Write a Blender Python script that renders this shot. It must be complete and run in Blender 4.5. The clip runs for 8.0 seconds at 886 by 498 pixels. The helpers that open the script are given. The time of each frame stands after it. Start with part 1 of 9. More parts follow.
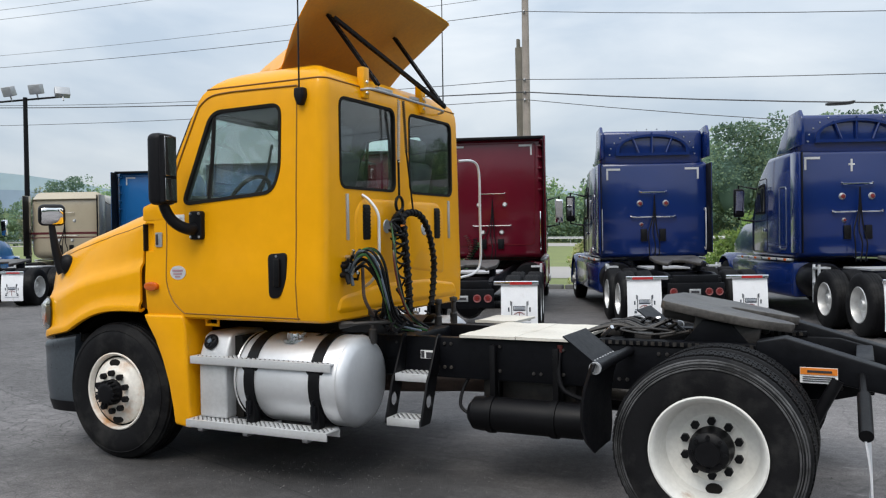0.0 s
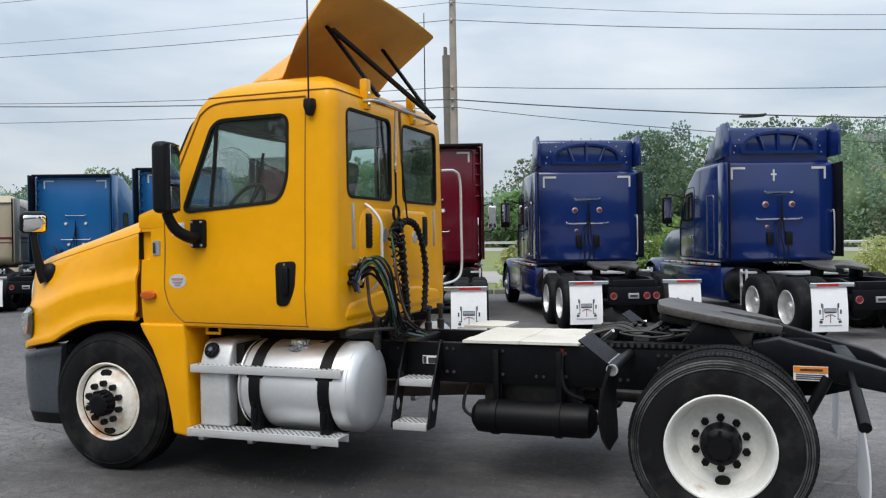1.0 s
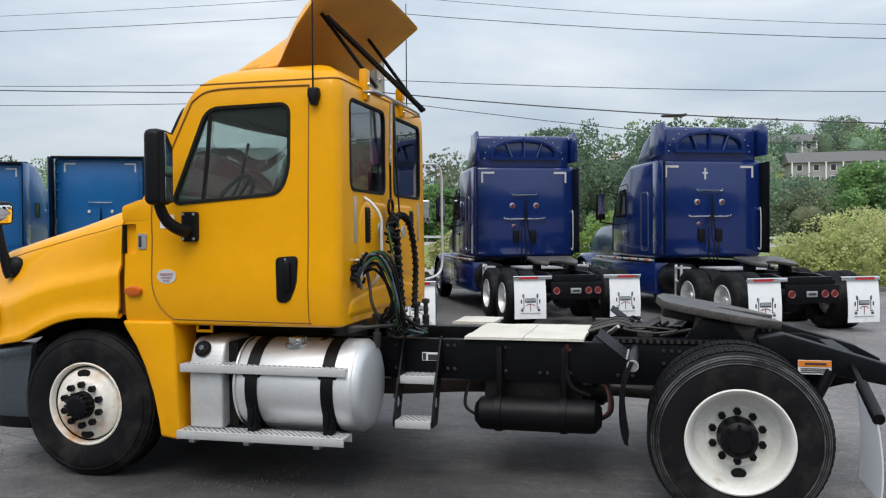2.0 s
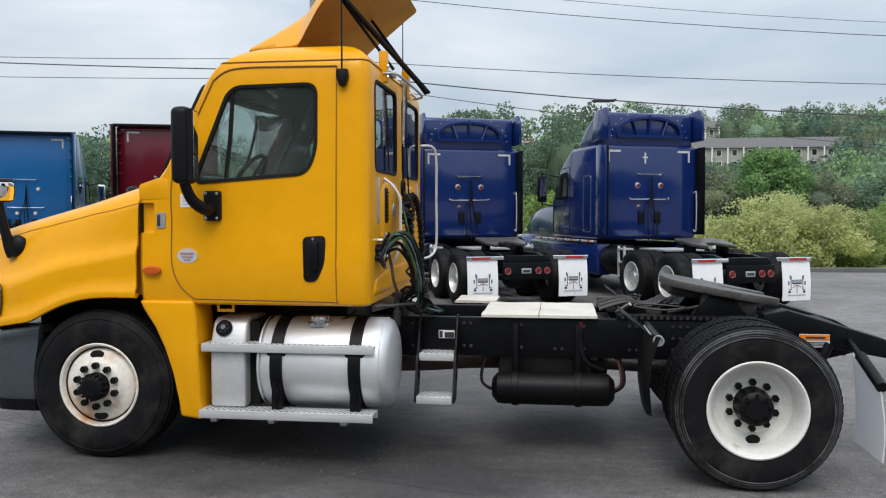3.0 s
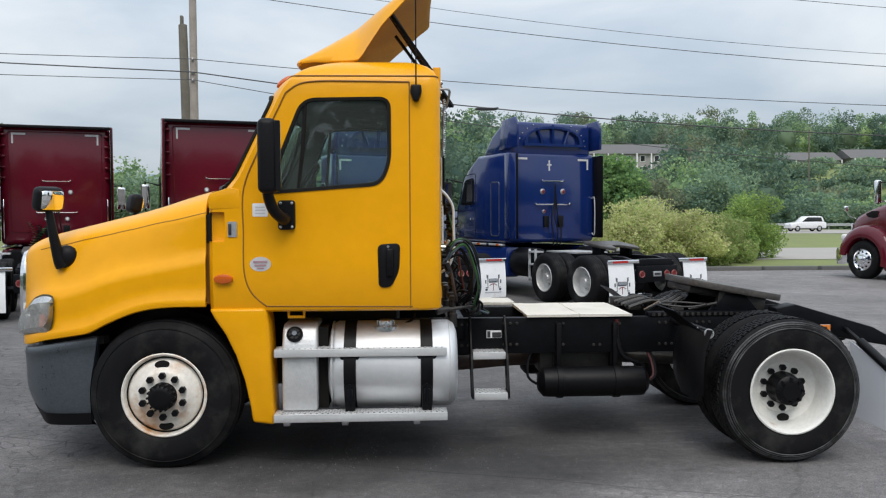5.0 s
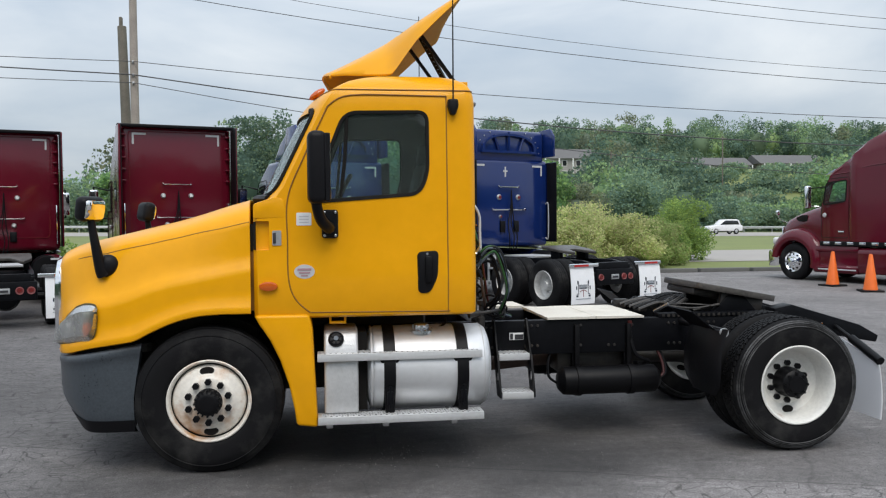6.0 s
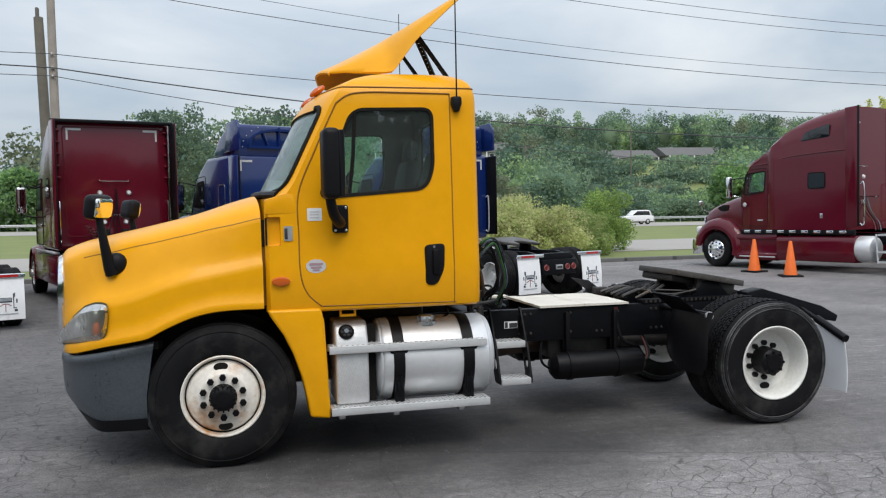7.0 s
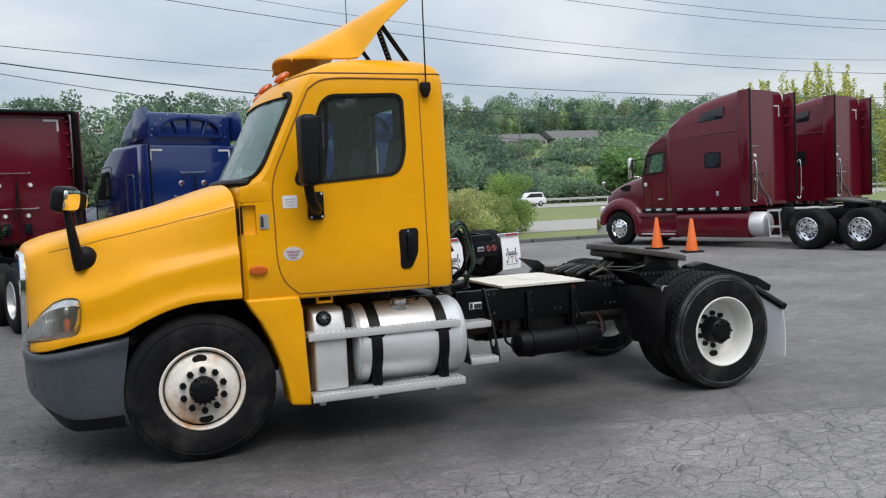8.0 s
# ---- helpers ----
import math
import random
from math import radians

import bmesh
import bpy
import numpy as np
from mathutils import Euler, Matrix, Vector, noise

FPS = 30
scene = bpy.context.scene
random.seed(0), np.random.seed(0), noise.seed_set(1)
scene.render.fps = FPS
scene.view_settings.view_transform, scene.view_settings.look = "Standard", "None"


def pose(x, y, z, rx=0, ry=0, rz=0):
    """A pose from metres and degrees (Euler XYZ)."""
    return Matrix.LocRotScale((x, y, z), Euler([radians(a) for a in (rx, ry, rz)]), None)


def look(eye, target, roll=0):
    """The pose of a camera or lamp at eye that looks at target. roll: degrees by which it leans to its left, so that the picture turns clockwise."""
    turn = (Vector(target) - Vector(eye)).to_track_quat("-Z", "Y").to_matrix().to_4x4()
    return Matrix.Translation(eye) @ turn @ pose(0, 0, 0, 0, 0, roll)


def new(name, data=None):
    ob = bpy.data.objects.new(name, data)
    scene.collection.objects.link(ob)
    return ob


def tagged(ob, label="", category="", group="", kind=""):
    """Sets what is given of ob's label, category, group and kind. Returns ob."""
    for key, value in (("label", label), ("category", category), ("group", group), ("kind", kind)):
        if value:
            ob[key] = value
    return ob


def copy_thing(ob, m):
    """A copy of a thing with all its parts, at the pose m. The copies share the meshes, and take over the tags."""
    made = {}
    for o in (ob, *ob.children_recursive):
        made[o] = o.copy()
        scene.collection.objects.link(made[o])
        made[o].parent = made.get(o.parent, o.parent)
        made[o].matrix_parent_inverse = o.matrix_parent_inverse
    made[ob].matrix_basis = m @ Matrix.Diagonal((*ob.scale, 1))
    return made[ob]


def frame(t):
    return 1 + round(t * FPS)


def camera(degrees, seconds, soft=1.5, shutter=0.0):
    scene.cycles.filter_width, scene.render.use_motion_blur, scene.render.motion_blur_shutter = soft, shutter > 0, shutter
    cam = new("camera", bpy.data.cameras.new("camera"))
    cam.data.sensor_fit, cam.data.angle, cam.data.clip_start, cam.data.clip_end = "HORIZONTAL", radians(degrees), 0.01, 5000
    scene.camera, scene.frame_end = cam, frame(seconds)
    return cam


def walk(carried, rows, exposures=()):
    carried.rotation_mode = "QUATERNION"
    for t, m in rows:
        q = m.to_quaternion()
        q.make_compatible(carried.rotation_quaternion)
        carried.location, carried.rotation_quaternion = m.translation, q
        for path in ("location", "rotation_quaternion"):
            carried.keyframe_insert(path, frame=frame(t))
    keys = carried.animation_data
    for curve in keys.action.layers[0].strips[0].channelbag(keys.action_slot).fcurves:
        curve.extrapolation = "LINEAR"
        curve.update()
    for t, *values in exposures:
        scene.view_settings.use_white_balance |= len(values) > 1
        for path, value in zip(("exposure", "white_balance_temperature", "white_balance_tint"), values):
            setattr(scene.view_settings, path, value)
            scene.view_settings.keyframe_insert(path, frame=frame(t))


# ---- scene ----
cam = camera(55.4, 8.0, 1.2)
PATH = [
    (0, (5.18, -4.677, 1.71), (4.293, -2.884, 1.682), -0.9),
    (0.5, (4.884, -4.942, 1.735), (4.096, -3.104, 1.71), -0.9),
    (1, (4.633, -5.115, 1.747), (3.943, -3.239, 1.727), -0.9),
    (1.5, (4.295, -5.148, 1.758), (3.707, -3.237, 1.737), -0.7),
    (3, (3.208, -5.523, 1.766), (2.932, -3.543, 1.683), -0.1),
    (3.5, (2.786, -5.67, 1.756), (2.598, -3.682, 1.653), -0.0),
    (4, (2.418, -5.791, 1.78), (2.316, -3.796, 1.674), -0.0),
    (4.5, (2.063, -5.844, 1.814), (2.055, -3.846, 1.719), -0.1),
    (5, (1.625, -5.982, 1.806), (1.722, -3.986, 1.73), -0.3),
    (6.5, (0.369, -6.242, 1.86), (0.744, -4.278, 1.788), -0.7),
    (7, (0.025, -6.262, 1.856), (0.505, -4.322, 1.77), -1.2),
    (7.5, (-0.273, -6.177, 1.863), (0.307, -4.266, 1.761), -1.8),
    (8, (-0.611, -6.165, 1.865), (0.11, -4.305, 1.737), -2.5),
]
walk(cam, [(t, look(eye, target, roll)) for t, eye, target, roll in PATH], [(0, 0.33), (1.5, 0.31), (3, 0.29), (5, 0.26), (6.5, 0.23), (8, 0.23)])

# ---- light ----
SUN_EL, SUN_AZ = 56.0, 180.0
world = bpy.data.worlds.new("sky")
scene.world = world
world.use_nodes = True
wn, wl = world.node_tree.nodes, world.node_tree.links
wn.clear()
w_out = wn.new("ShaderNodeOutputWorld")
w_bg = wn.new("ShaderNodeBackground")
w_sky = wn.new("ShaderNodeTexSky")
w_sky.sky_type = "NISHITA"
w_sky.sun_disc = False
w_sky.sun_elevation, w_sky.sun_rotation = radians(SUN_EL), radians(SUN_AZ)
w_sky.air_density, w_sky.dust_density = 1.0, 3.0
w_dim = wn.new("ShaderNodeVectorMath")
w_dim.operation = "SCALE"
w_dim.inputs["Scale"].default_value = 0.09
w_tc = wn.new("ShaderNodeTexCoord")
w_map = wn.new("ShaderNodeMapping")
w_map.inputs["Scale"].default_value = (1.6, 1.6, 5.5)
w_map.inputs["Location"].default_value = (0.3, 1.7, 0.2)
w_noise = wn.new("ShaderNodeTexNoise")
w_noise.inputs["Scale"].default_value = 1.7
w_noise.inputs["Detail"].default_value = 7.0
w_noise.inputs["Roughness"].default_value = 0.52
w_noise.inputs["Distortion"].default_value = 0.35
w_ramp = wn.new("ShaderNodeValToRGB")
w_ramp.color_ramp.elements[0].position, w_ramp.color_ramp.elements[1].position = 0.33, 0.68
w_ramp.color_ramp.elements[0].color = (0.46, 0.54, 0.63, 1)
w_ramp.color_ramp.elements[1].color = (0.76, 0.80, 0.83, 1)
w_mix = wn.new("ShaderNodeMix")
w_mix.data_type = "RGBA"
w_mix.inputs["Factor"].default_value = 0.8
wl.new(w_sky.outputs["Color"], w_dim.inputs[0])
wl.new(w_tc.outputs["Generated"], w_map.inputs["Vector"])
wl.new(w_map.outputs["Vector"], w_noise.inputs["Vector"])
wl.new(w_noise.outputs["Fac"], w_ramp.inputs["Fac"])
wl.new(w_dim.outputs["Vector"], w_mix.inputs["A"])
wl.new(w_ramp.outputs["Color"], w_mix.inputs["B"])
# an overcast dome is brightest overhead
w_sep = wn.new("ShaderNodeSeparateXYZ")
wl.new(w_tc.outputs["Generated"], w_sep.inputs["Vector"])
w_up = wn.new("ShaderNodeMapRange")
for w_key, w_val in zip(("From Min", "From Max", "To Min", "To Max"), (0.0, 1.0, 0.90, 2.0)):
    w_up.inputs[w_key].default_value = w_val
wl.new(w_sep.outputs["Z"], w_up.inputs["Value"])
w_gain = wn.new("ShaderNodeVectorMath")
w_gain.operation = "SCALE"
wl.new(w_mix.outputs["Result"], w_gain.inputs[0])
wl.new(w_up.outputs["Result"], w_gain.inputs["Scale"])
wl.new(w_gain.outputs["Vector"], w_bg.inputs["Color"])
wl.new(w_bg.outputs["Background"], w_out.inputs["Surface"])
w_bg.inputs["Strength"].default_value = 0.95

sun = new("sun", bpy.data.lights.new("sun", "SUN"))
sun.data.energy, sun.data.angle, sun.data.color = 1.35, radians(35), (1.0, 0.96, 0.9)
sun.matrix_world = look((0, 0, 0), (-math.sin(radians(SUN_AZ)) * math.cos(radians(SUN_EL)), -math.cos(radians(SUN_AZ)) * math.cos(radians(SUN_EL)), -math.sin(radians(SUN_EL))))
sun.location = (0, -20, 30)


# ---- materials ----
def material(name, color, rough=0.5, metal=0.0, var=0.12, scale=6.0, fine=60.0, bump=0.0, bump_scale=80.0, coat=0.0, tint=None, tint_at=(0.55, 0.75), island=0.0, per_object=0.0, spec=0.5):
    """Principled surface: two scales of tone, optional second colour in blotches, bump and clear coat."""
    m = bpy.data.materials.new(name)
    m.use_nodes = True
    n, l = m.node_tree.nodes, m.node_tree.links
    b = n["Principled BSDF"]
    b.inputs["Metallic"].default_value = metal
    b.inputs["Coat Weight"].default_value = coat
    b.inputs["Coat Roughness"].default_value = 0.06
    b.inputs["Specular IOR Level"].default_value = spec
    tc = n.new("ShaderNodeTexCoord")
    big, small = n.new("ShaderNodeTexNoise"), n.new("ShaderNodeTexNoise")
    big.inputs["Scale"].default_value, small.inputs["Scale"].default_value = scale, fine
    big.inputs["Detail"].default_value, small.inputs["Detail"].default_value = 5.0, 3.0
    for t in (big, small):
        l.new(tc.outputs["Object"], t.inputs["Vector"])
    add = n.new("ShaderNodeMath")
    add.operation = "ADD"
    l.new(big.outputs["Fac"], add.inputs[0])
    l.new(small.outputs["Fac"], add.inputs[1])
    last = add.outputs[0]
    if island or per_object:
        src = n.new("ShaderNodeNewGeometry").outputs["Random Per Island"] if island else n.new("ShaderNodeObjectInfo").outputs["Random"]
        mad = n.new("ShaderNodeMath")
        mad.operation = "MULTIPLY_ADD"
        l.new(src, mad.inputs[0])
        mad.inputs[1].default_value = island or per_object
        l.new(last, mad.inputs[2])
        sub = n.new("ShaderNodeMath")
        sub.operation = "SUBTRACT"
        l.new(mad.outputs[0], sub.inputs[0])
        sub.inputs[1].default_value = (island or per_object) / 2
        last = sub.outputs[0]
    mr = n.new("ShaderNodeMapRange")
    mr.inputs["From Min"].default_value, mr.inputs["From Max"].default_value = 0.6, 1.4
    mr.inputs["To Min"].default_value, mr.inputs["To Max"].default_value = 1.0 - var, 1.0 + var
    mr.clamp = False
    l.new(last, mr.inputs["Value"])
    base = n.new("ShaderNodeVectorMath")
    base.operation = "SCALE"
    base.inputs[0].default_value = color
    l.new(mr.outputs["Result"], base.inputs["Scale"])
    col = base.outputs["Vector"]
    if tint:
        blot = n.new("ShaderNodeTexNoise")
        blot.inputs["Scale"].default_value, blot.inputs["Detail"].default_value = scale * 0.6, 8.0
        blot.inputs["Roughness"].default_value = 0.65
        l.new(tc.outputs["Object"], blot.inputs["Vector"])
        edge = n.new("ShaderNodeMapRange")
        edge.inputs["From Min"].default_value, edge.inputs["From Max"].default_value = tint_at
        l.new(blot.outputs["Fac"], edge.inputs["Value"])
        mix = n.new("ShaderNodeMix")
        mix.data_type = "RGBA"
        mix.inputs["B"].default_value = (*tint, 1)
        l.new(edge.outputs["Result"], mix.inputs["Factor"])
        l.new(col, mix.inputs["A"])
        col = mix.outputs["Result"]
    l.new(col, b.inputs["Base Color"])
    rr = n.new("ShaderNodeMapRange")
    rr.inputs["From Min"].default_value, rr.inputs["From Max"].default_value = 0.6, 1.4
    rr.inputs["To Min"].default_value, rr.inputs["To Max"].default_value = max(rough * 0.8, 0.02), min(rough * 1.2, 1.0)
    l.new(add.outputs[0], rr.inputs["Value"])
    l.new(rr.outputs["Result"], b.inputs["Roughness"])
    if bump:
        tex = n.new("ShaderNodeTexNoise")
        tex.inputs["Scale"].default_value, tex.inputs["Detail"].default_value = bump_scale, 4.0
        l.new(tc.outputs["Object"], tex.inputs["Vector"])
        bp = n.new("ShaderNodeBump")
        bp.inputs["Strength"].default_value, bp.inputs["Distance"].default_value = bump, 0.01
        l.new(tex.outputs["Fac"], bp.inputs["Height"])
        l.new(bp.outputs["Normal"], b.inputs["Normal"])
    return m


def glass_material(name, color, rough=0.0, ior=1.45, veil=0.0):
    m = bpy.data.materials.new(name)
    m.use_nodes = True
    b = m.node_tree.nodes["Principled BSDF"]
    b.inputs["Base Color"].default_value = (*color, 1)
    b.inputs["Transmission Weight"].default_value = 1.0
    b.inputs["Roughness"].default_value = rough
    b.inputs["IOR"].default_value = ior
    if veil:
        # an uneven pale veil lifts the dark panes, in place of soft reflection
        n, l = m.node_tree.nodes, m.node_tree.links
        film, mix, noi, r = n.new("ShaderNodeBsdfDiffuse"), n.new("ShaderNodeMixShader"), n.new("ShaderNodeTexNoise"), n.new("ShaderNodeMapRange")
        film.inputs["Color"].default_value = (0.55, 0.57, 0.55, 1)
        noi.inputs["Scale"].default_value, noi.inputs["Detail"].default_value = 2.5, 5.0
        r.inputs["From Min"].default_value, r.inputs["From Max"].default_value = 0.3, 0.7
        r.inputs["To Min"].default_value, r.inputs["To Max"].default_value = veil * 0.7, veil * 1.3
        tc = n.new("ShaderNodeTexCoord")
        l.new(tc.outputs["Object"], noi.inputs["Vector"])
        l.new(noi.outputs["Fac"], r.inputs["Value"])
        l.new(r.outputs["Result"], mix.inputs["Fac"])
        l.new(b.outputs["BSDF"], mix.inputs[1])
        l.new(film.outputs["BSDF"], mix.inputs[2])
        l.new(mix.outputs["Shader"], n["Material Output"].inputs["Surface"])
    return m


def leaf_material(name, color, scale, second=None, tone=(0.72, 1.3), leafy=0.2, through_light=0.45):
    """Leaves that pass some light, varied from clump to clump and over the stand."""
    m = bpy.data.materials.new(name)
    m.use_nodes = True
    n, l = m.node_tree.nodes, m.node_tree.links
    n.remove(n["Principled BSDF"])
    tc, geo, noi = n.new("ShaderNodeTexCoord"), n.new("ShaderNodeNewGeometry"), n.new("ShaderNodeTexNoise")
    noi.inputs["Scale"].default_value, noi.inputs["Detail"].default_value = scale, 4.0
    l.new(tc.outputs["Object"], noi.inputs["Vector"])
    a, b = n.new("ShaderNodeMapRange"), n.new("ShaderNodeMapRange")
    for r, src, lo, hi, f0, f1 in ((a, noi.outputs["Fac"], tone[0], tone[1], 0.3, 0.7), (b, geo.outputs["Random Per Island"], 1 - leafy, 1 + leafy, 0.0, 1.0)):
        for k, v in zip(("From Min", "From Max", "To Min", "To Max"), (f0, f1, lo, hi)):
            r.inputs[k].default_value = v
        l.new(src, r.inputs["Value"])
    mul = n.new("ShaderNodeMath")
    mul.operation = "MULTIPLY"
    l.new(a.outputs["Result"], mul.inputs[0])
    l.new(b.outputs["Result"], mul.inputs[1])
    mix = n.new("ShaderNodeMix")
    mix.data_type = "RGBA"
    mix.inputs["A"].default_value = (*color, 1)
    mix.inputs["B"].default_value = (*(second or (color[0] * 1.35, color[1] * 1.1, color[2] * 0.8)), 1)
    l.new(geo.outputs["Random Per Island"], mix.inputs["Factor"])
    sc = n.new("ShaderNodeVectorMath")
    sc.operation = "SCALE"
    l.new(mix.outputs["Result"], sc.inputs[0])
    l.new(mul.outputs[0], sc.inputs["Scale"])
    dif, tra, add = n.new("ShaderNodeBsdfDiffuse"), n.new("ShaderNodeBsdfTranslucent"), n.new("ShaderNodeMixShader")
    add.inputs["Fac"].default_value = through_light
    l.new(sc.outputs["Vector"], dif.inputs["Color"])
    l.new(sc.outputs["Vector"], tra.inputs["Color"])
    l.new(dif.outputs["BSDF"], add.inputs[1])
    l.new(tra.outputs["BSDF"], add.inputs[2])
    l.new(add.outputs["Shader"], n["Material Output"].inputs["Surface"])
    return m


def asphalt_material(name):
    """Worn dark asphalt: aggregate speckle, broad pale wear, dark drips, a net of cracks and shade painted under the
    truck.
    """
    m = bpy.data.materials.new(name)
    m.use_nodes = True
    n, l = m.node_tree.nodes, m.node_tree.links
    b = n["Principled BSDF"]
    tc = n.new("ShaderNodeTexCoord")

    def tex(kind, scale, **kw):
        t = n.new(kind)
        t.inputs["Scale"].default_value = scale
        for k, v in kw.items():
            t.inputs[k].default_value = v
        l.new(tc.outputs["Object"], t.inputs["Vector"])
        return t

    def remap(src, a, c, lo, hi):
        r = n.new("ShaderNodeMapRange")
        for k, v in zip(("From Min", "From Max", "To Min", "To Max"), (a, c, lo, hi)):
            r.inputs[k].default_value = v
        l.new(src, r.inputs["Value"])
        return r.outputs["Result"]

    def times(p, q):
        k = n.new("ShaderNodeMath")
        k.operation = "MULTIPLY"
        l.new(p, k.inputs[0])
        l.new(q, k.inputs[1])
        return k.outputs[0]

    grit = remap(tex("ShaderNodeTexNoise", 95.0, Detail=3.0).outputs["Fac"], 0.3, 0.7, 0.5, 1.52)
    specks = remap(tex("ShaderNodeTexVoronoi", 70.0).outputs["Distance"], 0.0, 0.24, 2.3, 0.95)
    broad = remap(tex("ShaderNodeTexNoise", 0.42, Detail=6.0, Roughness=0.6).outputs["Fac"], 0.3, 0.7, 0.72, 1.3)
    mottle = remap(tex("ShaderNodeTexNoise", 17.0, Detail=8.0, Roughness=0.82).outputs["Fac"], 0.34, 0.66, 0.66, 1.34)
    grit = times(grit, mottle)
    wear = remap(tex("ShaderNodeTexNoise", 3.2, Detail=7.0, Roughness=0.7).outputs["Fac"], 0.3, 0.7, 0.8, 1.2)
    warp = tex("ShaderNodeTexNoise", 1.3, Detail=4.0)
    off = n.new("ShaderNodeVectorMath")
    off.operation = "MULTIPLY_ADD"
    off.inputs[1].default_value = (0.45, 0.45, 0.0)
    l.new(warp.outputs["Color"], off.inputs[0])
    l.new(tc.outputs["Object"], off.inputs[2])
    net = n.new("ShaderNodeTexVoronoi")
    net.feature = "DISTANCE_TO_EDGE"
    net.inputs["Scale"].default_value = 6.6
    squash = n.new("ShaderNodeVectorMath")
    squash.operation = "MULTIPLY"
    squash.inputs[1].default_value = (0.85, 1.05, 1.0)
    l.new(off.outputs["Vector"], squash.inputs[0])
    l.new(squash.outputs["Vector"], net.inputs["Vector"])
    line = remap(net.outputs["Distance"], 0.006, 0.034, 1.0, 0.0)
    where = remap(tex("ShaderNodeTexNoise", 0.21, Detail=2.0).outputs["Fac"], 0.25, 0.38, 0.0, 1.0)
    broken = remap(tex("ShaderNodeTexNoise", 2.6, Detail=3.0, Roughness=0.6).outputs["Fac"], 0.32, 0.48, 0.5, 1.0)
    crack = times(times(line, where), broken)
    net2 = n.new("ShaderNodeTexVoronoi")
    net2.feature = "DISTANCE_TO_EDGE"
    net2.inputs["Scale"].default_value = 0.16
    l.new(off.outputs["Vector"], net2.inputs["Vector"])
    line2 = remap(net2.outputs["Distance"], 0.0, 0.0025, 0.5, 0.0)
    mx = n.new("ShaderNodeMath")
    mx.operation = "MAXIMUM"
    l.new(crack, mx.inputs[0])
    l.new(line2, mx.inputs[1])
    # painted truck shade with old oil, paler cracked surface round it, a paving seam
    def math_node(op, p, q=None, r=None):
        k = n.new("ShaderNodeMath")
        k.operation = op
        for slot, v in enumerate((p, q, r)):
            if v is None:
                continue
            if isinstance(v, (int, float)):
                k.inputs[slot].default_value = v
            else:
                l.new(v, k.inputs[slot])
        return k.outputs[0]

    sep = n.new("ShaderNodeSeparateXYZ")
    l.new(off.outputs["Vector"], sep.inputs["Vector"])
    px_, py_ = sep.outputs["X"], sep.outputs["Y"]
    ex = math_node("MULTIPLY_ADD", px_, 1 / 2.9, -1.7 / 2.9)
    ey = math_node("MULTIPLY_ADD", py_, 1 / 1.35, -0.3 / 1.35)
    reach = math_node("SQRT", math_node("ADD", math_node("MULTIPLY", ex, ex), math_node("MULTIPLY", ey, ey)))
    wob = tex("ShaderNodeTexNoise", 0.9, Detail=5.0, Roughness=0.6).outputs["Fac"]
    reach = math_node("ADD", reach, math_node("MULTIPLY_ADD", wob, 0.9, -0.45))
    # darkest below cab and tank: their soft shade is put into the colour
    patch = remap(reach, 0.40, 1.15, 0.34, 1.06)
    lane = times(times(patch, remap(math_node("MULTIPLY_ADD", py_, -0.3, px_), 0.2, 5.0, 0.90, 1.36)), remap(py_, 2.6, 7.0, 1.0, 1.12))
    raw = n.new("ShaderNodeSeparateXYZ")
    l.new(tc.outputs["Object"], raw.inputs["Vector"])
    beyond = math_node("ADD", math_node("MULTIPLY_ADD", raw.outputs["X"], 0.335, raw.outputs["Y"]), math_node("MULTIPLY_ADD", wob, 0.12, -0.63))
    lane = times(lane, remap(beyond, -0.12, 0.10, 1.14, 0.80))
    away = math_node("ABSOLUTE", beyond)
    seam = times(remap(away, 0.003, 0.016, 1.0, 0.0), remap(wob, 0.40, 0.50, 0.2, 1.0))
    lane = times(lane, remap(seam, 0.0, 1.0, 1.0, 1.35))
    lane = times(lane, remap(away, 0.005, 0.014, 0.42, 1.0))
    crack = times(times(crack, remap(reach, 0.6, 1.0, 0.0, 1.0)), math_node("MAXIMUM", remap(beyond, -0.15, 0.15, 1.0, 0.12), remap(px_, -0.7, -0.2, 1.0, 0.0)))
    l.new(crack, mx.inputs[0])
    # pale dragged streaks along the lot
    drag = n.new("ShaderNodeVectorMath")
    drag.operation = "MULTIPLY"
    drag.inputs[1].default_value = (3.0, 11.0, 1.0)
    l.new(tc.outputs["Object"], drag.inputs[0])
    streak = n.new("ShaderNodeTexNoise")
    streak.inputs["Scale"].default_value, streak.inputs["Detail"].default_value = 1.0, 4.0
    l.new(drag.outputs["Vector"], streak.inputs["Vector"])
    streaks = times(remap(streak.outputs["Fac"], 0.35, 0.6, 0.91, 1.05), remap(streak.outputs["Fac"], 0.63, 0.73, 1.0, 1.4))
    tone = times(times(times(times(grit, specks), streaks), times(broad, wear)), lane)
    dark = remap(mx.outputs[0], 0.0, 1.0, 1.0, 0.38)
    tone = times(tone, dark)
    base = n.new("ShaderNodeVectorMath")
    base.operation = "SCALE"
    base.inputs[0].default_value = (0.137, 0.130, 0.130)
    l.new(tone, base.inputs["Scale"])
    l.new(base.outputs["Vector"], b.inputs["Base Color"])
    b.inputs["Roughness"].default_value = 0.78
    h = n.new("ShaderNodeMath")
    h.operation = "SUBTRACT"
    l.new(grit, h.inputs[0])
    l.new(mx.outputs[0], h.inputs[1])
    bp = n.new("ShaderNodeBump")
    bp.inputs["Strength"].default_value, bp.inputs["Distance"].default_value = 0.5, 0.006
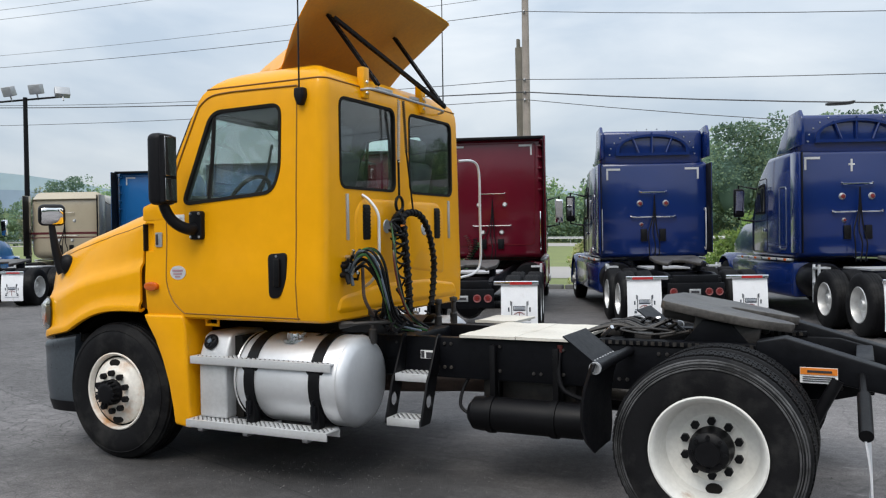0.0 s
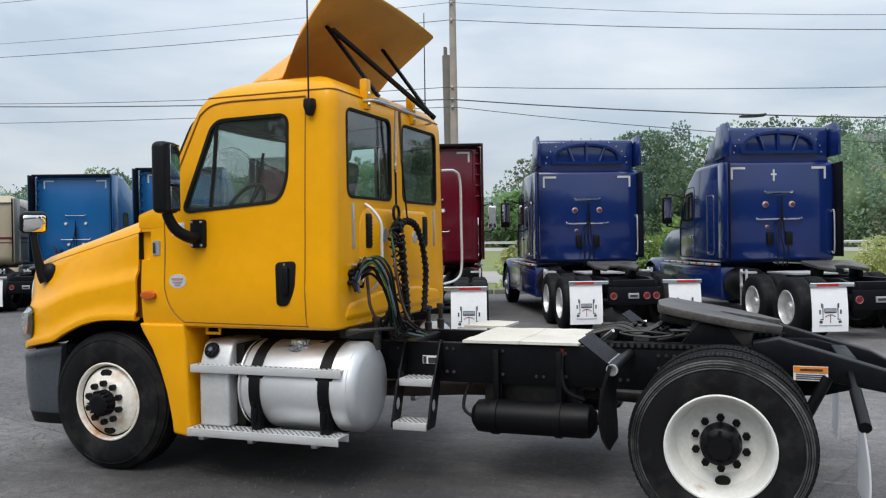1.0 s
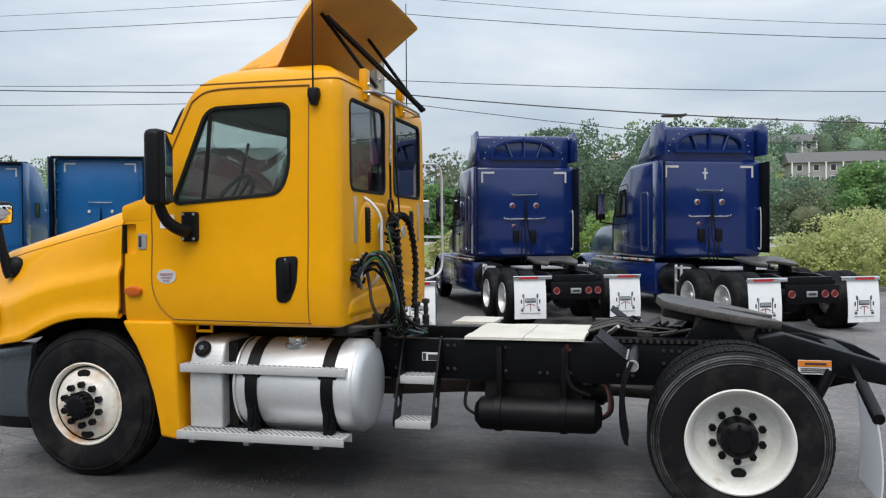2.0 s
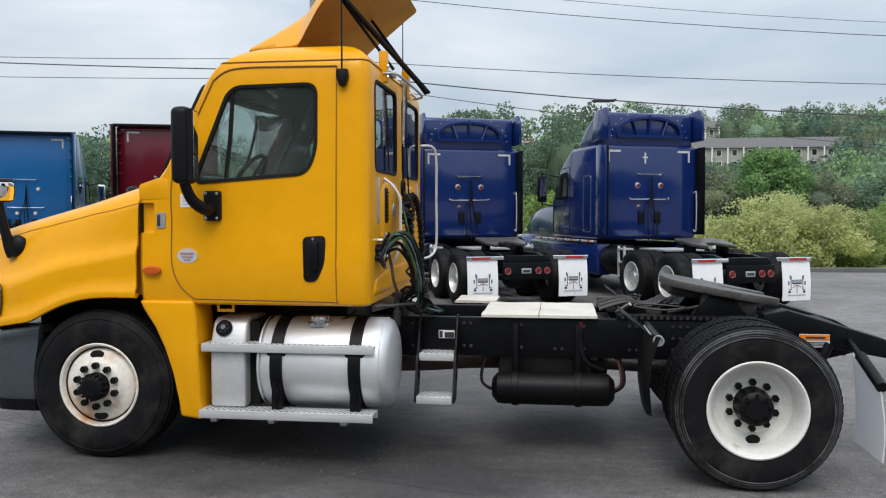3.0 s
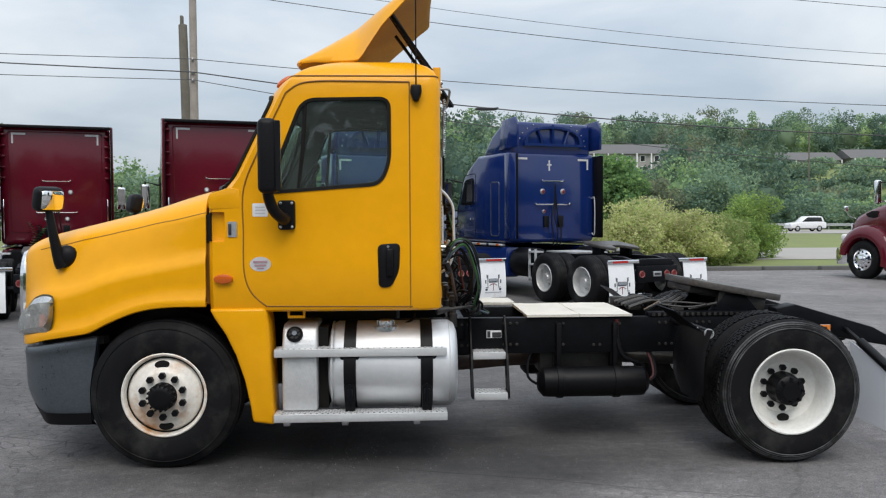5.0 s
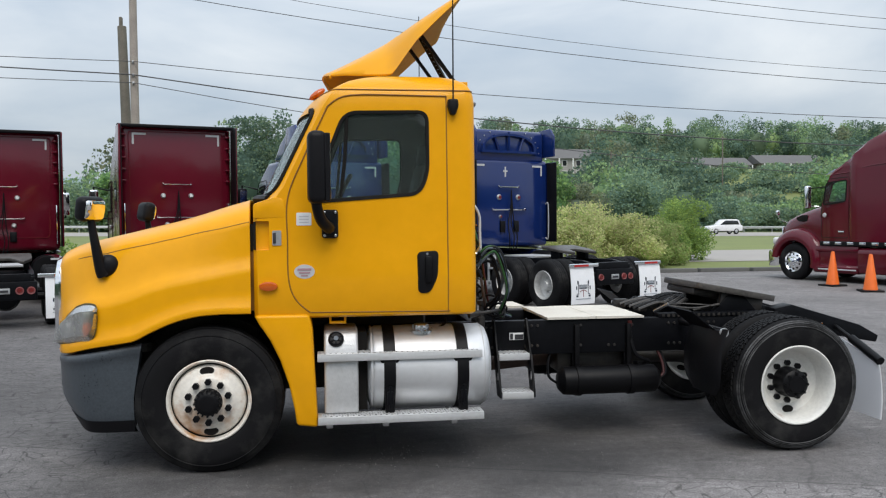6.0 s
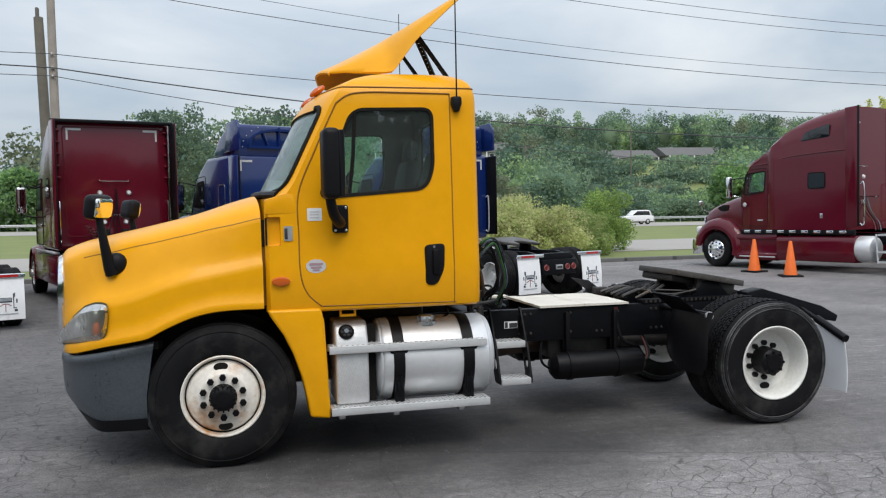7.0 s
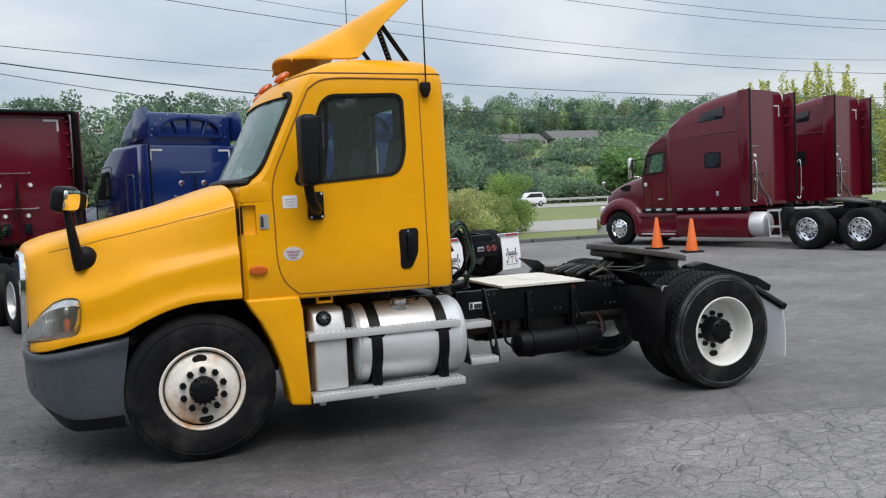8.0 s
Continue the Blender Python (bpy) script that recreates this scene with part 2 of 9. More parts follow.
    l.new(h.outputs[0], bp.inputs["Height"])
    l.new(bp.outputs["Normal"], b.inputs["Normal"])
    return m


def diamond_plate(name):
    """Bright aluminium sheet with crossed rows of raised lozenges."""
    m = material(name, (0.60, 0.605, 0.61), 0.42, 0.5, var=0.1, scale=5, fine=40)
    n, l = m.node_tree.nodes, m.node_tree.links
    tc = n.new("ShaderNodeTexCoord")
    heights = []
    for turn in (38.0, -38.0):
        mp = n.new("ShaderNodeMapping")
        mp.inputs["Rotation"].default_value = (0, radians(turn), 0)
        mp.inputs["Scale"].default_value = (1.0, 1.0, 0.42)
        w = n.new("ShaderNodeTexVoronoi")
        w.inputs["Scale"].default_value = 70.0
        w.inputs["Randomness"].default_value = 0.0
        l.new(tc.outputs["Object"], mp.inputs["Vector"])
        l.new(mp.outputs["Vector"], w.inputs["Vector"])
        heights.append(w.outputs["Distance"])
    low = n.new("ShaderNodeMath")
    low.operation = "MINIMUM"
    l.new(heights[0], low.inputs[0])
    l.new(heights[1], low.inputs[1])
    edge = n.new("ShaderNodeMapRange")
    for k, v in zip(("From Min", "From Max", "To Min", "To Max"), (0.18, 0.42, 1.0, 0.0)):
        edge.inputs[k].default_value = v
    l.new(low.outputs[0], edge.inputs["Value"])
    bp = n.new("ShaderNodeBump")
    bp.inputs["Strength"].default_value, bp.inputs["Distance"].default_value = 0.35, 0.002
    l.new(edge.outputs["Result"], bp.inputs["Height"])
    l.new(bp.outputs["Normal"], n["Principled BSDF"].inputs["Normal"])
    return m


YELLOW = material("yellow_paint", (0.81, 0.362, 0.002), 0.35, var=0.05, scale=1.5, fine=9, coat=0.18, spec=0.18)
DULL_YELLOW = material("dull_yellow_inside", (0.50, 0.265, 0.05), 0.7, var=0.15, scale=4, fine=40, bump=0.05)
SEAM = material("seam_rubber", (0.009, 0.008, 0.007), 0.75, spec=0.2)
BLACK = material("black_paint", (0.0042, 0.0042, 0.0052), 0.45, var=0.3, scale=5, fine=40, bump=0.05, spec=0.18)
FRAME_BLACK = material("frame_black", (0.0042, 0.0046, 0.0062), 0.42, var=0.35, scale=4, fine=30, bump=0.08, tint=(0.014, 0.014, 0.015), tint_at=(0.6, 0.85), spec=0.13)
RUBBER = material("tyre_rubber", (0.0075, 0.0075, 0.0085), 0.66, var=0.25, scale=4, fine=50, bump=0.15, bump_scale=120, tint=(0.045, 0.044, 0.042), tint_at=(0.5, 0.78), spec=0.14)
SCUFF = material("scuffed_rubber", (0.075, 0.075, 0.077), 0.8, var=0.4, scale=9, fine=40, bump=0.2, tint=(0.012, 0.012, 0.012), tint_at=(0.45, 0.6))
PLASTIC = material("black_plastic", (0.007, 0.007, 0.0085), 0.45, spec=0.16, var=0.15, bump=0.04, bump_scale=300)
GREY_PLASTIC = material("grey_bumper_plastic", (0.052, 0.063, 0.075), 0.32, var=0.3, scale=3, bump=0.06, bump_scale=200, tint=(0.05, 0.056, 0.063), tint_at=(0.5, 0.8))
CHROME = material("chrome", (0.82, 0.83, 0.85), 0.09, 1.0, var=0.04)
STEEL = material("brushed_steel", (0.62, 0.63, 0.65), 0.3, 1.0, var=0.08)
ALU = material("brushed_aluminium", (0.72, 0.73, 0.745), 0.5, 0.65, var=0.06, scale=2, fine=25, bump=0.02, bump_scale=150)
STEP_ALU = material("smooth_step_aluminium", (0.70, 0.705, 0.71), 0.38, 0.55, var=0.07, scale=3, fine=40, tint=(0.45, 0.44, 0.42), tint_at=(0.6, 0.85))
DIAMOND = diamond_plate("diamond_plate_aluminium")
WHITE_RIM = material("white_rim_paint", (0.74, 0.73, 0.69), 0.4, var=0.1, scale=5, fine=40, tint=(0.3, 0.13, 0.03), tint_at=(0.66, 0.8))
DULL_RIM = material("dull_aluminium_rim", (0.60, 0.60, 0.59), 0.38, 0.5, var=0.15, scale=5, fine=40)
RUSTY_RIM = material("rusty_rim_paint", (0.77, 0.73, 0.66), 0.45, var=0.12, scale=5, fine=40, tint=(0.50, 0.23, 0.06), tint_at=(0.49, 0.70))
RUST = material("rusty_iron", (0.065, 0.042, 0.034), 0.85, var=0.4, scale=9, bump=0.2)
PLATE_STEEL = material("greasy_plate_steel", (0.085, 0.078, 0.072), 0.4, 0.3, var=0.5, scale=6, fine=40, bump=0.25, tint=(0.02, 0.018, 0.017), tint_at=(0.52, 0.75))
EMBLEM = material("faded_emblem_print", (0.40, 0.24, 0.27), 0.5)
GAP = material("panel_gap_paint", (0.24, 0.10, 0.007), 0.65)
GREASE = material("greasy_iron", (0.022, 0.02, 0.019), 0.5, var=0.5, scale=8, fine=40, bump=0.2, tint=(0.06, 0.048, 0.036), tint_at=(0.52, 0.8))
PLATE_WHITE = material("white_deck_plate", (0.66, 0.63, 0.56), 0.6, var=0.16, scale=3, fine=60, bump=0.12, bump_scale=60, tint=(0.5, 0.45, 0.36), tint_at=(0.55, 0.8))
FLAP_WHITE = material("white_flap_plastic", (0.84, 0.85, 0.87), 0.5, var=0.06, tint=(0.5, 0.48, 0.44), tint_at=(0.62, 0.85))
FLAP_THIN = leaf_material("thin_white_flap_plastic", (0.90, 0.90, 0.92), 0.5, (0.87, 0.87, 0.88), tone=(0.95, 1.04), leafy=0.02, through_light=0.5)
WHITE = material("white_print", (0.8, 0.8, 0.8), 0.5, var=0.05)
PALE = material("pale_print", (0.55, 0.55, 0.56), 0.5, var=0.05)
INK = material("dark_ink", (0.03, 0.03, 0.035), 0.6)
SLATE_INK = material("slate_blue_print", (0.035, 0.045, 0.065), 0.6)
FAINT_INK = material("faint_grey_print", (0.33, 0.36, 0.40), 0.6)
RED_INK = material("red_ink", (0.22, 0.03, 0.03), 0.5)
ORANGE_INK = material("orange_ink", (0.75, 0.22, 0.02), 0.5)
AMBER = material("amber_lens", (0.55, 0.10, 0.006), 0.15, var=0.1, coat=0.4)
RED_LENS = material("red_lens", (0.42, 0.02, 0.02), 0.15, var=0.1, coat=0.4)
DEEP_RED = material("deep_red_lens", (0.16, 0.015, 0.015), 0.3, var=0.2)
DARK_RED = material("faded_red_bezel", (0.30, 0.09, 0.09), 0.5)
CLEAR_LENS = material("clear_lens", (0.75, 0.75, 0.74), 0.12, var=0.1)
MIRROR = material("mirror_glass", (0.9, 0.9, 0.9), 0.02, 1.0, var=0.01)
GLASS = glass_material("tinted_cab_glass", (0.70, 0.89, 0.84), 0.0, 1.4, 0.022)
REAR_GLASS = glass_material("dark_tinted_glass", (0.80, 0.87, 0.86))
LAMP_GLASS = glass_material("clouded_lamp_lens", (0.74, 0.76, 0.70), 0.28)
DARK_GLASS = material("dark_window", (0.012, 0.015, 0.018), 0.06, var=0.1, coat=0.3)
INTERIOR = material("grey_cab_trim", (0.055, 0.06, 0.06), 0.8, var=0.15, bump=0.1)
SEAT_CLOTH = material("grey_seat_cloth", (0.065, 0.07, 0.075), 0.9, var=0.2, bump=0.2)
GREEN_HOSE = material("green_hose", (0.025, 0.10, 0.028), 0.45)
BLUE_HOSE = material("blue_grey_hose", (0.075, 0.10, 0.13), 0.45)
RED_HOSE = material("red_hose", (0.07, 0.01, 0.009), 0.45)
STONE_CHIP = material("loose_stone_chips", (0.13, 0.125, 0.12), 0.9, var=0.2, scale=4, island=0.9)
ASPHALT = asphalt_material("asphalt")
ROAD = material("road_concrete", (0.33, 0.31, 0.29), 0.85, var=0.12, scale=0.15, fine=3.0)
KERB = material("kerb_concrete", (0.11, 0.11, 0.105), 0.9, var=0.25, scale=2, fine=25, bump=0.3)
GRASS = material("grass", (0.165, 0.195, 0.065), 0.95, var=0.3, scale=0.35, fine=9.0, bump=0.6, bump_scale=20)
# woodland leaf colours are shifted to blue-grey to paint in distance haze
LEAF_FAR = leaf_material("far_leaves", (0.185, 0.295, 0.225), 0.07, tone=(0.7, 1.35), leafy=0.1, through_light=0.36)
LEAF_BRIGHT = leaf_material("bright_far_leaves", (0.225, 0.365, 0.215), 0.07, tone=(0.8, 1.25), leafy=0.1, through_light=0.36)
LEAF_OLIVE = leaf_material("olive_far_leaves", (0.19, 0.245, 0.19), 0.07, tone=(0.75, 1.25), leafy=0.1, through_light=0.36)
LEAF_TREE = leaf_material("tree_leaves", (0.17, 0.315, 0.15), 0.3)
LEAF_DARK = leaf_material("dark_leaves", (0.125, 0.21, 0.175), 0.07, tone=(0.7, 1.3), leafy=0.1, through_light=0.36)
LEAF_BLOSSOM = leaf_material("cream_shrub_leaves", (0.84, 0.78, 0.44), 0.9, (0.27, 0.37, 0.11), leafy=0.35)
LEAF_FADED = leaf_material("part_faded_shrub_leaves", (0.50, 0.52, 0.24), 0.9, (0.18, 0.29, 0.09), leafy=0.35)
LEAF_SHRUB = leaf_material("shrub_leaves", (0.22, 0.35, 0.13), 0.8)
LEAF_LIGHT = leaf_material("pale_new_leaves", (0.45, 0.52, 0.20), 0.5)
BARK = material("bark", (0.11, 0.085, 0.065), 0.9, var=0.3, scale=3, bump=0.4)
POLE_WOOD = material("weathered_pole_wood", (0.34, 0.30, 0.26), 0.9, var=0.25, scale=2, fine=30, bump=0.3)
OLD_WOOD = material("dark_pole_wood", (0.17, 0.155, 0.125), 0.95, var=0.35, scale=2, fine=30, bump=0.4)
WIRE = material("wire", (0.06, 0.06, 0.065), 0.6)
GALV = material("galvanised_steel", (0.42, 0.43, 0.44), 0.5, 0.6, var=0.15)
# ridge colours hold the distance haze: bluer near, paler far
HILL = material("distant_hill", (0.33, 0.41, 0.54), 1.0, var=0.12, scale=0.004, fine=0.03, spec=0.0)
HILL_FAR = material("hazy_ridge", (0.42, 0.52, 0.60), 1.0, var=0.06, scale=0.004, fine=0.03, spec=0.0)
ROOF_GREY = material("grey_shingle_roof", (0.13, 0.128, 0.128), 0.9, var=0.15, scale=0.5, fine=6)
SIDING = material("pale_siding", (0.33, 0.32, 0.31), 0.8, var=0.12, scale=0.5)
BRICK_RED = material("red_brick_wall", (0.30, 0.14, 0.09), 0.9, var=0.15, scale=0.5, fine=8)
NAVY = material("navy_paint", (0.006, 0.021, 0.118), 0.15, var=0.12, scale=1.2, coat=0.6, spec=0.4)
MAROON = material("maroon_paint", (0.108, 0.0048, 0.015), 0.15, var=0.1, scale=1.2, coat=0.25, spec=0.35)
MID_BLUE = material("bright_blue_paint", (0.012, 0.11, 0.31), 0.2, var=0.08, scale=1.5, coat=0.2, spec=0.35)
TAN = material("tan_paint", (0.42, 0.36, 0.26), 0.3, var=0.08, scale=1.5, coat=0.4)
WINE_STRIPE = material("wine_stripe", (0.10, 0.015, 0.02), 0.3)
CONE_ORANGE = material("cone_orange", (0.85, 0.16, 0.02), 0.5, var=0.12)
CAR_WHITE = material("white_car_paint", (0.75, 0.75, 0.76), 0.25, coat=0.5)
CAR_GREY = material("grey_car_paint", (0.07, 0.075, 0.08), 0.25, coat=0.5)
LOT_PAINT = material("worn_lot_paint", (0.30, 0.30, 0.29), 0.85, var=0.3, scale=3, fine=30)


# ---- mesh tools ----
def part(name, bm, mat, parent=None, label="", smooth=38):
    """Links a bmesh as one mesh object under a thing or a part."""
    mesh = bpy.data.meshes.new(name)
    bm.to_mesh(mesh)
    bm.free()
    for one in mat if isinstance(mat, (list, tuple)) else [mat]:
        mesh.materials.append(one)
    if smooth:
        mesh.shade_smooth()
        mesh.set_sharp_from_angle(angle=radians(smooth))
    ob = new(name, mesh)
    ob.parent = parent
    if label:
        ob["label"] = label
    return ob


def again(ob, m, parent=None):
    """The same part once more at another pose, on the same mesh, with its own sub-parts."""
    twin = copy_thing(ob, m)
    twin.parent = parent or ob.parent
    return twin


def thing(name, label, category, group="", at=None):
    ob = tagged(new(name), label, category, group)
    if at is not None:
        ob.matrix_basis = at
    return ob


def B():
    return bmesh.new()


def box(bm, x0, x1, y0, y1, z0, z1, bevel=0.0, m=None, seg=2):
    g = bmesh.ops.create_cube(bm, size=1.0)["verts"]
    for v in g:
        v.co = Vector((x0 + (v.co.x + 0.5) * (x1 - x0), y0 + (v.co.y + 0.5) * (y1 - y0), z0 + (v.co.z + 0.5) * (z1 - z0)))
    if bevel:
        es = list({e for v in g for e in v.link_edges})
        r = bmesh.ops.bevel(bm, geom=es, offset=bevel, segments=seg, affect="EDGES", profile=0.5)
        g = list({v for f in r["faces"] for v in f.verts} | {v for v in g if v.is_valid})
    if m is not None:
        for v in g:
            v.co = m @ v.co
    return g


def ring_loft(bm, rings, close=True, caps=True, mat=0):
    """Skin over rings of equal point count."""
    made = [[bm.verts.new(p) for p in r] for r in rings]
    k = len(made[0])
    for a, b in zip(made, made[1:]):
        for i in range(k if close else k - 1):
            f = bm.faces.new((a[i], a[(i + 1) % k], b[(i + 1) % k], b[i]))
            f.material_index = mat
    if caps and close:
        bm.faces.new(list(reversed(made[0]))).material_index = mat
        bm.faces.new(made[-1]).material_index = mat
    return made


def spline(pts, n=6, closed=False):
    """Catmull-Rom through the points."""
    pts = [Vector(p) for p in pts]
    k = len(pts)
    out = []
    for i in range(k if closed else k - 1):
        if closed:
            a, b, c, d = (pts[(i + j) % k] for j in (-1, 0, 1, 2))
        else:
            a, b, c, d = pts[max(i - 1, 0)], pts[i], pts[i + 1], pts[min(i + 2, k - 1)]
        for j in range(n):
            t = j / n
            out.append(0.5 * ((2 * b) + (c - a) * t + (2 * a - 5 * b + 4 * c - d) * t * t + (3 * b - a - 3 * c + d) * t ** 3))
    if not closed:
        out.append(pts[-1])
    return out


def tube(bm, pts, r, seg=8, closed=False, r_end=None):
    pts = [Vector(p) for p in pts]
    k = len(pts)
    rings, up = [], None
    for i, p in enumerate(pts):
        if closed:
            d = pts[(i + 1) % k] - pts[i - 1]
        else:
            d = pts[min(i + 1, k - 1)] - pts[max(i - 1, 0)]
        d.normalize()
        if up is None:
            up = Vector((0, 0, 1)) if abs(d.z) < 0.9 else Vector((1, 0, 0))
        side = d.cross(up)
        if side.length < 1e-5:
            side = d.orthogonal()
        side.normalize()
        up = side.cross(d).normalized()
        rad = r if r_end is None else r + (r_end - r) * i / (k - 1)
        rings.append([p + rad * (math.cos(a) * side + math.sin(a) * up) for a in (2 * math.pi * j / seg for j in range(seg))])
    if closed:
        made = [[bm.verts.new(q) for q in ring] for ring in rings]
        for i in range(k):
            a, b = made[i], made[(i + 1) % k]
            for j in range(seg):
                bm.faces.new((a[j], a[(j + 1) % seg], b[(j + 1) % seg], b[j]))
    else:
        ring_loft(bm, rings)


def rod(bm, p, q, r, seg=10, r_end=None):
    tube(bm, [p, q], r, seg, r_end=r_end)


def revolve(bm, profile, centre, axis="y", seg=48, mat=0):
    """Profile of (radius, along) turned about an axis through the centre; a radius of 0 closes the end."""
    c = Vector(centre)

    def place(r, a, w):
        u, v = r * math.cos(w), r * math.sin(w)
        return c + Vector({"y": (u, a, v), "x": (a, u, v), "z": (u, v, a)}[axis])

    rows = []
    for r, a in profile:
        if r < 1e-6:
            rows.append([bm.verts.new(place(0, a, 0))])
        else:
            rows.append([bm.verts.new(place(r, a, 2 * math.pi * j / seg)) for j in range(seg)])
    for p, q in zip(rows, rows[1:]):
        for j in range(seg):
            k = (j + 1) % seg
            if len(p) == 1 and len(q) == 1:
                continue
            if len(p) == 1:
                f = bm.faces.new((p[0], q[j], q[k]))
            elif len(q) == 1:
                f = bm.faces.new((p[j], q[0], p[k]))
            else:
                f = bm.faces.new((p[j], q[j], q[k], p[k]))
            f.material_index = mat


def rounded(pts, radii, n=6):
    """A polygon with its corners rounded (2D points)."""
    pts = [Vector(p) for p in pts]
    if not isinstance(radii, (list, tuple)):
        radii = [radii] * len(pts)
    out = []
    for i, p in enumerate(pts):
        a, b = pts[i - 1], pts[(i + 1) % len(pts)]
        u, v = (a - p).normalized(), (b - p).normalized()
        d = min(radii[i], (a - p).length * 0.49, (b - p).length * 0.49)
        s, e = p + u * d, p + v * d
        for j in range(n + 1):
            t = j / n
            out.append((1 - t) ** 2 * s + 2 * t * (1 - t) * p + t * t * e)
    return [tuple(q) for q in out]


def prism(bm, poly, a0, a1, axis="y", bevel=0.0, seg=2):
    """A 2D polygon (xz for axis y, yz for x, xy for z) pushed from a0 to a1."""
    put = {"y": lambda p, a: (p[0], a, p[1]), "x": lambda p, a: (a, p[0], p[1]), "z": lambda p, a: (p[0], p[1], a)}[axis]
    rings = [[put(p, a) for p in poly] for a in (a0, a1)]
    made = ring_loft(bm, rings)
    vs = made[0] + made[1]
    fs = list({f for v in vs for f in v.link_faces})
    bmesh.ops.recalc_face_normals(bm, faces=fs)
    if bevel:
        es = list({e for v in vs for e in v.link_edges if len(e.link_faces) == 2 and e.calc_face_angle(0) > 0.6})
        bmesh.ops.bevel(bm, geom=es, offset=bevel, segments=seg, affect="EDGES", profile=0.5)
    return vs


def frame_ring(bm, poly, inner, a0, a1, axis="y"):
    """A flat ring between two outlines of equal point count, with depth."""
    put = {"y": lambda p, a: (p[0], a, p[1]), "x": lambda p, a: (a, p[0], p[1]), "z": lambda p, a: (p[0], p[1], a)}[axis]
    r = [[bm.verts.new(put(p, a)) for p in q] for q, a in ((poly, a0), (poly, a1), (inner, a1), (inner, a0))]
    k = len(poly)
    for a, b in zip(r, r[1:] + r[:1]):
        for i in range(k):
            bm.faces.new((a[i], a[(i + 1) % k], b[(i + 1) % k], b[i]))
    bmesh.ops.recalc_face_normals(bm, faces=bm.faces)


def inset(poly, d):
    """The outline moved inwards by d along its corners' bisectors."""
    k = len(poly)
    area = sum(poly[i][0] * poly[(i + 1) % k][1] - poly[(i + 1) % k][0] * poly[i][1] for i in range(k))
    s = 1 if area > 0 else -1
    out = []
    for i in range(k):
        a, b = Vector(poly[i - 1]), Vector(poly[(i + 1) % k])
        t = (b - a).normalized()
        out.append((poly[i][0] - s * d * t.y, poly[i][1] + s * d * t.x))
    return out


def carve(ob, cutters, slots=()):
    """Cuts closed shapes out of an object for good."""
    temps = []
    for k, bm in enumerate(cutters):
        mesh = bpy.data.meshes.new("cutter")
        for f in bm.faces:
            f.material_index = slots[k] if slots else 0
        bmesh.ops.recalc_face_normals(bm, faces=bm.faces)
        bm.to_mesh(mesh)
        bm.free()
        for m in (ob.data.materials if slots else ()):
            mesh.materials.append(m)
        c = new("cutter", mesh)
        temps.append(c)
        mod = ob.modifiers.new("cut", "BOOLEAN")
        mod.operation, mod.solver, mod.object = "DIFFERENCE", "EXACT", c
    bpy.context.view_layer.update()
    mesh = bpy.data.meshes.new_from_object(ob.evaluated_get(bpy.context.evaluated_depsgraph_get()))
    ob.modifiers.clear()
    old = ob.data
    ob.data = mesh
    bpy.data.meshes.remove(old)
    for c in temps:
        m = c.data
        bpy.data.objects.remove(c)
        bpy.data.meshes.remove(m)
    mesh.shade_smooth()
    mesh.set_sharp_from_angle(angle=radians(32))


def lerp_table(rows, x):
    """Smooth look-up in rows of (x, values...)."""
    if x <= rows[0][0]:
        return rows[0][1:]
    for a, b in zip(rows, rows[1:]):
        if x <= b[0]:
            t = (x - a[0]) / (b[0] - a[0])
            return tuple(p + (q - p) * t for p, q in zip(a[1:], b[1:]))
    return rows[-1][1:]


ICO = bmesh.new()
bmesh.ops.create_icosphere(ICO, subdivisions=2, radius=1.0)
ICO_V = np.array([v.co[:] for v in ICO.verts])
ICO_F = np.array([[v.index for v in f.verts] for f in ICO.faces])
ICO.free()


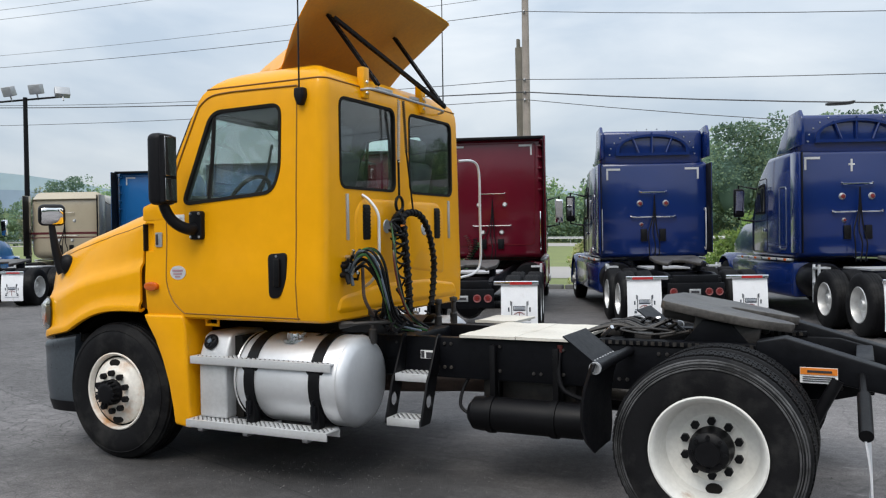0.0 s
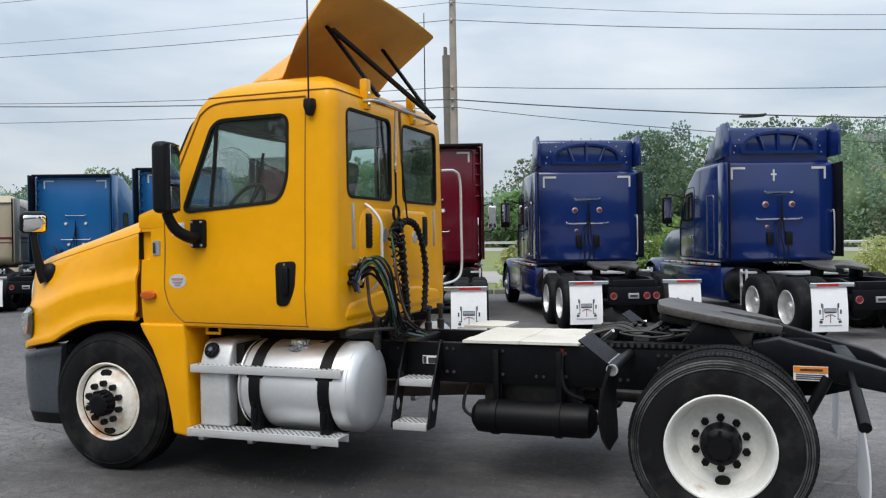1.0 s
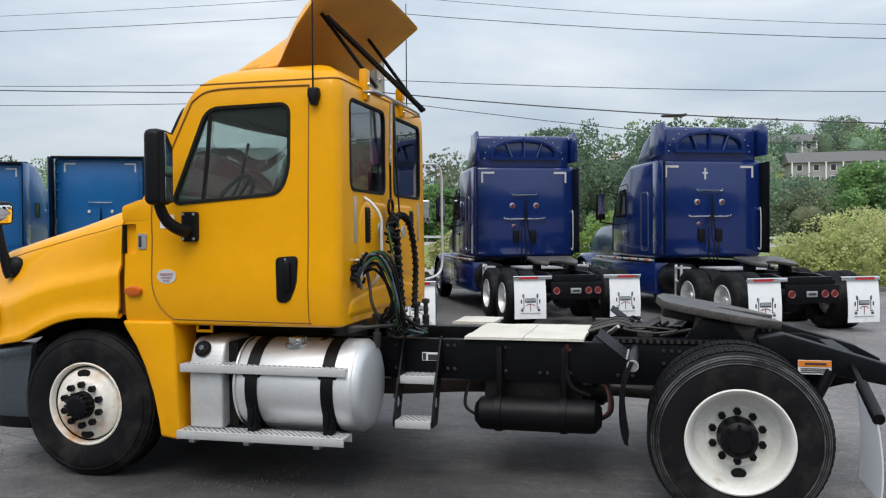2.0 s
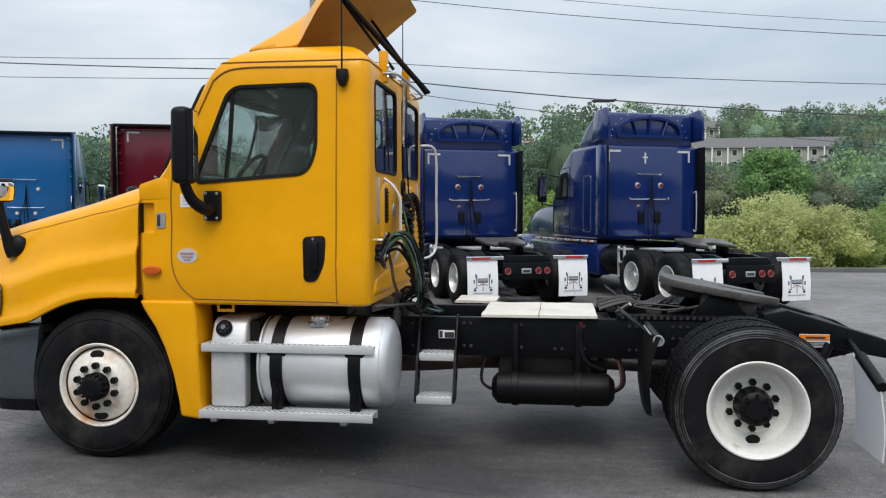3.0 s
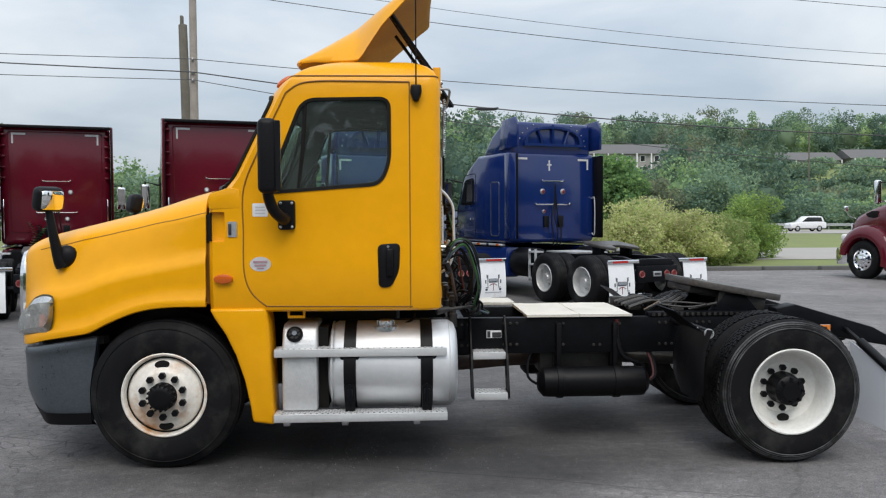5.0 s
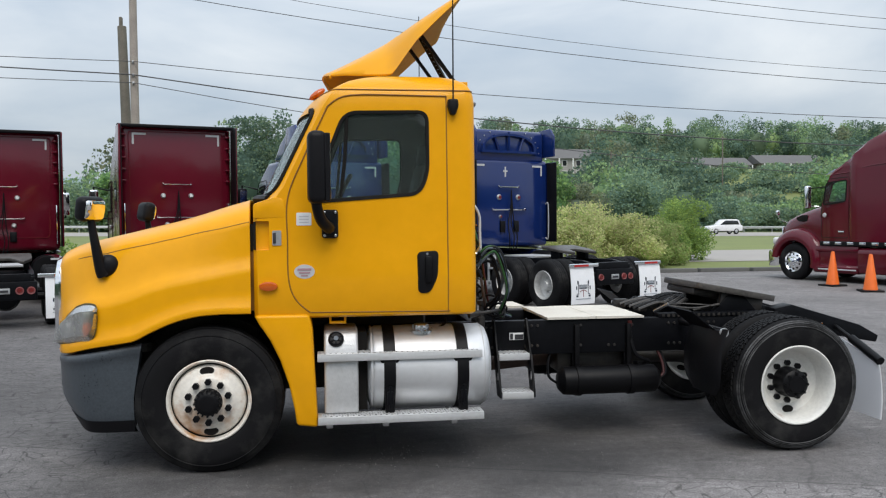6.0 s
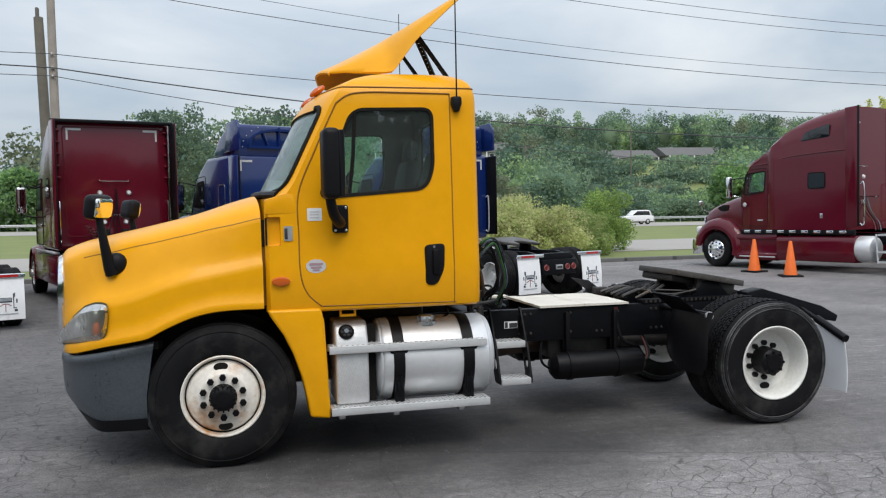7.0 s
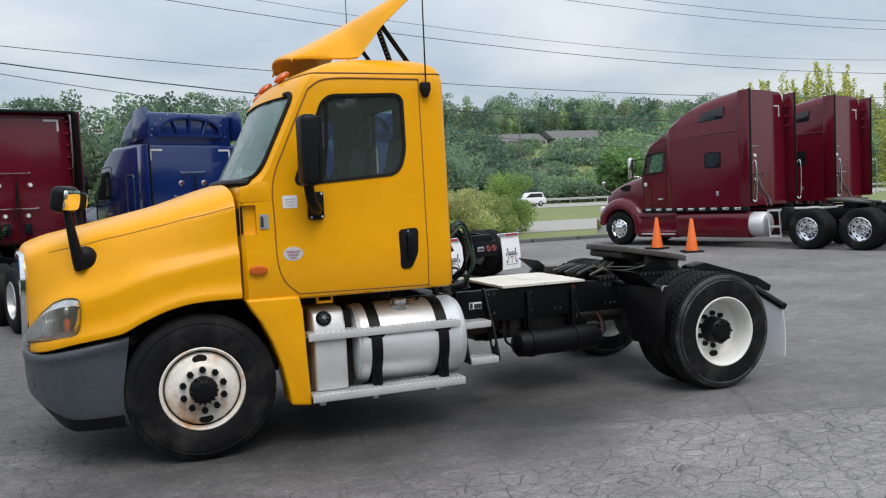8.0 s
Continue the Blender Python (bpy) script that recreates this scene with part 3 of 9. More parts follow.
def leaf_mesh(name, centres, sizes, mat, parent=None, flat=0.35, seed=1, up=0.0, cores=None):
    """Many small bent leaf sprays, two triangles each, about the given places, over lumpy dense hearts."""
    rng = np.random.default_rng(seed)
    n = len(centres)
    face = rng.normal(size=(n, 3)) + (0, 0, up)
    a = np.cross(face, rng.normal(size=(n, 3)))
    a /= np.linalg.norm(a, axis=1)[:, None]
    b = np.cross(face, a)
    b /= np.linalg.norm(b, axis=1)[:, None]
    c = np.cross(a, b)
    s = np.asarray(sizes)[:, None]
    w = rng.uniform(0.45, 0.8, (n, 1))
    v = np.stack([centres - a * s, centres + b * s * w + c * s * flat * rng.uniform(-1, 1, (n, 1)), centres + a * s, centres - b * s * w + c * s * flat * rng.uniform(-1, 1, (n, 1))], axis=1).reshape(-1, 3)
    mesh = bpy.data.meshes.new(name)
    loops, starts, totals = np.arange(4 * n), np.arange(0, 4 * n, 4), np.full(n, 4)
    if cores:
        c = np.array(cores)
        lump = ICO_V[None] * c[:, None, [3, 3, 4]] * rng.uniform(0.78, 1.05, (len(c), len(ICO_V), 1)) + c[:, None, :3]
        tri = (4 * n + np.arange(len(c))[:, None, None] * len(ICO_V) + ICO_F[None]).ravel()
        v = np.concatenate([v, lump.reshape(-1, 3)])
        starts = np.concatenate([starts, 4 * n + np.arange(0, len(tri), 3)])
        totals = np.concatenate([totals, np.full(len(tri) // 3, 3)])
        loops = np.concatenate([loops, tri])
    mesh.vertices.add(len(v))
    mesh.vertices.foreach_set("co", v.astype(np.float32).ravel())
    mesh.loops.add(len(loops))
    mesh.loops.foreach_set("vertex_index", loops.astype(np.int32))
    mesh.polygons.add(len(starts))
    mesh.polygons.foreach_set("loop_start", starts.astype(np.int32))
    mesh.polygons.foreach_set("loop_total", totals.astype(np.int32))
    mesh.update(calc_edges=True)
    mesh.materials.append(mat)
    ob = new(name, mesh)
    ob.parent = parent
    return ob


def crown_points(rng, base, height, width, clumps, leaves, low=0.25, cores=None):
    """Places of leaves in clumps over an uneven crown; cores takes the dense heart's centre and radii."""
    out = []
    per = max(leaves // clumps, 3)
    if cores is not None:
        cores.append((base[0], base[1], base[2] + height * 0.50, width * 0.27, height * 0.29))
    for i in range(clumps):
        u = rng.uniform(low, 1.0)
        spread = width * 0.5 * math.sqrt(max(1 - ((u - 0.5) / 0.58) ** 2, 0.05)) * rng.uniform(0.35, 0.95)
        w = rng.uniform(0, 2 * math.pi)
        c = np.array(base) + (spread * math.cos(w), spread * math.sin(w), height * u)
        d = rng.normal(size=(per, 3))
        d /= np.linalg.norm(d, axis=1)[:, None]
        size = width * rng.uniform(0.13, 0.24)
        out.append(c + d * size * rng.uniform(0.70, 1.05, (per, 1)) * (1, 1, 0.8))
    return np.concatenate(out)


# ---- ground, road, sky line ----
def smooth01(t):
    t = min(max(t, 0.0), 1.0)
    return t * t * (3 - 2 * t)


def ground_z(x, y):
    """Flat lot, a slightly raised highway, and a hill behind it that grows to the right."""
    road = smooth01((y - 48) / 25) * min(max(0.55 - 0.010 * x, 0.0), 1.4)
    hill = 21.0 * smooth01((y - 118) / 172) * smooth01((x + 60) / 95)
    return road + hill - 0.06 * (y > 21.4)


def terrain(name, xs, ys, lift, mat):
    bm = B()
    rows = [[bm.verts.new((x, y, (ground_z(x, y) if lift is not None else 0) + (lift or 0))) for x in xs] for y in ys]
    for a, b in zip(rows, rows[1:]):
        for i in range(len(xs) - 1):
            bm.faces.new((a[i], a[i + 1], b[i + 1], b[i]))
    ob = part(name, bm, mat, None, smooth=60)
    return tagged(ob, kind="structure")


xs_wide = [-4000, -1500, -600, -300] + list(range(-220, 321, 10)) + [420, 700, 1500, 4000]
ys_wide = [-3000, -800, -200, -60, -20, 0, 21, 21.5, 26, 30, 36, 44, 48, 54, 60, 66, 73, 80, 90, 100, 110, 118] + list(range(126, 330, 12)) + [420, 700, 1500, 4000]
tagged(terrain("ground", xs_wide, ys_wide, -0.05, GRASS), "mown green grass verge and rough ground", "ground")
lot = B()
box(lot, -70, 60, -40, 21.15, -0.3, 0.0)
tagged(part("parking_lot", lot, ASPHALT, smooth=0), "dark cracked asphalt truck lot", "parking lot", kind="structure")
xs_road = list(range(-260, 361, 20))
tagged(terrain("access_road", xs_road, [29.5, 33, 37, 42], -0.035, ROAD), "pale concrete access road", "road")
tagged(terrain("highway", xs_road, [73, 80, 88, 97], -0.03, ROAD), "pale concrete highway", "road")

# kerb stones along the verge
kerb = B()
box(kerb, -0.9, 0.9, -0.16, 0.16, -0.2, 0.13, 0.03)
first_kerb = tagged(part("kerb_stone", kerb, KERB), "dark weathered concrete wheel kerb", "kerb", "kerbs along the verge")
first_kerb.matrix_basis = pose(-21, 21.2, 0)
for i in range(1, 30):
    k = copy_thing(first_kerb, pose(-21 + 1.86 * i + 0.04 * (i % 3), 21.2 + 0.03 * math.sin(i * 2.1), 0, 0, 0, 0.6 * math.sin(i * 1.7)))

# worn paint marks
for i, (x, y, w, h, a) in enumerate([(11.9, 18.9, 1.5, 0.12, 4), (13.4, 18.3, 1.2, 0.12, -8), (14.6, 18.8, 1.0, 0.1, 5)]):
    bm = B()
    box(bm, -w / 2, w / 2, -h / 2, h / 2, 0.0, 0.004)
    ob = tagged(part("paint_mark", bm, LOT_PAINT), "worn pale paint mark on asphalt", "road marking", kind="structure")
    ob.matrix_basis = pose(x, y, 0, 0, 0, a)


# loose stone chips on the asphalt
def stone_chips():
    rng = np.random.default_rng(77)
    n = 5000
    c = np.stack([rng.uniform(-7.0, 9.5, n), rng.uniform(-4.0, 4.5, n), np.zeros(n)], 1)
    drift = rng.normal(size=(60, 2)) * (5.0, 2.2) + (1.0, 0.0)
    pick = rng.integers(0, 60, n // 2)
    c[: n // 2, :2] = drift[pick] + rng.normal(size=(n // 2, 2)) * (0.45, 0.18)
    s = rng.uniform(0.0025, 0.0075, n)[:, None, None]
    corners = np.array([(-1, -0.6, 0), (1, -0.7, 0), (0.2, 1, 0), (0.0, 0.1, 1.0)])[None] * s * rng.uniform(0.6, 1.3, (n, 4, 1))
    turn = rng.uniform(0, 6.28, n)
    x = corners[:, :, 0] * np.cos(turn)[:, None] - corners[:, :, 1] * np.sin(turn)[:, None]
    y = corners[:, :, 0] * np.sin(turn)[:, None] + corners[:, :, 1] * np.cos(turn)[:, None]
    v = (np.stack([x, y, corners[:, :, 2] + 0.0005], 2) + c[:, None, :]).reshape(-1, 3)
    mesh = bpy.data.meshes.new("loose_gravel")
    idx = np.arange(n)[:, None] * 4
    faces = np.concatenate([idx + (0, 1, 3), idx + (1, 2, 3), idx + (2, 0, 3)])
    mesh.from_pydata(v.tolist(), [], faces.tolist())
    mesh.materials.append(STONE_CHIP)
    return tagged(new("loose_gravel", mesh), "pale loose stone chips on asphalt", "gravel", kind="stuff")


stone_chips()


# guard rail
def guard_rail():
    g = thing("guard_rail", "galvanised steel guard rail along the highway", "guard rail")
    bm = B()
    prof = [(0, 0.45), (0.06, 0.50), (0.0, 0.58), (0.06, 0.66), (0, 0.74)]
    rows = []
    for x in range(-220, 321, 8):
        z = ground_z(x, 99)
        rows.append([bm.verts.new((x, 99 - d, z + h)) for d, h in prof])
    for a, b in zip(rows, rows[1:]):
        for i in range(4):
            bm.faces.new((a[i], a[i + 1], b[i + 1], b[i]))
    part("rail", bm, GALV, g)
    post = None
    for x in range(-220, 321, 4):
        m = pose(x, 99.1, ground_z(x, 99))
        if post is None:
            bm = B()
            box(bm, -0.06, 0.06, 0, 0.14, -0.1, 0.7)
            post = part("post", bm, GALV, g)
            post.matrix_basis = m
        else:
            again(post, m, g)


guard_rail()

# distant ridges, with the air's haze painted into their colours
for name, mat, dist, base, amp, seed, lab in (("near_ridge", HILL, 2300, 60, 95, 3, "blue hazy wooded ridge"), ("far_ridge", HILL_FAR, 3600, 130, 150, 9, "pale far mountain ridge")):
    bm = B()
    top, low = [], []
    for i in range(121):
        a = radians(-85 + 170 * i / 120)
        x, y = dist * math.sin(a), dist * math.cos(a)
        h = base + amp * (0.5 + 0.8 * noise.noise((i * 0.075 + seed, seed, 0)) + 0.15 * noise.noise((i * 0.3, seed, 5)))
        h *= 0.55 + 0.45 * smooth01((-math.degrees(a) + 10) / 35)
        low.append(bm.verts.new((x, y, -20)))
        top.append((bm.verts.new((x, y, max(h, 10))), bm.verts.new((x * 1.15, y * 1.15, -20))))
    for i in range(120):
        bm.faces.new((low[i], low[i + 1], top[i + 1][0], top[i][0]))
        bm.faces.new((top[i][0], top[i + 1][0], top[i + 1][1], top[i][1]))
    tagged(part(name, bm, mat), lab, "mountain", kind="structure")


# ---- woods ----
def woods():
    """Far trees as one mass of leaf clumps."""
    rng = np.random.default_rng(5)
    kinds = {k: ([], [], []) for k in ("far", "dark", "bright", "olive")}
    dark_pts, dark_sizes, dark_cores = kinds["dark"]

    def tree(x, y, h, w, leaves, size):
        z = ground_z(x, y)
        for lo, hi, yh, eave in ((0.455, 0.64, 246, 7.6), (0.145, 0.33, 226, 16.3)):
            if lo < x / (y + 6) < hi and y < yh:
                h = min(h, max(1.9 + (eave - 1.9) * (y + 6) / (yh + 6) - z - 0.18 * w + rng.uniform(-1.6, 0.5), 2.0))
        pick = rng.random()
        group = kinds["dark" if pick < 0.32 else "bright" if pick < 0.52 else "olive" if pick < 0.64 else "far"]
        p = crown_points(rng, (x, y, z), h, w, 32, leaves, 0.1, group[2])
        group[0].append(p), group[1].append(rng.uniform(0.55, 1.1, len(p)) * size)

    for row, y0 in enumerate((106, 113, 121)):
        for i in range(56):
            x = -132 + i * 6.4 + rng.uniform(-2.5, 2.5)
            low_part = smooth01((x + 48) / 12) * smooth01((-12 - x) / 12)
            h = rng.uniform(10.0, 14.5) * (0.82 + 0.09 * row) - 4.8 * low_part + 3.2 * smooth01((x + 16) / 8) * smooth01((30 - x) / 8) - 2.2 * smooth01((x - 26) / 10)
            tree(x, y0 + rng.uniform(-2, 3), h, rng.uniform(7.0, 10.5), 3900 if row == 0 else 1500, 0.24 if row == 0 else 0.33)
    for y0 in range(134, 330, 14):
        step = (9.0 + (y0 - 134) * 0.025) * (0.62 if y0 > 262 else 1.0)
        x = -40.0
        while x < min(300, 1.22 * y0 + 10):
            x += step * rng.uniform(0.7, 1.35)
            if (236 < y0 < 262 and 108 < x < 166) or (216 < y0 < 242 and 22 < x < 82) or (250 < y0 < 285 and 30 < x < 60):
                continue
            tall = rng.uniform(9.0, 15.0) * (0.62 if (196 < y0 < 250 and 95 < x < 170) or (180 < y0 < 228 and 24 < x < 84) else 1.0)
            tall += 4.0 * (y0 > 285)
            tree(x, y0 + rng.uniform(-5, 5), tall, rng.uniform(8, 12), 1650 if y0 > 262 else 1080, 0.41 if y0 > 262 else 0.43)
    for i in range(12):
        tree(-196 + 6.0 * i + rng.uniform(-2, 2), 104 + rng.uniform(-6, 8), rng.uniform(8.0, 10.5), rng.uniform(8, 11), 1900, 0.34)
    # an unseen tree row added behind the camera, for what the paint and chrome mirror
    for i in range(44):
        x = -130 + i * 6.0 + rng.uniform(-2, 2)
        p = crown_points(rng, (x, -46 + rng.uniform(-4, 4), 0), rng.uniform(12.0, 16.0), rng.uniform(8, 11), 26, 780, 0.03, dark_cores)
        dark_pts.append(p), dark_sizes.append(rng.uniform(0.3, 0.55, len(p)))
        p = crown_points(rng, (x + 3, -56 + rng.uniform(-3, 3), 0), rng.uniform(16.0, 20.0), rng.uniform(10, 13), 20, 260, 0.03, dark_cores)
        dark_pts.append(p), dark_sizes.append(rng.uniform(0.8, 1.3, len(p)))
    for key, mat, label in (("far", LEAF_FAR, "dense green deciduous woods behind the highway"), ("dark", LEAF_DARK, "dark green trees among the woods, and an unseen added row"), ("bright", LEAF_BRIGHT, "fresh yellow-green trees among the woods"), ("olive", LEAF_OLIVE, "dull olive-green trees among the woods")):
        p, s, cores = kinds[key]
        tagged(leaf_mesh(key + "_woods", np.concatenate(p), np.concatenate(s), mat, seed=2, up=0.5, cores=cores), label, "trees", kind="stuff")


woods()


def tree_thing(x, y, h, w, mat, leaves, size, label, seed, low=0.2, name="tree", clumps=16, group=""):
    rng = np.random.default_rng(seed)
    t = thing(name, label, "tree" if name == "tree" else "shrub", group, pose(x, y, ground_z(x, y)))
    bm = B()
    r = 0.022 * h
    trunk = spline([(0, 0, -0.1), (0.02 * h, 0.01 * h, 0.35 * h), (0.0, 0.03 * h, 0.85 * h)], 4)
    tube(bm, trunk, r, 7, r_end=r * 0.25)
    for i in range(7):
        a = rng.uniform(0, 6.28)
        z0 = h * rng.uniform(0.15, 0.6)
        d = w * rng.uniform(0.25, 0.42)
        tube(bm, spline([(0, 0, z0), (d * 0.5 * math.cos(a), d * 0.5 * math.sin(a), z0 + 0.14 * h), (d * math.cos(a), d * math.sin(a), z0 + 0.3 * h)], 3), r * 0.45, 5, r_end=r * 0.1)
    part("trunk", bm, BARK, t)
    p = crown_points(rng, (0, 0, 0), h, w, clumps, leaves, low)
    leaf_mesh("crown", p, rng.uniform(0.55, 1.15, len(p)) * size, mat, t, seed=seed, up=0.6)
    return t


# shrubs on the verge
for i, (x, y, h, w) in enumerate([(8.7, 24.3, 1.45, 2.6), (10.3, 24.0, 2.1, 3.0), (12.0, 24.6, 1.85, 2.6), (13.4, 26.0, 1.65, 2.6), (14.7, 27.5, 1.5, 2.4), (11.0, 26.6, 2.1, 3.2)]):
    tree_thing(x, y, h, w, LEAF_FADED if i in (3, 4) else LEAF_BLOSSOM, 12000, 0.052, "cream-flowering rounded shrub on the grass verge", 40 + i, 0.05, "flowering_shrub", 34, "shrubs on the verge")
for i, (x, y, h, w) in enumerate([(16.6, 30.2, 2.35, 2.2), (17.5, 31.2, 2.6, 2.6), (15.6, 29.0, 1.7, 2.2)]):
    tree_thing(x, y, h, w, LEAF_SHRUB, 7000, 0.06, "bright green bushy shrub beside the access road", 60 + i, 0.05, "green_shrub", 30, "green shrubs")
for i, (x, y, h, w) in enumerate([(-3.2, 23.6, 1.7, 1.5), (2.6, 24.2, 2.3, 2.4), (1.4, 23.8, 1.6, 1.8), (-8.9, 25.0, 1.6, 1.8)]):
    tree_thing(x, y, h, w, LEAF_SHRUB if i else LEAF_BLOSSOM, 2600, 0.085, "light green young shrub at the lot's edge", 80 + i, 0.05, "young_shrub", 24, "shrubs at the lot's edge")
for i, (x, y, h, w) in enumerate([(27.2, 26.0, 6.7, 1.7), (29.0, 26.5, 7.2, 1.6), (31.0, 26.0, 7.0, 1.7), (33.0, 26.2, 8.0, 1.8), (34.8, 26.5, 7.7, 1.7), (36.8, 26.0, 7.2, 1.8)]):
    rng = np.random.default_rng(300 + i)
    t = thing("tree", "tall slender tree with pale new leaves", "tree", "pale slender trees", pose(x, y, ground_z(x, y)))
    bm = B()
    rod(bm, (0, 0, -0.1), (0, 0, h * 0.8), 0.09, 7, r_end=0.02)
    cloud = []
    for k in range(11):
        ax, ay = rng.normal(0, w * 0.26, 2)
        top = h * rng.uniform(0.72, 1.0)
        rod(bm, (0, 0, h * 0.2), (ax, ay, top * 0.97), 0.03, 5, r_end=0.006)
        u = rng.uniform(0.25, 1.0, 520)
        wide = (0.32 * (1 - u) + 0.05)[:, None]
        cloud.append(np.stack([ax * u, ay * u, top * u], 1) + rng.normal(size=(520, 3)) * wide * (1, 1, 0.5))
    part("trunk", bm, BARK, t)
    cloud = np.concatenate(cloud)
    leaf_mesh("crown", cloud, rng.uniform(0.04, 0.085, len(cloud)), LEAF_LIGHT, t, seed=300 + i)


# brighter trees at the edge of the woods
for i, (x, y, h, w) in enumerate([(28.6, 103.5, 8.6, 8.6), (71.2, 103.0, 7.4, 7.5), (-24.0, 104.0, 6.5, 7.0)]):
    tree_thing(x, y, h, w, LEAF_TREE, 9000, 0.3, "bright green broad-leaved tree at the wood's edge", 120 + i, 0.1, "tree", 40, "trees at the wood's edge")


# ---- poles and wires ----
def utility_pole(x, y, h, label):
    p = thing("utility_pole", label, "utility pole", "utility poles", pose(x, y, 0))
    bm = B()
    tube(bm, [(0, 0, -0.2), (0, 0, h * 0.5), (0, 0, h)], 0.17, 12, r_end=0.11)
    part("post", bm, POLE_WOOD, p)
    for z in (6.61, 6.88, 7.33, 9.77, 10.4, 12.3, 12.75):
        bm = B()
        revolve(bm, [(0, 0.0), (0.03, 0), (0.05, 0.04), (0.03, 0.09), (0, 0.1)], (0, -0.16, z - 0.05), "z", 8)
        rod(bm, (0, -0.05, z), (0, -0.19, z), 0.015, 6)
        part("insulator", bm, GALV, p)
    return p


POLES = [(-52.0, 24.6), (-5.6, 24.1), (43.0, 24.9)]
for (x, y), lab in zip(POLES, ("weathered grey timber utility pole",) * 3):
    utility_pole(x, y, 13.1, lab)
old = thing("broken_pole", "old leaning broken timber pole beside the new one", "utility pole", "", pose(-6.0, 24.55, 0))
bm = B()
tube(bm, spline([(0.1, 0, -0.2), (0.02, 0.05, 4.0), (-0.14, 0.3, 8.7)], 5), 0.19, 10, r_end=0.15)
box(bm, -0.22, -0.12, 0.2, 0.4, 8.6, 9.03, 0.03)
part("post", bm, OLD_WOOD, old)


def wire(name, pts, sag, r, label):
    bm = B()
    path = []
    for (p, q), s in zip(zip(pts, pts[1:]), sag):
        p, q = Vector(p), Vector(q)
        for i in range(16):
            t = i / 16
            path.append(p.lerp(q, t) - Vector((0, 0, 4 * s * t * (1 - t))))
    path.append(Vector(pts[-1]))
    tube(bm, path, r, 5)
    return tagged(part(name, bm, WIRE), label, "power line", "overhead wires")


for z0, z1, z2, s0, s1, r in ((12.0, 9.77, 6.95, 0.42, 1.1, 0.013), (12.6, 10.4, 7.8, 0.42, 1.39, 0.009), (10.7, 7.33, 5.8, 0.63, 0.74, 0.013), (10.4, 6.88, 5.05, 0.38, 1.24, 0.022), (9.05, 6.61, 3.2, 0.35, 1.3, 0.013), (14.4, 12.3, 9.1, 0.42, 1.3, 0.011), (14.9, 12.75, 9.5, 0.42, 1.3, 0.011)):
    wire("overhead_wire", [(POLES[0][0], POLES[0][1] - 0.19, z0), (POLES[1][0], POLES[1][1] - 0.19, z1), (POLES[2][0], POLES[2][1] - 0.19, z2)], (s0, s1), r, "dark overhead wire sagging between timber poles")
bm = B()
tube(bm, spline([(4.25, 24.0, 5.615), (4.45, 23.98, 5.65), (4.9, 23.98, 5.64), (5.06, 23.99, 5.655), (4.95, 24.0, 5.60), (4.6, 24.0, 5.595)], 4, True), 0.032, 6, True)
tagged(part("wire_splice", bm, WIRE), "black splice coil hung on the thick wire", "cable splice")


def light_pole():
    p = thing("light_pole", "tall dark steel light pole with flood lamps", "street lamp", "", pose(-23.7, 17.5, 0))
    bm = B()
    tube(bm, [(0, 0, 0), (0, 0, 7.36)], 0.11, 10, r_end=0.08)
    part("post", bm, BLACK, p)
    bm = B()
    rod(bm, (-1.6, 0, 7.31), (1.55, 0.4, 7.31), 0.04, 8)
    part("arm", bm, BLACK, p)
    for x, y, rx, rz in ((-0.85, 0, 20, 0), (0.42, 0.2, 15, 10), (1.6, 0.4, -35, 60)):
        bm = B()
        box(bm, -0.27, 0.27, -0.12, 0.12, -0.02, 0.36, 0.03)
        rod(bm, (0, 0, -0.25), (0, 0, 0), 0.03, 6)
        f = part("flood_lamp", bm, GALV, p, "grey flood lamp")
        f.matrix_basis = pose(x, y, 7.5 if rx > 0 else 7.35, rx, 0, rz)


light_pole()


# ---- buildings on the hill ----
def long_house(x, y, z, length, depth, floors, turn, wall_mat, label, roof_mat=ROOF_GREY):
    hs = thing("house", label, "building", "buildings on the hill", pose(x, y, z, 0, 0, turn))
    wall_h = 3.0 * floors
    bm = B()
    box(bm, 0, length, 0, depth, -6, wall_h)
    part("wall", bm, wall_mat, hs, smooth=0)
    bm = B()
    prism(bm, [(-0.8, wall_h), (depth + 0.8, wall_h), (depth / 2, wall_h + depth * 0.28)], -0.8, length + 0.8, "x")
    part("roof", bm, roof_mat, hs, smooth=0)
    k = int(length / 4)
    win = None
    for f in range(floors):
        for i in range(k):
            m = pose((i + 0.5) * length / k, 0, f * 3.0 + 1.7)
            if win is None:
                bm = B()
                box(bm, -0.6, 0.6, -0.04, 0.1, -0.75, 0.75)
                win = part("window", bm, DARK_GLASS, hs, smooth=0)
                bm = B()
                frame_ring(bm, [(-0.72, -0.87), (0.72, -0.87), (0.72, 0.87), (-0.72, 0.87)], [(-0.6, -0.75), (0.6, -0.75), (0.6, 0.75), (-0.6, 0.75)], -0.07, 0.05)
                part("frame", bm, WHITE, win, smooth=0)
                win.matrix_basis = m
            else:
                again(win, m, hs)
    for i in range(k + 1):
        bm = B()
        box(bm, i * length / k - 0.15, i * length / k + 0.15, -1.7, -1.4, -2, wall_h)
        part("porch_post", bm, WHITE, hs, smooth=0)
    return hs


long_house(116, 246, 12.4, 19, 10, 2, 0, SIDING, "two-storey pale house with grey roof among trees")
long_house(138, 244, 12.9, 22, 11, 2, 0, SIDING, "long pale house with white porch posts")
long_house(38.5, 226, 13.0, 40, 11, 2, 0, SIDING, "pale apartment block with grey roof behind trees")
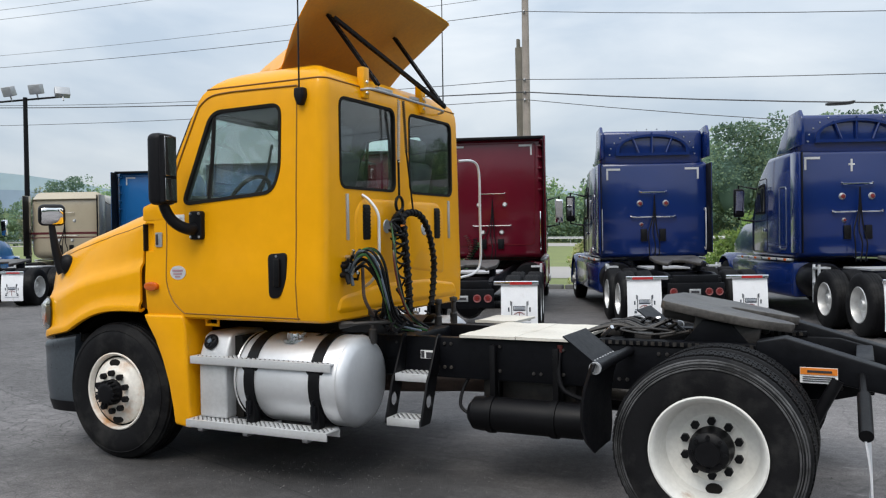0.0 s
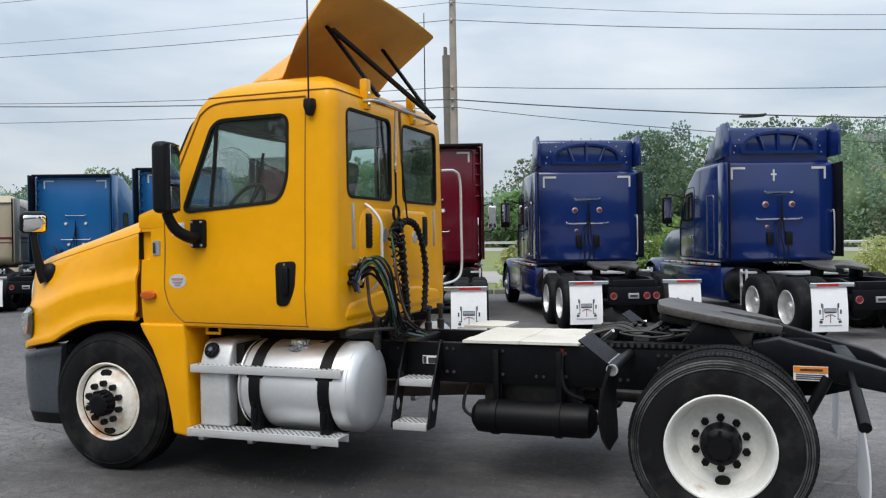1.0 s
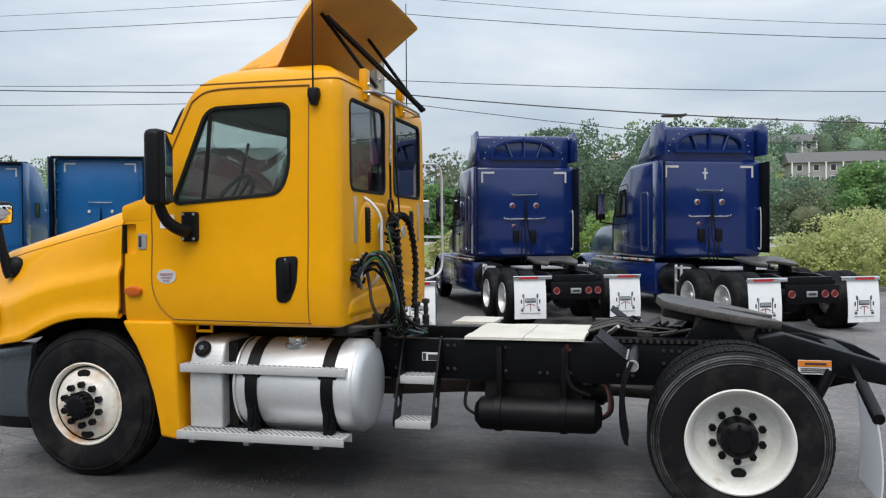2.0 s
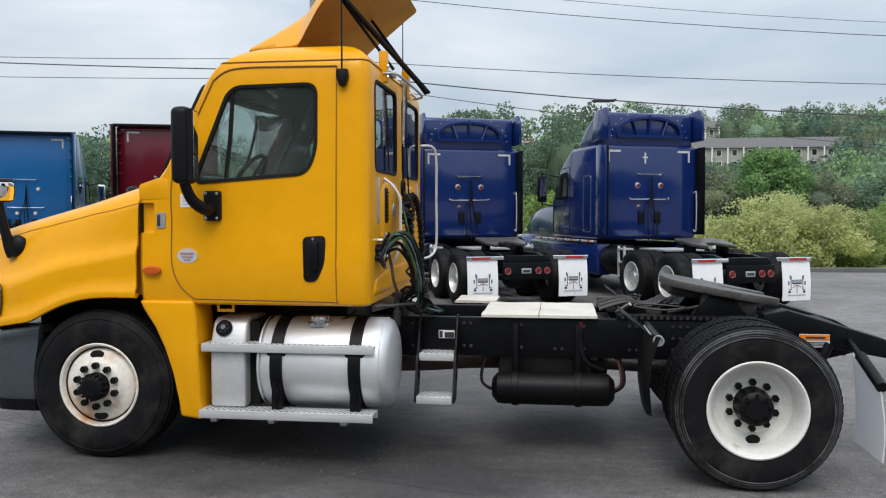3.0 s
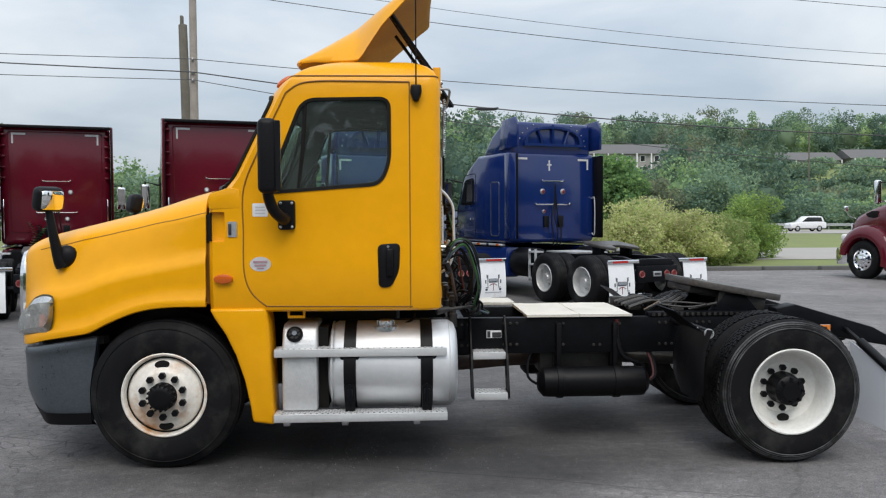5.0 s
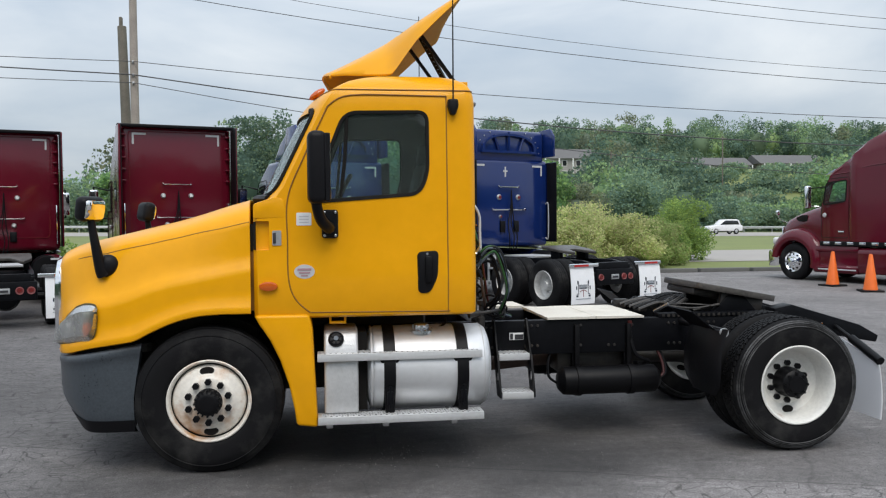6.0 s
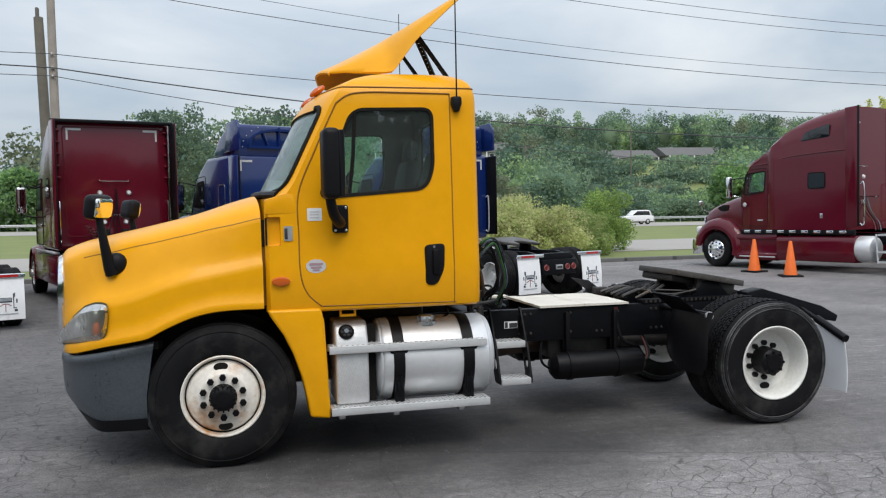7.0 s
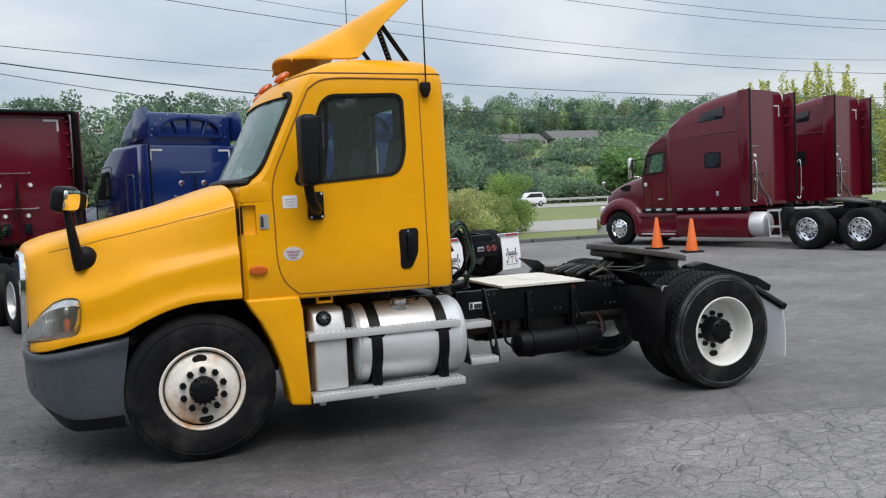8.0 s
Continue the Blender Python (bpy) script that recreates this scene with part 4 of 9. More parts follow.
long_house(35, 264, 25.0, 20, 10, 1, 0, SIDING, "long pale building with open porches above the trees")
long_house(14, 262, 24.0, 12, 10, 1, 0, BRICK_RED, "red brick building on the wooded hill")
SIGN_AT = (-2.4, 144.0, 2.5)
sign = thing("billboard", "white and red roadside sign on a slim dark post", "sign", "", pose(*SIGN_AT) @ Matrix.Scale(2.9, 4))
bm = B()
box(bm, -0.44, 0.44, -0.06, 0.06, 4.05, 4.53, 0.02)
part("panel", bm, WHITE, sign)
for a, b_, c, d in ((-0.32, 0.24, 4.33, 4.44), (-0.2, 0.32, 4.15, 4.24)):
    bm = B()
    box(bm, a, b_, -0.075, -0.057, c, d)
    part("lettering_bar", bm, RED_INK, sign, smooth=0)
bm = B()
rod(bm, (0, 0, (ground_z(*SIGN_AT[:2]) - SIGN_AT[2]) / 2.9 - 0.05), (0, 0, 4.1), 0.06, 8)
part("post", bm, OLD_WOOD, sign)
for x, y, h in ((52, 140, 13), (98, 190, 14), (20, 126, 10)):
    p = thing("far_pole", "thin dark far utility pole among trees", "utility pole", "far poles", pose(x, y, ground_z(x, y)))
    bm = B()
    rod(bm, (0, 0, 0), (0, 0, h), 0.16, 6)
    part("post", bm, OLD_WOOD, p)
    bm = B()
    box(bm, -0.9, 0.9, -0.06, 0.06, h - 0.6, h - 0.45)
    part("crossarm", bm, OLD_WOOD, p)


# ---- cars on the highway ----
def car(name, paint, label, m):
    c = thing(name, label, "car", "", m)
    side = [(-2.25, 0.35), (-2.25, 0.95), (-1.95, 1.08), (-0.35, 1.1), (2.15, 1.0), (2.3, 0.8), (2.3, 0.35)]
    bm = B()
    prism(bm, [(-2.28, 0.35), (-2.28, 1.0), (-1.3, 1.08), (1.0, 1.05), (2.1, 0.92), (2.28, 0.7), (2.28, 0.35)], -0.9, 0.9, "y", 0.09, 3)
    part("body", bm, paint, c)
    bm = B()
    prism(bm, [(-2.15, 1.02), (-1.85, 1.6), (-1.4, 1.68), (0.1, 1.66), (0.95, 1.05)], -0.78, 0.78, "y", 0.1, 3)
    part("roof", bm, paint, c)
    bm = B()
    prism(bm, [(-1.85, 1.08), (-1.66, 1.54), (0.1, 1.56), (0.78, 1.08)], -0.795, 0.795, "y", 0.03)
    part("window", bm, DARK_GLASS, c)
    for x in (-1.4, 1.4):
        for y in (-0.9, 0.68):
            bm = B()
            revolve(bm, [(0.2, 0), (0.32, 0), (0.34, 0.03), (0.34, 0.19), (0.32, 0.22), (0.2, 0.22)], (x, y, 0.34), "y", 20)
            w = part("wheel", bm, RUBBER, c)
            bm = B()
            revolve(bm, [(0, 0.01), (0.2, -0.003), (0.22, 0.02), (0.2, 0.2), (0, 0.2)], (x, y, 0.34), "y", 14)
            part("rim", bm, STEEL, w)
    for x, mat, nm in ((2.24, CLEAR_LENS, "headlight"), (-2.3, RED_LENS, "tail_light")):
        for y in (-0.72, 0.5):
            bm = B()
            box(bm, x, x + 0.06, y, y + 0.24, 0.75, 0.88, 0.02)
            part(nm, bm, mat, c)
    return c


car("white_car", CAR_WHITE, "white compact suv on the highway", pose(45.5, 84, ground_z(45, 84) - 0.03, 0, 0, 180) @ Matrix.Scale(0.86, 4, (1, 0, 0)))
car("grey_car", CAR_GREY, "dark grey suv on the highway", pose(-38.5, 92, ground_z(-38, 92) - 0.03))


# ---- traffic cones ----
def cone():
    c = thing("traffic_cone", "orange traffic cone on a black rubber base", "traffic cone", "cones beside the maroon truck")
    bm = B()
    revolve(bm, [(0.17, 0.05), (0.165, 0.07), (0.045, 0.9), (0.03, 0.93), (0, 0.93)], (0, 0, 0), "z", 24)
    part("cone", bm, CONE_ORANGE, c)
    bm = B()
    box(bm, -0.26, 0.26, -0.26, 0.26, 0.0, 0.05, 0.015)
    box(bm, -0.28, -0.1, -0.29, -0.2, 0.0, 0.03, 0.008)
    box(bm, 0.1, 0.28, 0.2, 0.29, 0.0, 0.03, 0.008)
    part("base", bm, RUBBER, c, "black square rubber base")
    return c


c1 = cone()
c1.matrix_basis = pose(14.25, 14.7, 0, 0, 0, 12)
copy_thing(c1, pose(14.1, 12.9, 0, 0, 0, -20))


# ---- the yellow day-cab tractor ----
YC = 1.22
truck = thing("yellow_truck", "yellow day-cab semi tractor with tilted roof deflector", "truck")


def flip(y):
    return 2 * YC - y


def cab_side(z):
    return lerp_table([(1.1, 0.125), (1.2, 0.10), (1.42, 0.085), (1.55, 0.095), (1.75, 0.105), (2.0, 0.11), (2.72, 0.14), (3.1, 0.16)], z)[0]


def cab_front(z):
    """x of the A-pillar edge and of the middle of the front."""
    return lerp_table([(1.1, 0.247, 0.247), (1.93, 0.247, 0.235), (2.0, 0.36, 0.20), (2.06, 0.42, 0.23), (2.7, 0.735, 0.56), (2.8, 0.80, 0.64), (2.9, 0.90, 0.76), (3.0, 1.1, 1.0)], z)


CAB_REAR = 1.91


def cab_ring(z, d=0.0):
    """Plan outline of the cab at height z, moved inwards by d."""
    xa, xm = cab_front(z)
    ys = cab_side(z) + d
    xr, r = CAB_REAR - d, max(0.085 - d, 0.03)
    half = []
    n = 12
    for i in range(n + 1):
        u = i / n
        half.append((xm + d + (xa + d * 0.6 - xm - d) * u ** 2.4, YC - (YC - ys - 0.04) * u))
    half.append((xa + d * 0.6 + 0.03, ys + 0.006))
    for i in range(1, 9):
        half.append((xa + d * 0.6 + 0.05 + (xr - r - xa - d * 0.6 - 0.05) * i / 8, ys))
    for i in range(1, 7):
        a = math.pi / 2 * i / 6
        half.append((xr - r + r * math.sin(a), ys + r - r * math.cos(a)))
    for i in range(1, 7):
        half.append((xr, ys + r + (YC - ys - r) * i / 6))
    full = half + [(x, flip(y)) for x, y in reversed(half[1:-1])]
    return [(x, y, z) for x, y in full]


def cab_shell():
    bm = B()
    zs = [1.13, 1.145, 1.2, 1.3, 1.42, 1.5, 1.6, 1.75, 1.9, 1.97, 2.03, 2.1, 2.2, 2.35, 2.5, 2.6, 2.68, 2.74]
    rings = [cab_ring(1.13, 0.02)] + [cab_ring(z) for z in zs[1:]]
    for z, d in ((2.79, 0.006), (2.83, 0.02), (2.87, 0.045), (2.905, 0.085), (2.935, 0.14), (2.96, 0.22), (2.985, 0.36), (3.005, 0.6)):
        rings.append(cab_ring(z, d))
    ring_loft(bm, rings, mat=0)
    inner = [cab_ring(z, 0.06) for z in (1.2, 1.5, 1.75, 1.97, 2.1, 2.35, 2.6, 2.74)] + [cab_ring(2.84, 0.1), cab_ring(2.9, 0.3)]
    made = ring_loft(bm, inner, mat=1)
    bmesh.ops.recalc_face_normals(bm, faces=bm.faces)
    inside = {v for ring in made for v in ring}
    bmesh.ops.reverse_faces(bm, faces=[f for f in bm.faces if all(v in inside for v in f.verts)])
    return part("cab_shell", bm, [YELLOW, INTERIOR], truck, "glossy yellow cab body")


DOOR_WIN = rounded([(0.655, 1.985), (1.475, 2.045), (1.54, 2.20), (1.54, 2.662), (0.92, 2.652)], [0.075, 0.12, 0.12, 0.08, 0.10], 8)
REAR_WIN = rounded([(0.325, 2.075), (1.10, 2.075), (1.10, 2.71), (0.325, 2.71)], 0.075, 6)
REAR_WIN_FAR = [(flip(y), z) for y, z in reversed(REAR_WIN)]
SHIELD = rounded([(0.185, 2.05), (flip(0.185), 2.05), (flip(0.22), 2.67), (0.22, 2.67)], [0.14, 0.14, 0.09, 0.09], 8)
shell = cab_shell()
cutters = []
for poly, a0, a1, ax in ((DOOR_WIN, -0.3, 2.8, "y"), (REAR_WIN, 1.7, 2.1, "x"), (REAR_WIN_FAR, 1.7, 2.1, "x"), (SHIELD, -0.4, 0.78, "x")):
    c = B()
    prism(c, poly, a0, a1, ax)
    cutters.append(c)
c = B()
box(c, 0.256, 0.362, 0.02, 0.148, 1.635, 1.85, 0.01)
cutters.append(c)
carve(shell, cutters, (1, 1, 1, 1, 0))

# glazing
for side in (0, 1):
    bm = B()
    rows = [(p[0], cab_side(p[1]) + 0.010, p[1]) for p in inset(DOOR_WIN, -0.008)]
    ring_loft(bm, [[(x, y if not side else flip(y), z) for x, y, z in rows], [(x, y + 0.005 if not side else flip(y + 0.005), z) for x, y, z in rows]])
    bmesh.ops.recalc_face_normals(bm, faces=bm.faces)
    g = part("door_window", bm, GLASS, truck, "tinted door window", smooth=0)
    g.visible_shadow = False
    bm = B()
    k = len(DOOR_WIN)
    loops = []
    for d, out in ((-0.013, 0.004), (-0.011, -0.007), (0.012, -0.004), (0.016, 0.014)):
        loops.append([bm.verts.new((p[0], cab_side(p[1]) + out if not side else flip(cab_side(p[1]) + out), p[1])) for p in inset(DOOR_WIN, d)])
    for a, b in zip(loops, loops[1:]):
        for i in range(k):
            bm.faces.new((a[i], a[(i + 1) % k], b[(i + 1) % k], b[i]))
    bmesh.ops.recalc_face_normals(bm, faces=bm.faces)
    part("window_seal", bm, SEAM, truck, "black rubber window seal")
    bm = B()
    y = cab_side(2.3) + 0.012
    tube(bm, [(0.885, y, 2.005), (0.92, y + 0.003, 2.3), (0.94, y + 0.016, 2.64)] if not side else [(0.885, flip(y), 2.005), (0.94, flip(y + 0.016), 2.64)], 0.016, 6)
    part("vent_bar", bm, SEAM, truck)
for poly in (REAR_WIN, REAR_WIN_FAR):
    bm = B()
    prism(bm, inset(poly, -0.006), 1.896, 1.901, "x")
    g = part("rear_window", bm, REAR_GLASS, truck, "dark tinted rear window", smooth=0)
    g.visible_shadow = False
    bm = B()
    frame_ring(bm, inset(poly, -0.010), inset(poly, 0.010), 1.89, 1.916, "x")
    part("rear_window_seal", bm, SEAM, truck)
bm = B()
rows = []
for j in range(9):
    z = 2.0 + 0.72 * j / 8
    xa, xm = cab_front(z)
    rows.append([bm.verts.new((xm + 0.02 + (xa + 0.02 - xm) * abs(u) ** 2.4, YC + u * (YC - 0.165), z)) for u in (i / 8 - 1 for i in range(17))])
for a, b in zip(rows, rows[1:]):
    for i in range(16):
        bm.faces.new((a[i], a[i + 1], b[i + 1], b[i]))
r = bmesh.ops.solidify(bm, geom=bm.faces[:], thickness=0.006)
g = part("windshield", bm, GLASS, truck, "curved laminated windshield")
g.visible_shadow = False
bm = B()
pts = []
for y, z in inset(SHIELD, -0.012):
    xa, xm = cab_front(z)
    pts.append((xm - 0.004 + (xa - xm) * abs((y - YC) / (YC - cab_side(z) - 0.04)) ** 2.4, y, z))
tube(bm, pts, 0.021, 6, True)
part("windshield_seal", bm, SEAM, truck, "black windshield seal")
bm = B()
pts = []
for i in range(25):
    u = i / 12 - 1
    xa, xm = cab_front(2.03)
    pts.append((xm - 0.012 + (xa - xm) * abs(u) ** 2.4 * 0.85, YC + u * 0.99, 2.028 - 0.012 * abs(u) ** 3))
tube(bm, pts, 0.030, 8)
part("wiper_cowl", bm, PLASTIC, truck, "black plastic cowl below the windshield")

# seams
def side_path(pts, out=0.0):
    return [(x, cab_side(z) + out, z) for x, z in pts]


bm = B()
tube(bm, side_path([(1.685, 1.15 + 1.63 * i / 20) for i in range(21)]), 0.0055, 5)
front_edge = spline([(0.80, 2.70, 0), (0.62, 2.32, 0), (0.50, 2.02, 0), (0.495, 1.7, 0), (0.50, 1.42, 0), (0.55, 1.27, 0), (0.655, 1.17, 0)], 6)
tube(bm, side_path([(p.x, p.y) for p in front_edge]), 0.0055, 5)
top_edge = spline([(0.80, 2.70, 0), (0.90, 2.765, 0), (1.05, 2.785, 0), (1.3, 2.785, 0), (1.685, 2.78, 0)], 6)
tube(bm, side_path([(p.x, p.y) for p in top_edge]), 0.006, 5)
part("door_seam", bm, GAP, truck, smooth=60)
bm = B()
roof_line = [p for p in cab_ring(2.825, 0.016)]
tube(bm, roof_line, 0.006, 5, True)
part("roof_seam", bm, GAP, truck, smooth=60)
bm = B()
tube(bm, side_path([(0.66, 1.172), (1.0, 1.168), (1.5, 1.162), (1.7, 1.16)], 0.002), 0.006, 5)
part("sill_seam", bm, GAP, truck)

# door furniture
bm = B()
prism(bm, rounded([(1.455, 1.30), (1.545, 1.30), (1.605, 1.42), (1.612, 1.62), (1.45, 1.61)], 0.04), cab_side(1.45) - 0.006, cab_side(1.45) + 0.04, "y", 0.006)
h = part("door_handle", bm, PLASTIC, truck, "black door handle in a recessed cup")
bm = B()
box(bm, 1.51, 1.565, cab_side(1.45) - 0.03, cab_side(1.45) - 0.004, 1.38, 1.58, 0.012)
part("grip", bm, BLACK, h)
bm = B()
revolve(bm, [(0, -0.004), (0.009, -0.003), (0.011, 0.004)], (1.525, cab_side(1.45) - 0.006, 1.595), "y", 12)
part("lock", bm, STEEL, h)
bm = B()
pts = [(0.615 + 0.075 * math.cos(a), 1.476 + 0.052 * math.sin(a)) for a in (2 * math.pi * i / 24 for i in range(24))]
prism(bm, pts, cab_side(1.476) - 0.006, cab_side(1.476) + 0.03, "y")
badge = part("oval_badge", bm, PALE, truck, "silver oval door emblem")
bm = B()
for x0, x1, z0, z1 in ((0.565, 0.665, 1.485, 1.50), (0.575, 0.655, 1.462, 1.474), (0.59, 0.64, 1.442, 1.452)):
    box(bm, x0, x1, cab_side(1.476) - 0.010, cab_side(1.476), z0, z1)
part("emblem_bars", bm, EMBLEM, badge, smooth=0)
bm = B()
prism(bm, [(0.353 + 0.068 * math.cos(a), 1.372 + 0.034 * math.sin(a)) for a in (2 * math.pi * i / 20 for i in range(20))], 0.062, 0.12, "y", 0.008)
part("side_marker", bm, AMBER, truck, "amber oval side marker lamp")
bm = B()
prism(bm, rounded([(0.56, 1.815), (0.67, 1.815), (0.67, 1.91), (0.56, 1.91)], 0.01), cab_side(1.86) - 0.004, cab_side(1.86) + 0.03, "y")
d = part("door_label", bm, WHITE, truck, "white printed door label")
bm = B()
for k in range(3):
    box(bm, 0.58, 0.65, cab_side(1.86) - 0.007, cab_side(1.86), 1.835 + 0.022 * k, 1.842 + 0.022 * k)
part("print_bars", bm, PALE, d, smooth=0)
# cowl latch recess and gap
bm = B()
prism(bm, rounded([(0.385, 1.67), (0.45, 1.67), (0.45, 1.78), (0.385, 1.78)], 0.01), 0.096, 0.13, "y")
latch = part("hood_latch", bm, GALV, truck, "grey hood latch")
bm = B()
box(bm, 0.39, 0.412, 0.09, 0.1, 1.685, 1.765, 0.004)
part("latch_slot", bm, INK, latch)
bm = B()
box(bm, 0.17, 0.2465, 0.165, flip(0.165), 1.19, 1.83)
part("cowl_gap", bm, GAP, truck, smooth=0)
# black box put in for the shade behind the hood edge
bm = B()
box(bm, 0.18, 0.248, 0.158, flip(0.158), 1.63, 1.83)
part("cowl_drain", bm, SEAM, truck, smooth=0)
# black strip on the recess's front wall, standing in for its shade
bm = B()
box(bm, 0.25, 0.264, 0.104, 0.147, 1.64, 1.845, 0.002)
part("recess_liner", bm, SEAM, truck, smooth=0)
bm = B()
prism(bm, rounded([(0.249, 1.87), (0.50, 1.87), (0.47, 2.01), (0.40, 2.025), (0.249, 1.975)], 0.02), 0.108, 0.17, "y", 0.006, 2)
part("cowl_corner", bm, YELLOW, truck)


# hood
def hood_rows():
    """Sections from the nose to the cowl: side x, middle x, fender y, lower edge z, crest z, crease y and z, crown z."""
    return [
        (-1.225, -1.315, 0.52, 0.865, 1.10, 0.58, 1.49, 1.595),
        (-1.18, -1.285, 0.42, 0.873, 1.14, 0.52, 1.53, 1.63),
        (-1.11, -1.22, 0.33, 0.885, 1.19, 0.47, 1.555, 1.66),
        (-1.03, -1.13, 0.26, 0.905, 1.225, 0.43, 1.58, 1.69),
        (-0.94, -1.02, 0.205, 0.928, 1.25, 0.39, 1.60, 1.715),
        (-0.82, -0.89, 0.16, 0.95, 1.265, 0.35, 1.62, 1.745),
        (-0.70, -0.75, 0.125, 0.97, 1.29, 0.315, 1.65, 1.775),
        (-0.60, -0.64, 0.108, 0.99, 1.325, 0.29, 1.67, 1.80),
        (-0.50, -0.53, 0.10, 1.04, 1.365, 0.265, 1.69, 1.825),
        (-0.39, -0.42, 0.095, 1.09, 1.395, 0.245, 1.715, 1.85),
        (-0.28, -0.31, 0.09, 1.13, 1.42, 0.225, 1.737, 1.878),
        (-0.14, -0.18, 0.088, 1.16, 1.445, 0.205, 1.770, 1.917),
        (0.02, -0.03, 0.088, 1.17, 1.475, 0.185, 1.800, 1.967),
        (0.14, 0.08, 0.088, 1.17, 1.50, 0.168, 1.828, 2.0),
        (0.225, 0.166, 0.088, 1.17, 1.515, 0.158, 1.847, 2.024),
    ]


def hood():
    bm = B()
    rings = []
    for xs, xm, yf, zb, zs, yk, zk, zt in hood_rows():
        w, hh = yk - yf, zk - zs
        half = [
            (yf + 0.05, zb + 0.015), (yf + 0.008, zb), (yf - 0.016, zb + 0.008), (yf - 0.02, zb + 0.03), (yf - 0.016, zb + 0.06), (yf + 0.002, zb + 0.085), (yf + 0.004, zb + 0.085 + (zs - zb - 0.085) * 0.4), (yf, zs - 0.045), (yf + 0.008, zs), (yf + 0.035 + w * 0.06, zs + 0.04),
            (yf + 0.02 + w * 0.36, zs + hh * 0.28), (yf + 0.012 + w * 0.52, zs + hh * 0.48), (yf + 0.006 + w * 0.70, zs + hh * 0.70), (yf + w * 0.87, zs + hh * 0.88), (yk - 0.008, zk - 0.016), (yk, zk), (yk + 0.012, zk + 0.022), (yk + 0.04, zk + (zt - zk) * 0.36), (yk + 0.11, zk + (zt - zk) * 0.6), (yk + 0.25, zk + (zt - zk) * 0.82), (yk + 0.45, zk + (zt - zk) * 0.95), (YC, zt)]
        pts = []
        for y, z in half:
            u = max(min((YC - y) / (YC - yf), 1.0), 0.0)
            pts.append((xm + (xs - xm) * u ** 1.6, y, z))
        rings.append(pts + [(x, flip(y), z) for x, y, z in reversed(pts[:-1])])
    columns = [spline([r[i] for r in rings], 3) for i in range(len(rings[0]))]
    rings = [[tuple(c[k]) for c in columns] for k in range(len(columns[0]))]
    ring_loft(bm, rings, close=False)
    bmesh.ops.recalc_face_normals(bm, faces=bm.faces)
    if sum(f.normal.z for f in bm.faces) < 0:
        bmesh.ops.reverse_faces(bm, faces=bm.faces)
    bmesh.ops.solidify(bm, geom=bm.faces[:], thickness=0.02)
    return part("hood", bm, YELLOW, truck, "sloping yellow hood with flared fenders", smooth=50)


hood()
CREASE = material("panel_gap", (0.30, 0.13, 0.01), 0.6)
for side in (0, 1):
    bm = B()
    path = []
    for xs, xm, yf, zb, zs, yk, zk, zt in hood_rows()[3:]:
        u = (YC - yk) / (YC - yf)
        y = yk - 0.001
        path.append((xm + (xs - xm) * u ** 1.6, y if not side else flip(y), zk - 0.002))
    tube(bm, spline(path, 3), 0.0035, 5)
    part("hood_crease", bm, CREASE, truck, smooth=60)
# dark inner wheel housings
for side in (0, 1):
    bm = B()
    rings = []
    for i in range(13):
        a = math.pi * (0.06 + 0.92 * i / 12)
        x, z = -0.1 + 0.66 * math.cos(a), 0.5 + 0.66 * math.sin(a)
        ys = (0.20, 0.75)
        rings.append([(x, y if not side else flip(y), z) for y in ys])
    ring_loft(bm, rings, close=False)
    bmesh.ops.solidify(bm, geom=bm.faces[:], thickness=0.015)
    part("wheel_housing", bm, SEAM, truck)
bm = B()
box(bm, -0.95, 0.24, 0.72, flip(0.72), 0.5, 1.5, 0.05)
part("engine_block", bm, GREASE, truck)

# skirt behind the front wheel
for side in (0, 1):
    poly = [(0.245, 1.158), (0.645, 1.158), (0.668, 1.05), (0.70, 0.315), (0.545, 0.335), (0.53, 0.45), (0.49, 0.64), (0.43, 0.82), (0.36, 0.97), (0.28, 1.09)]
    bm = B()
    prism(bm, poly, 0.088 if not side else flip(0.088), 0.40 if not side else flip(0.40), "y", 0.022, 3)
    part("fender_skirt", bm, YELLOW, truck)

# bumper
def bumper_path():
    half = [(-0.565, 0.16), (-0.70, 0.155), (-0.84, 0.165), (-0.96, 0.20), (-1.07, 0.275), (-1.16, 0.39), (-1.23, 0.55), (-1.285, 0.74), (-1.315, 0.98), (-1.325, YC)]
    half = [tuple(p)[:2] for p in spline([(x, y, 0) for x, y in half], 3)]
    return half + [(x, flip(y)) for x, y in reversed(half[:-1])]


bm = B()
rings = []
path = bumper_path()
n = len(path)
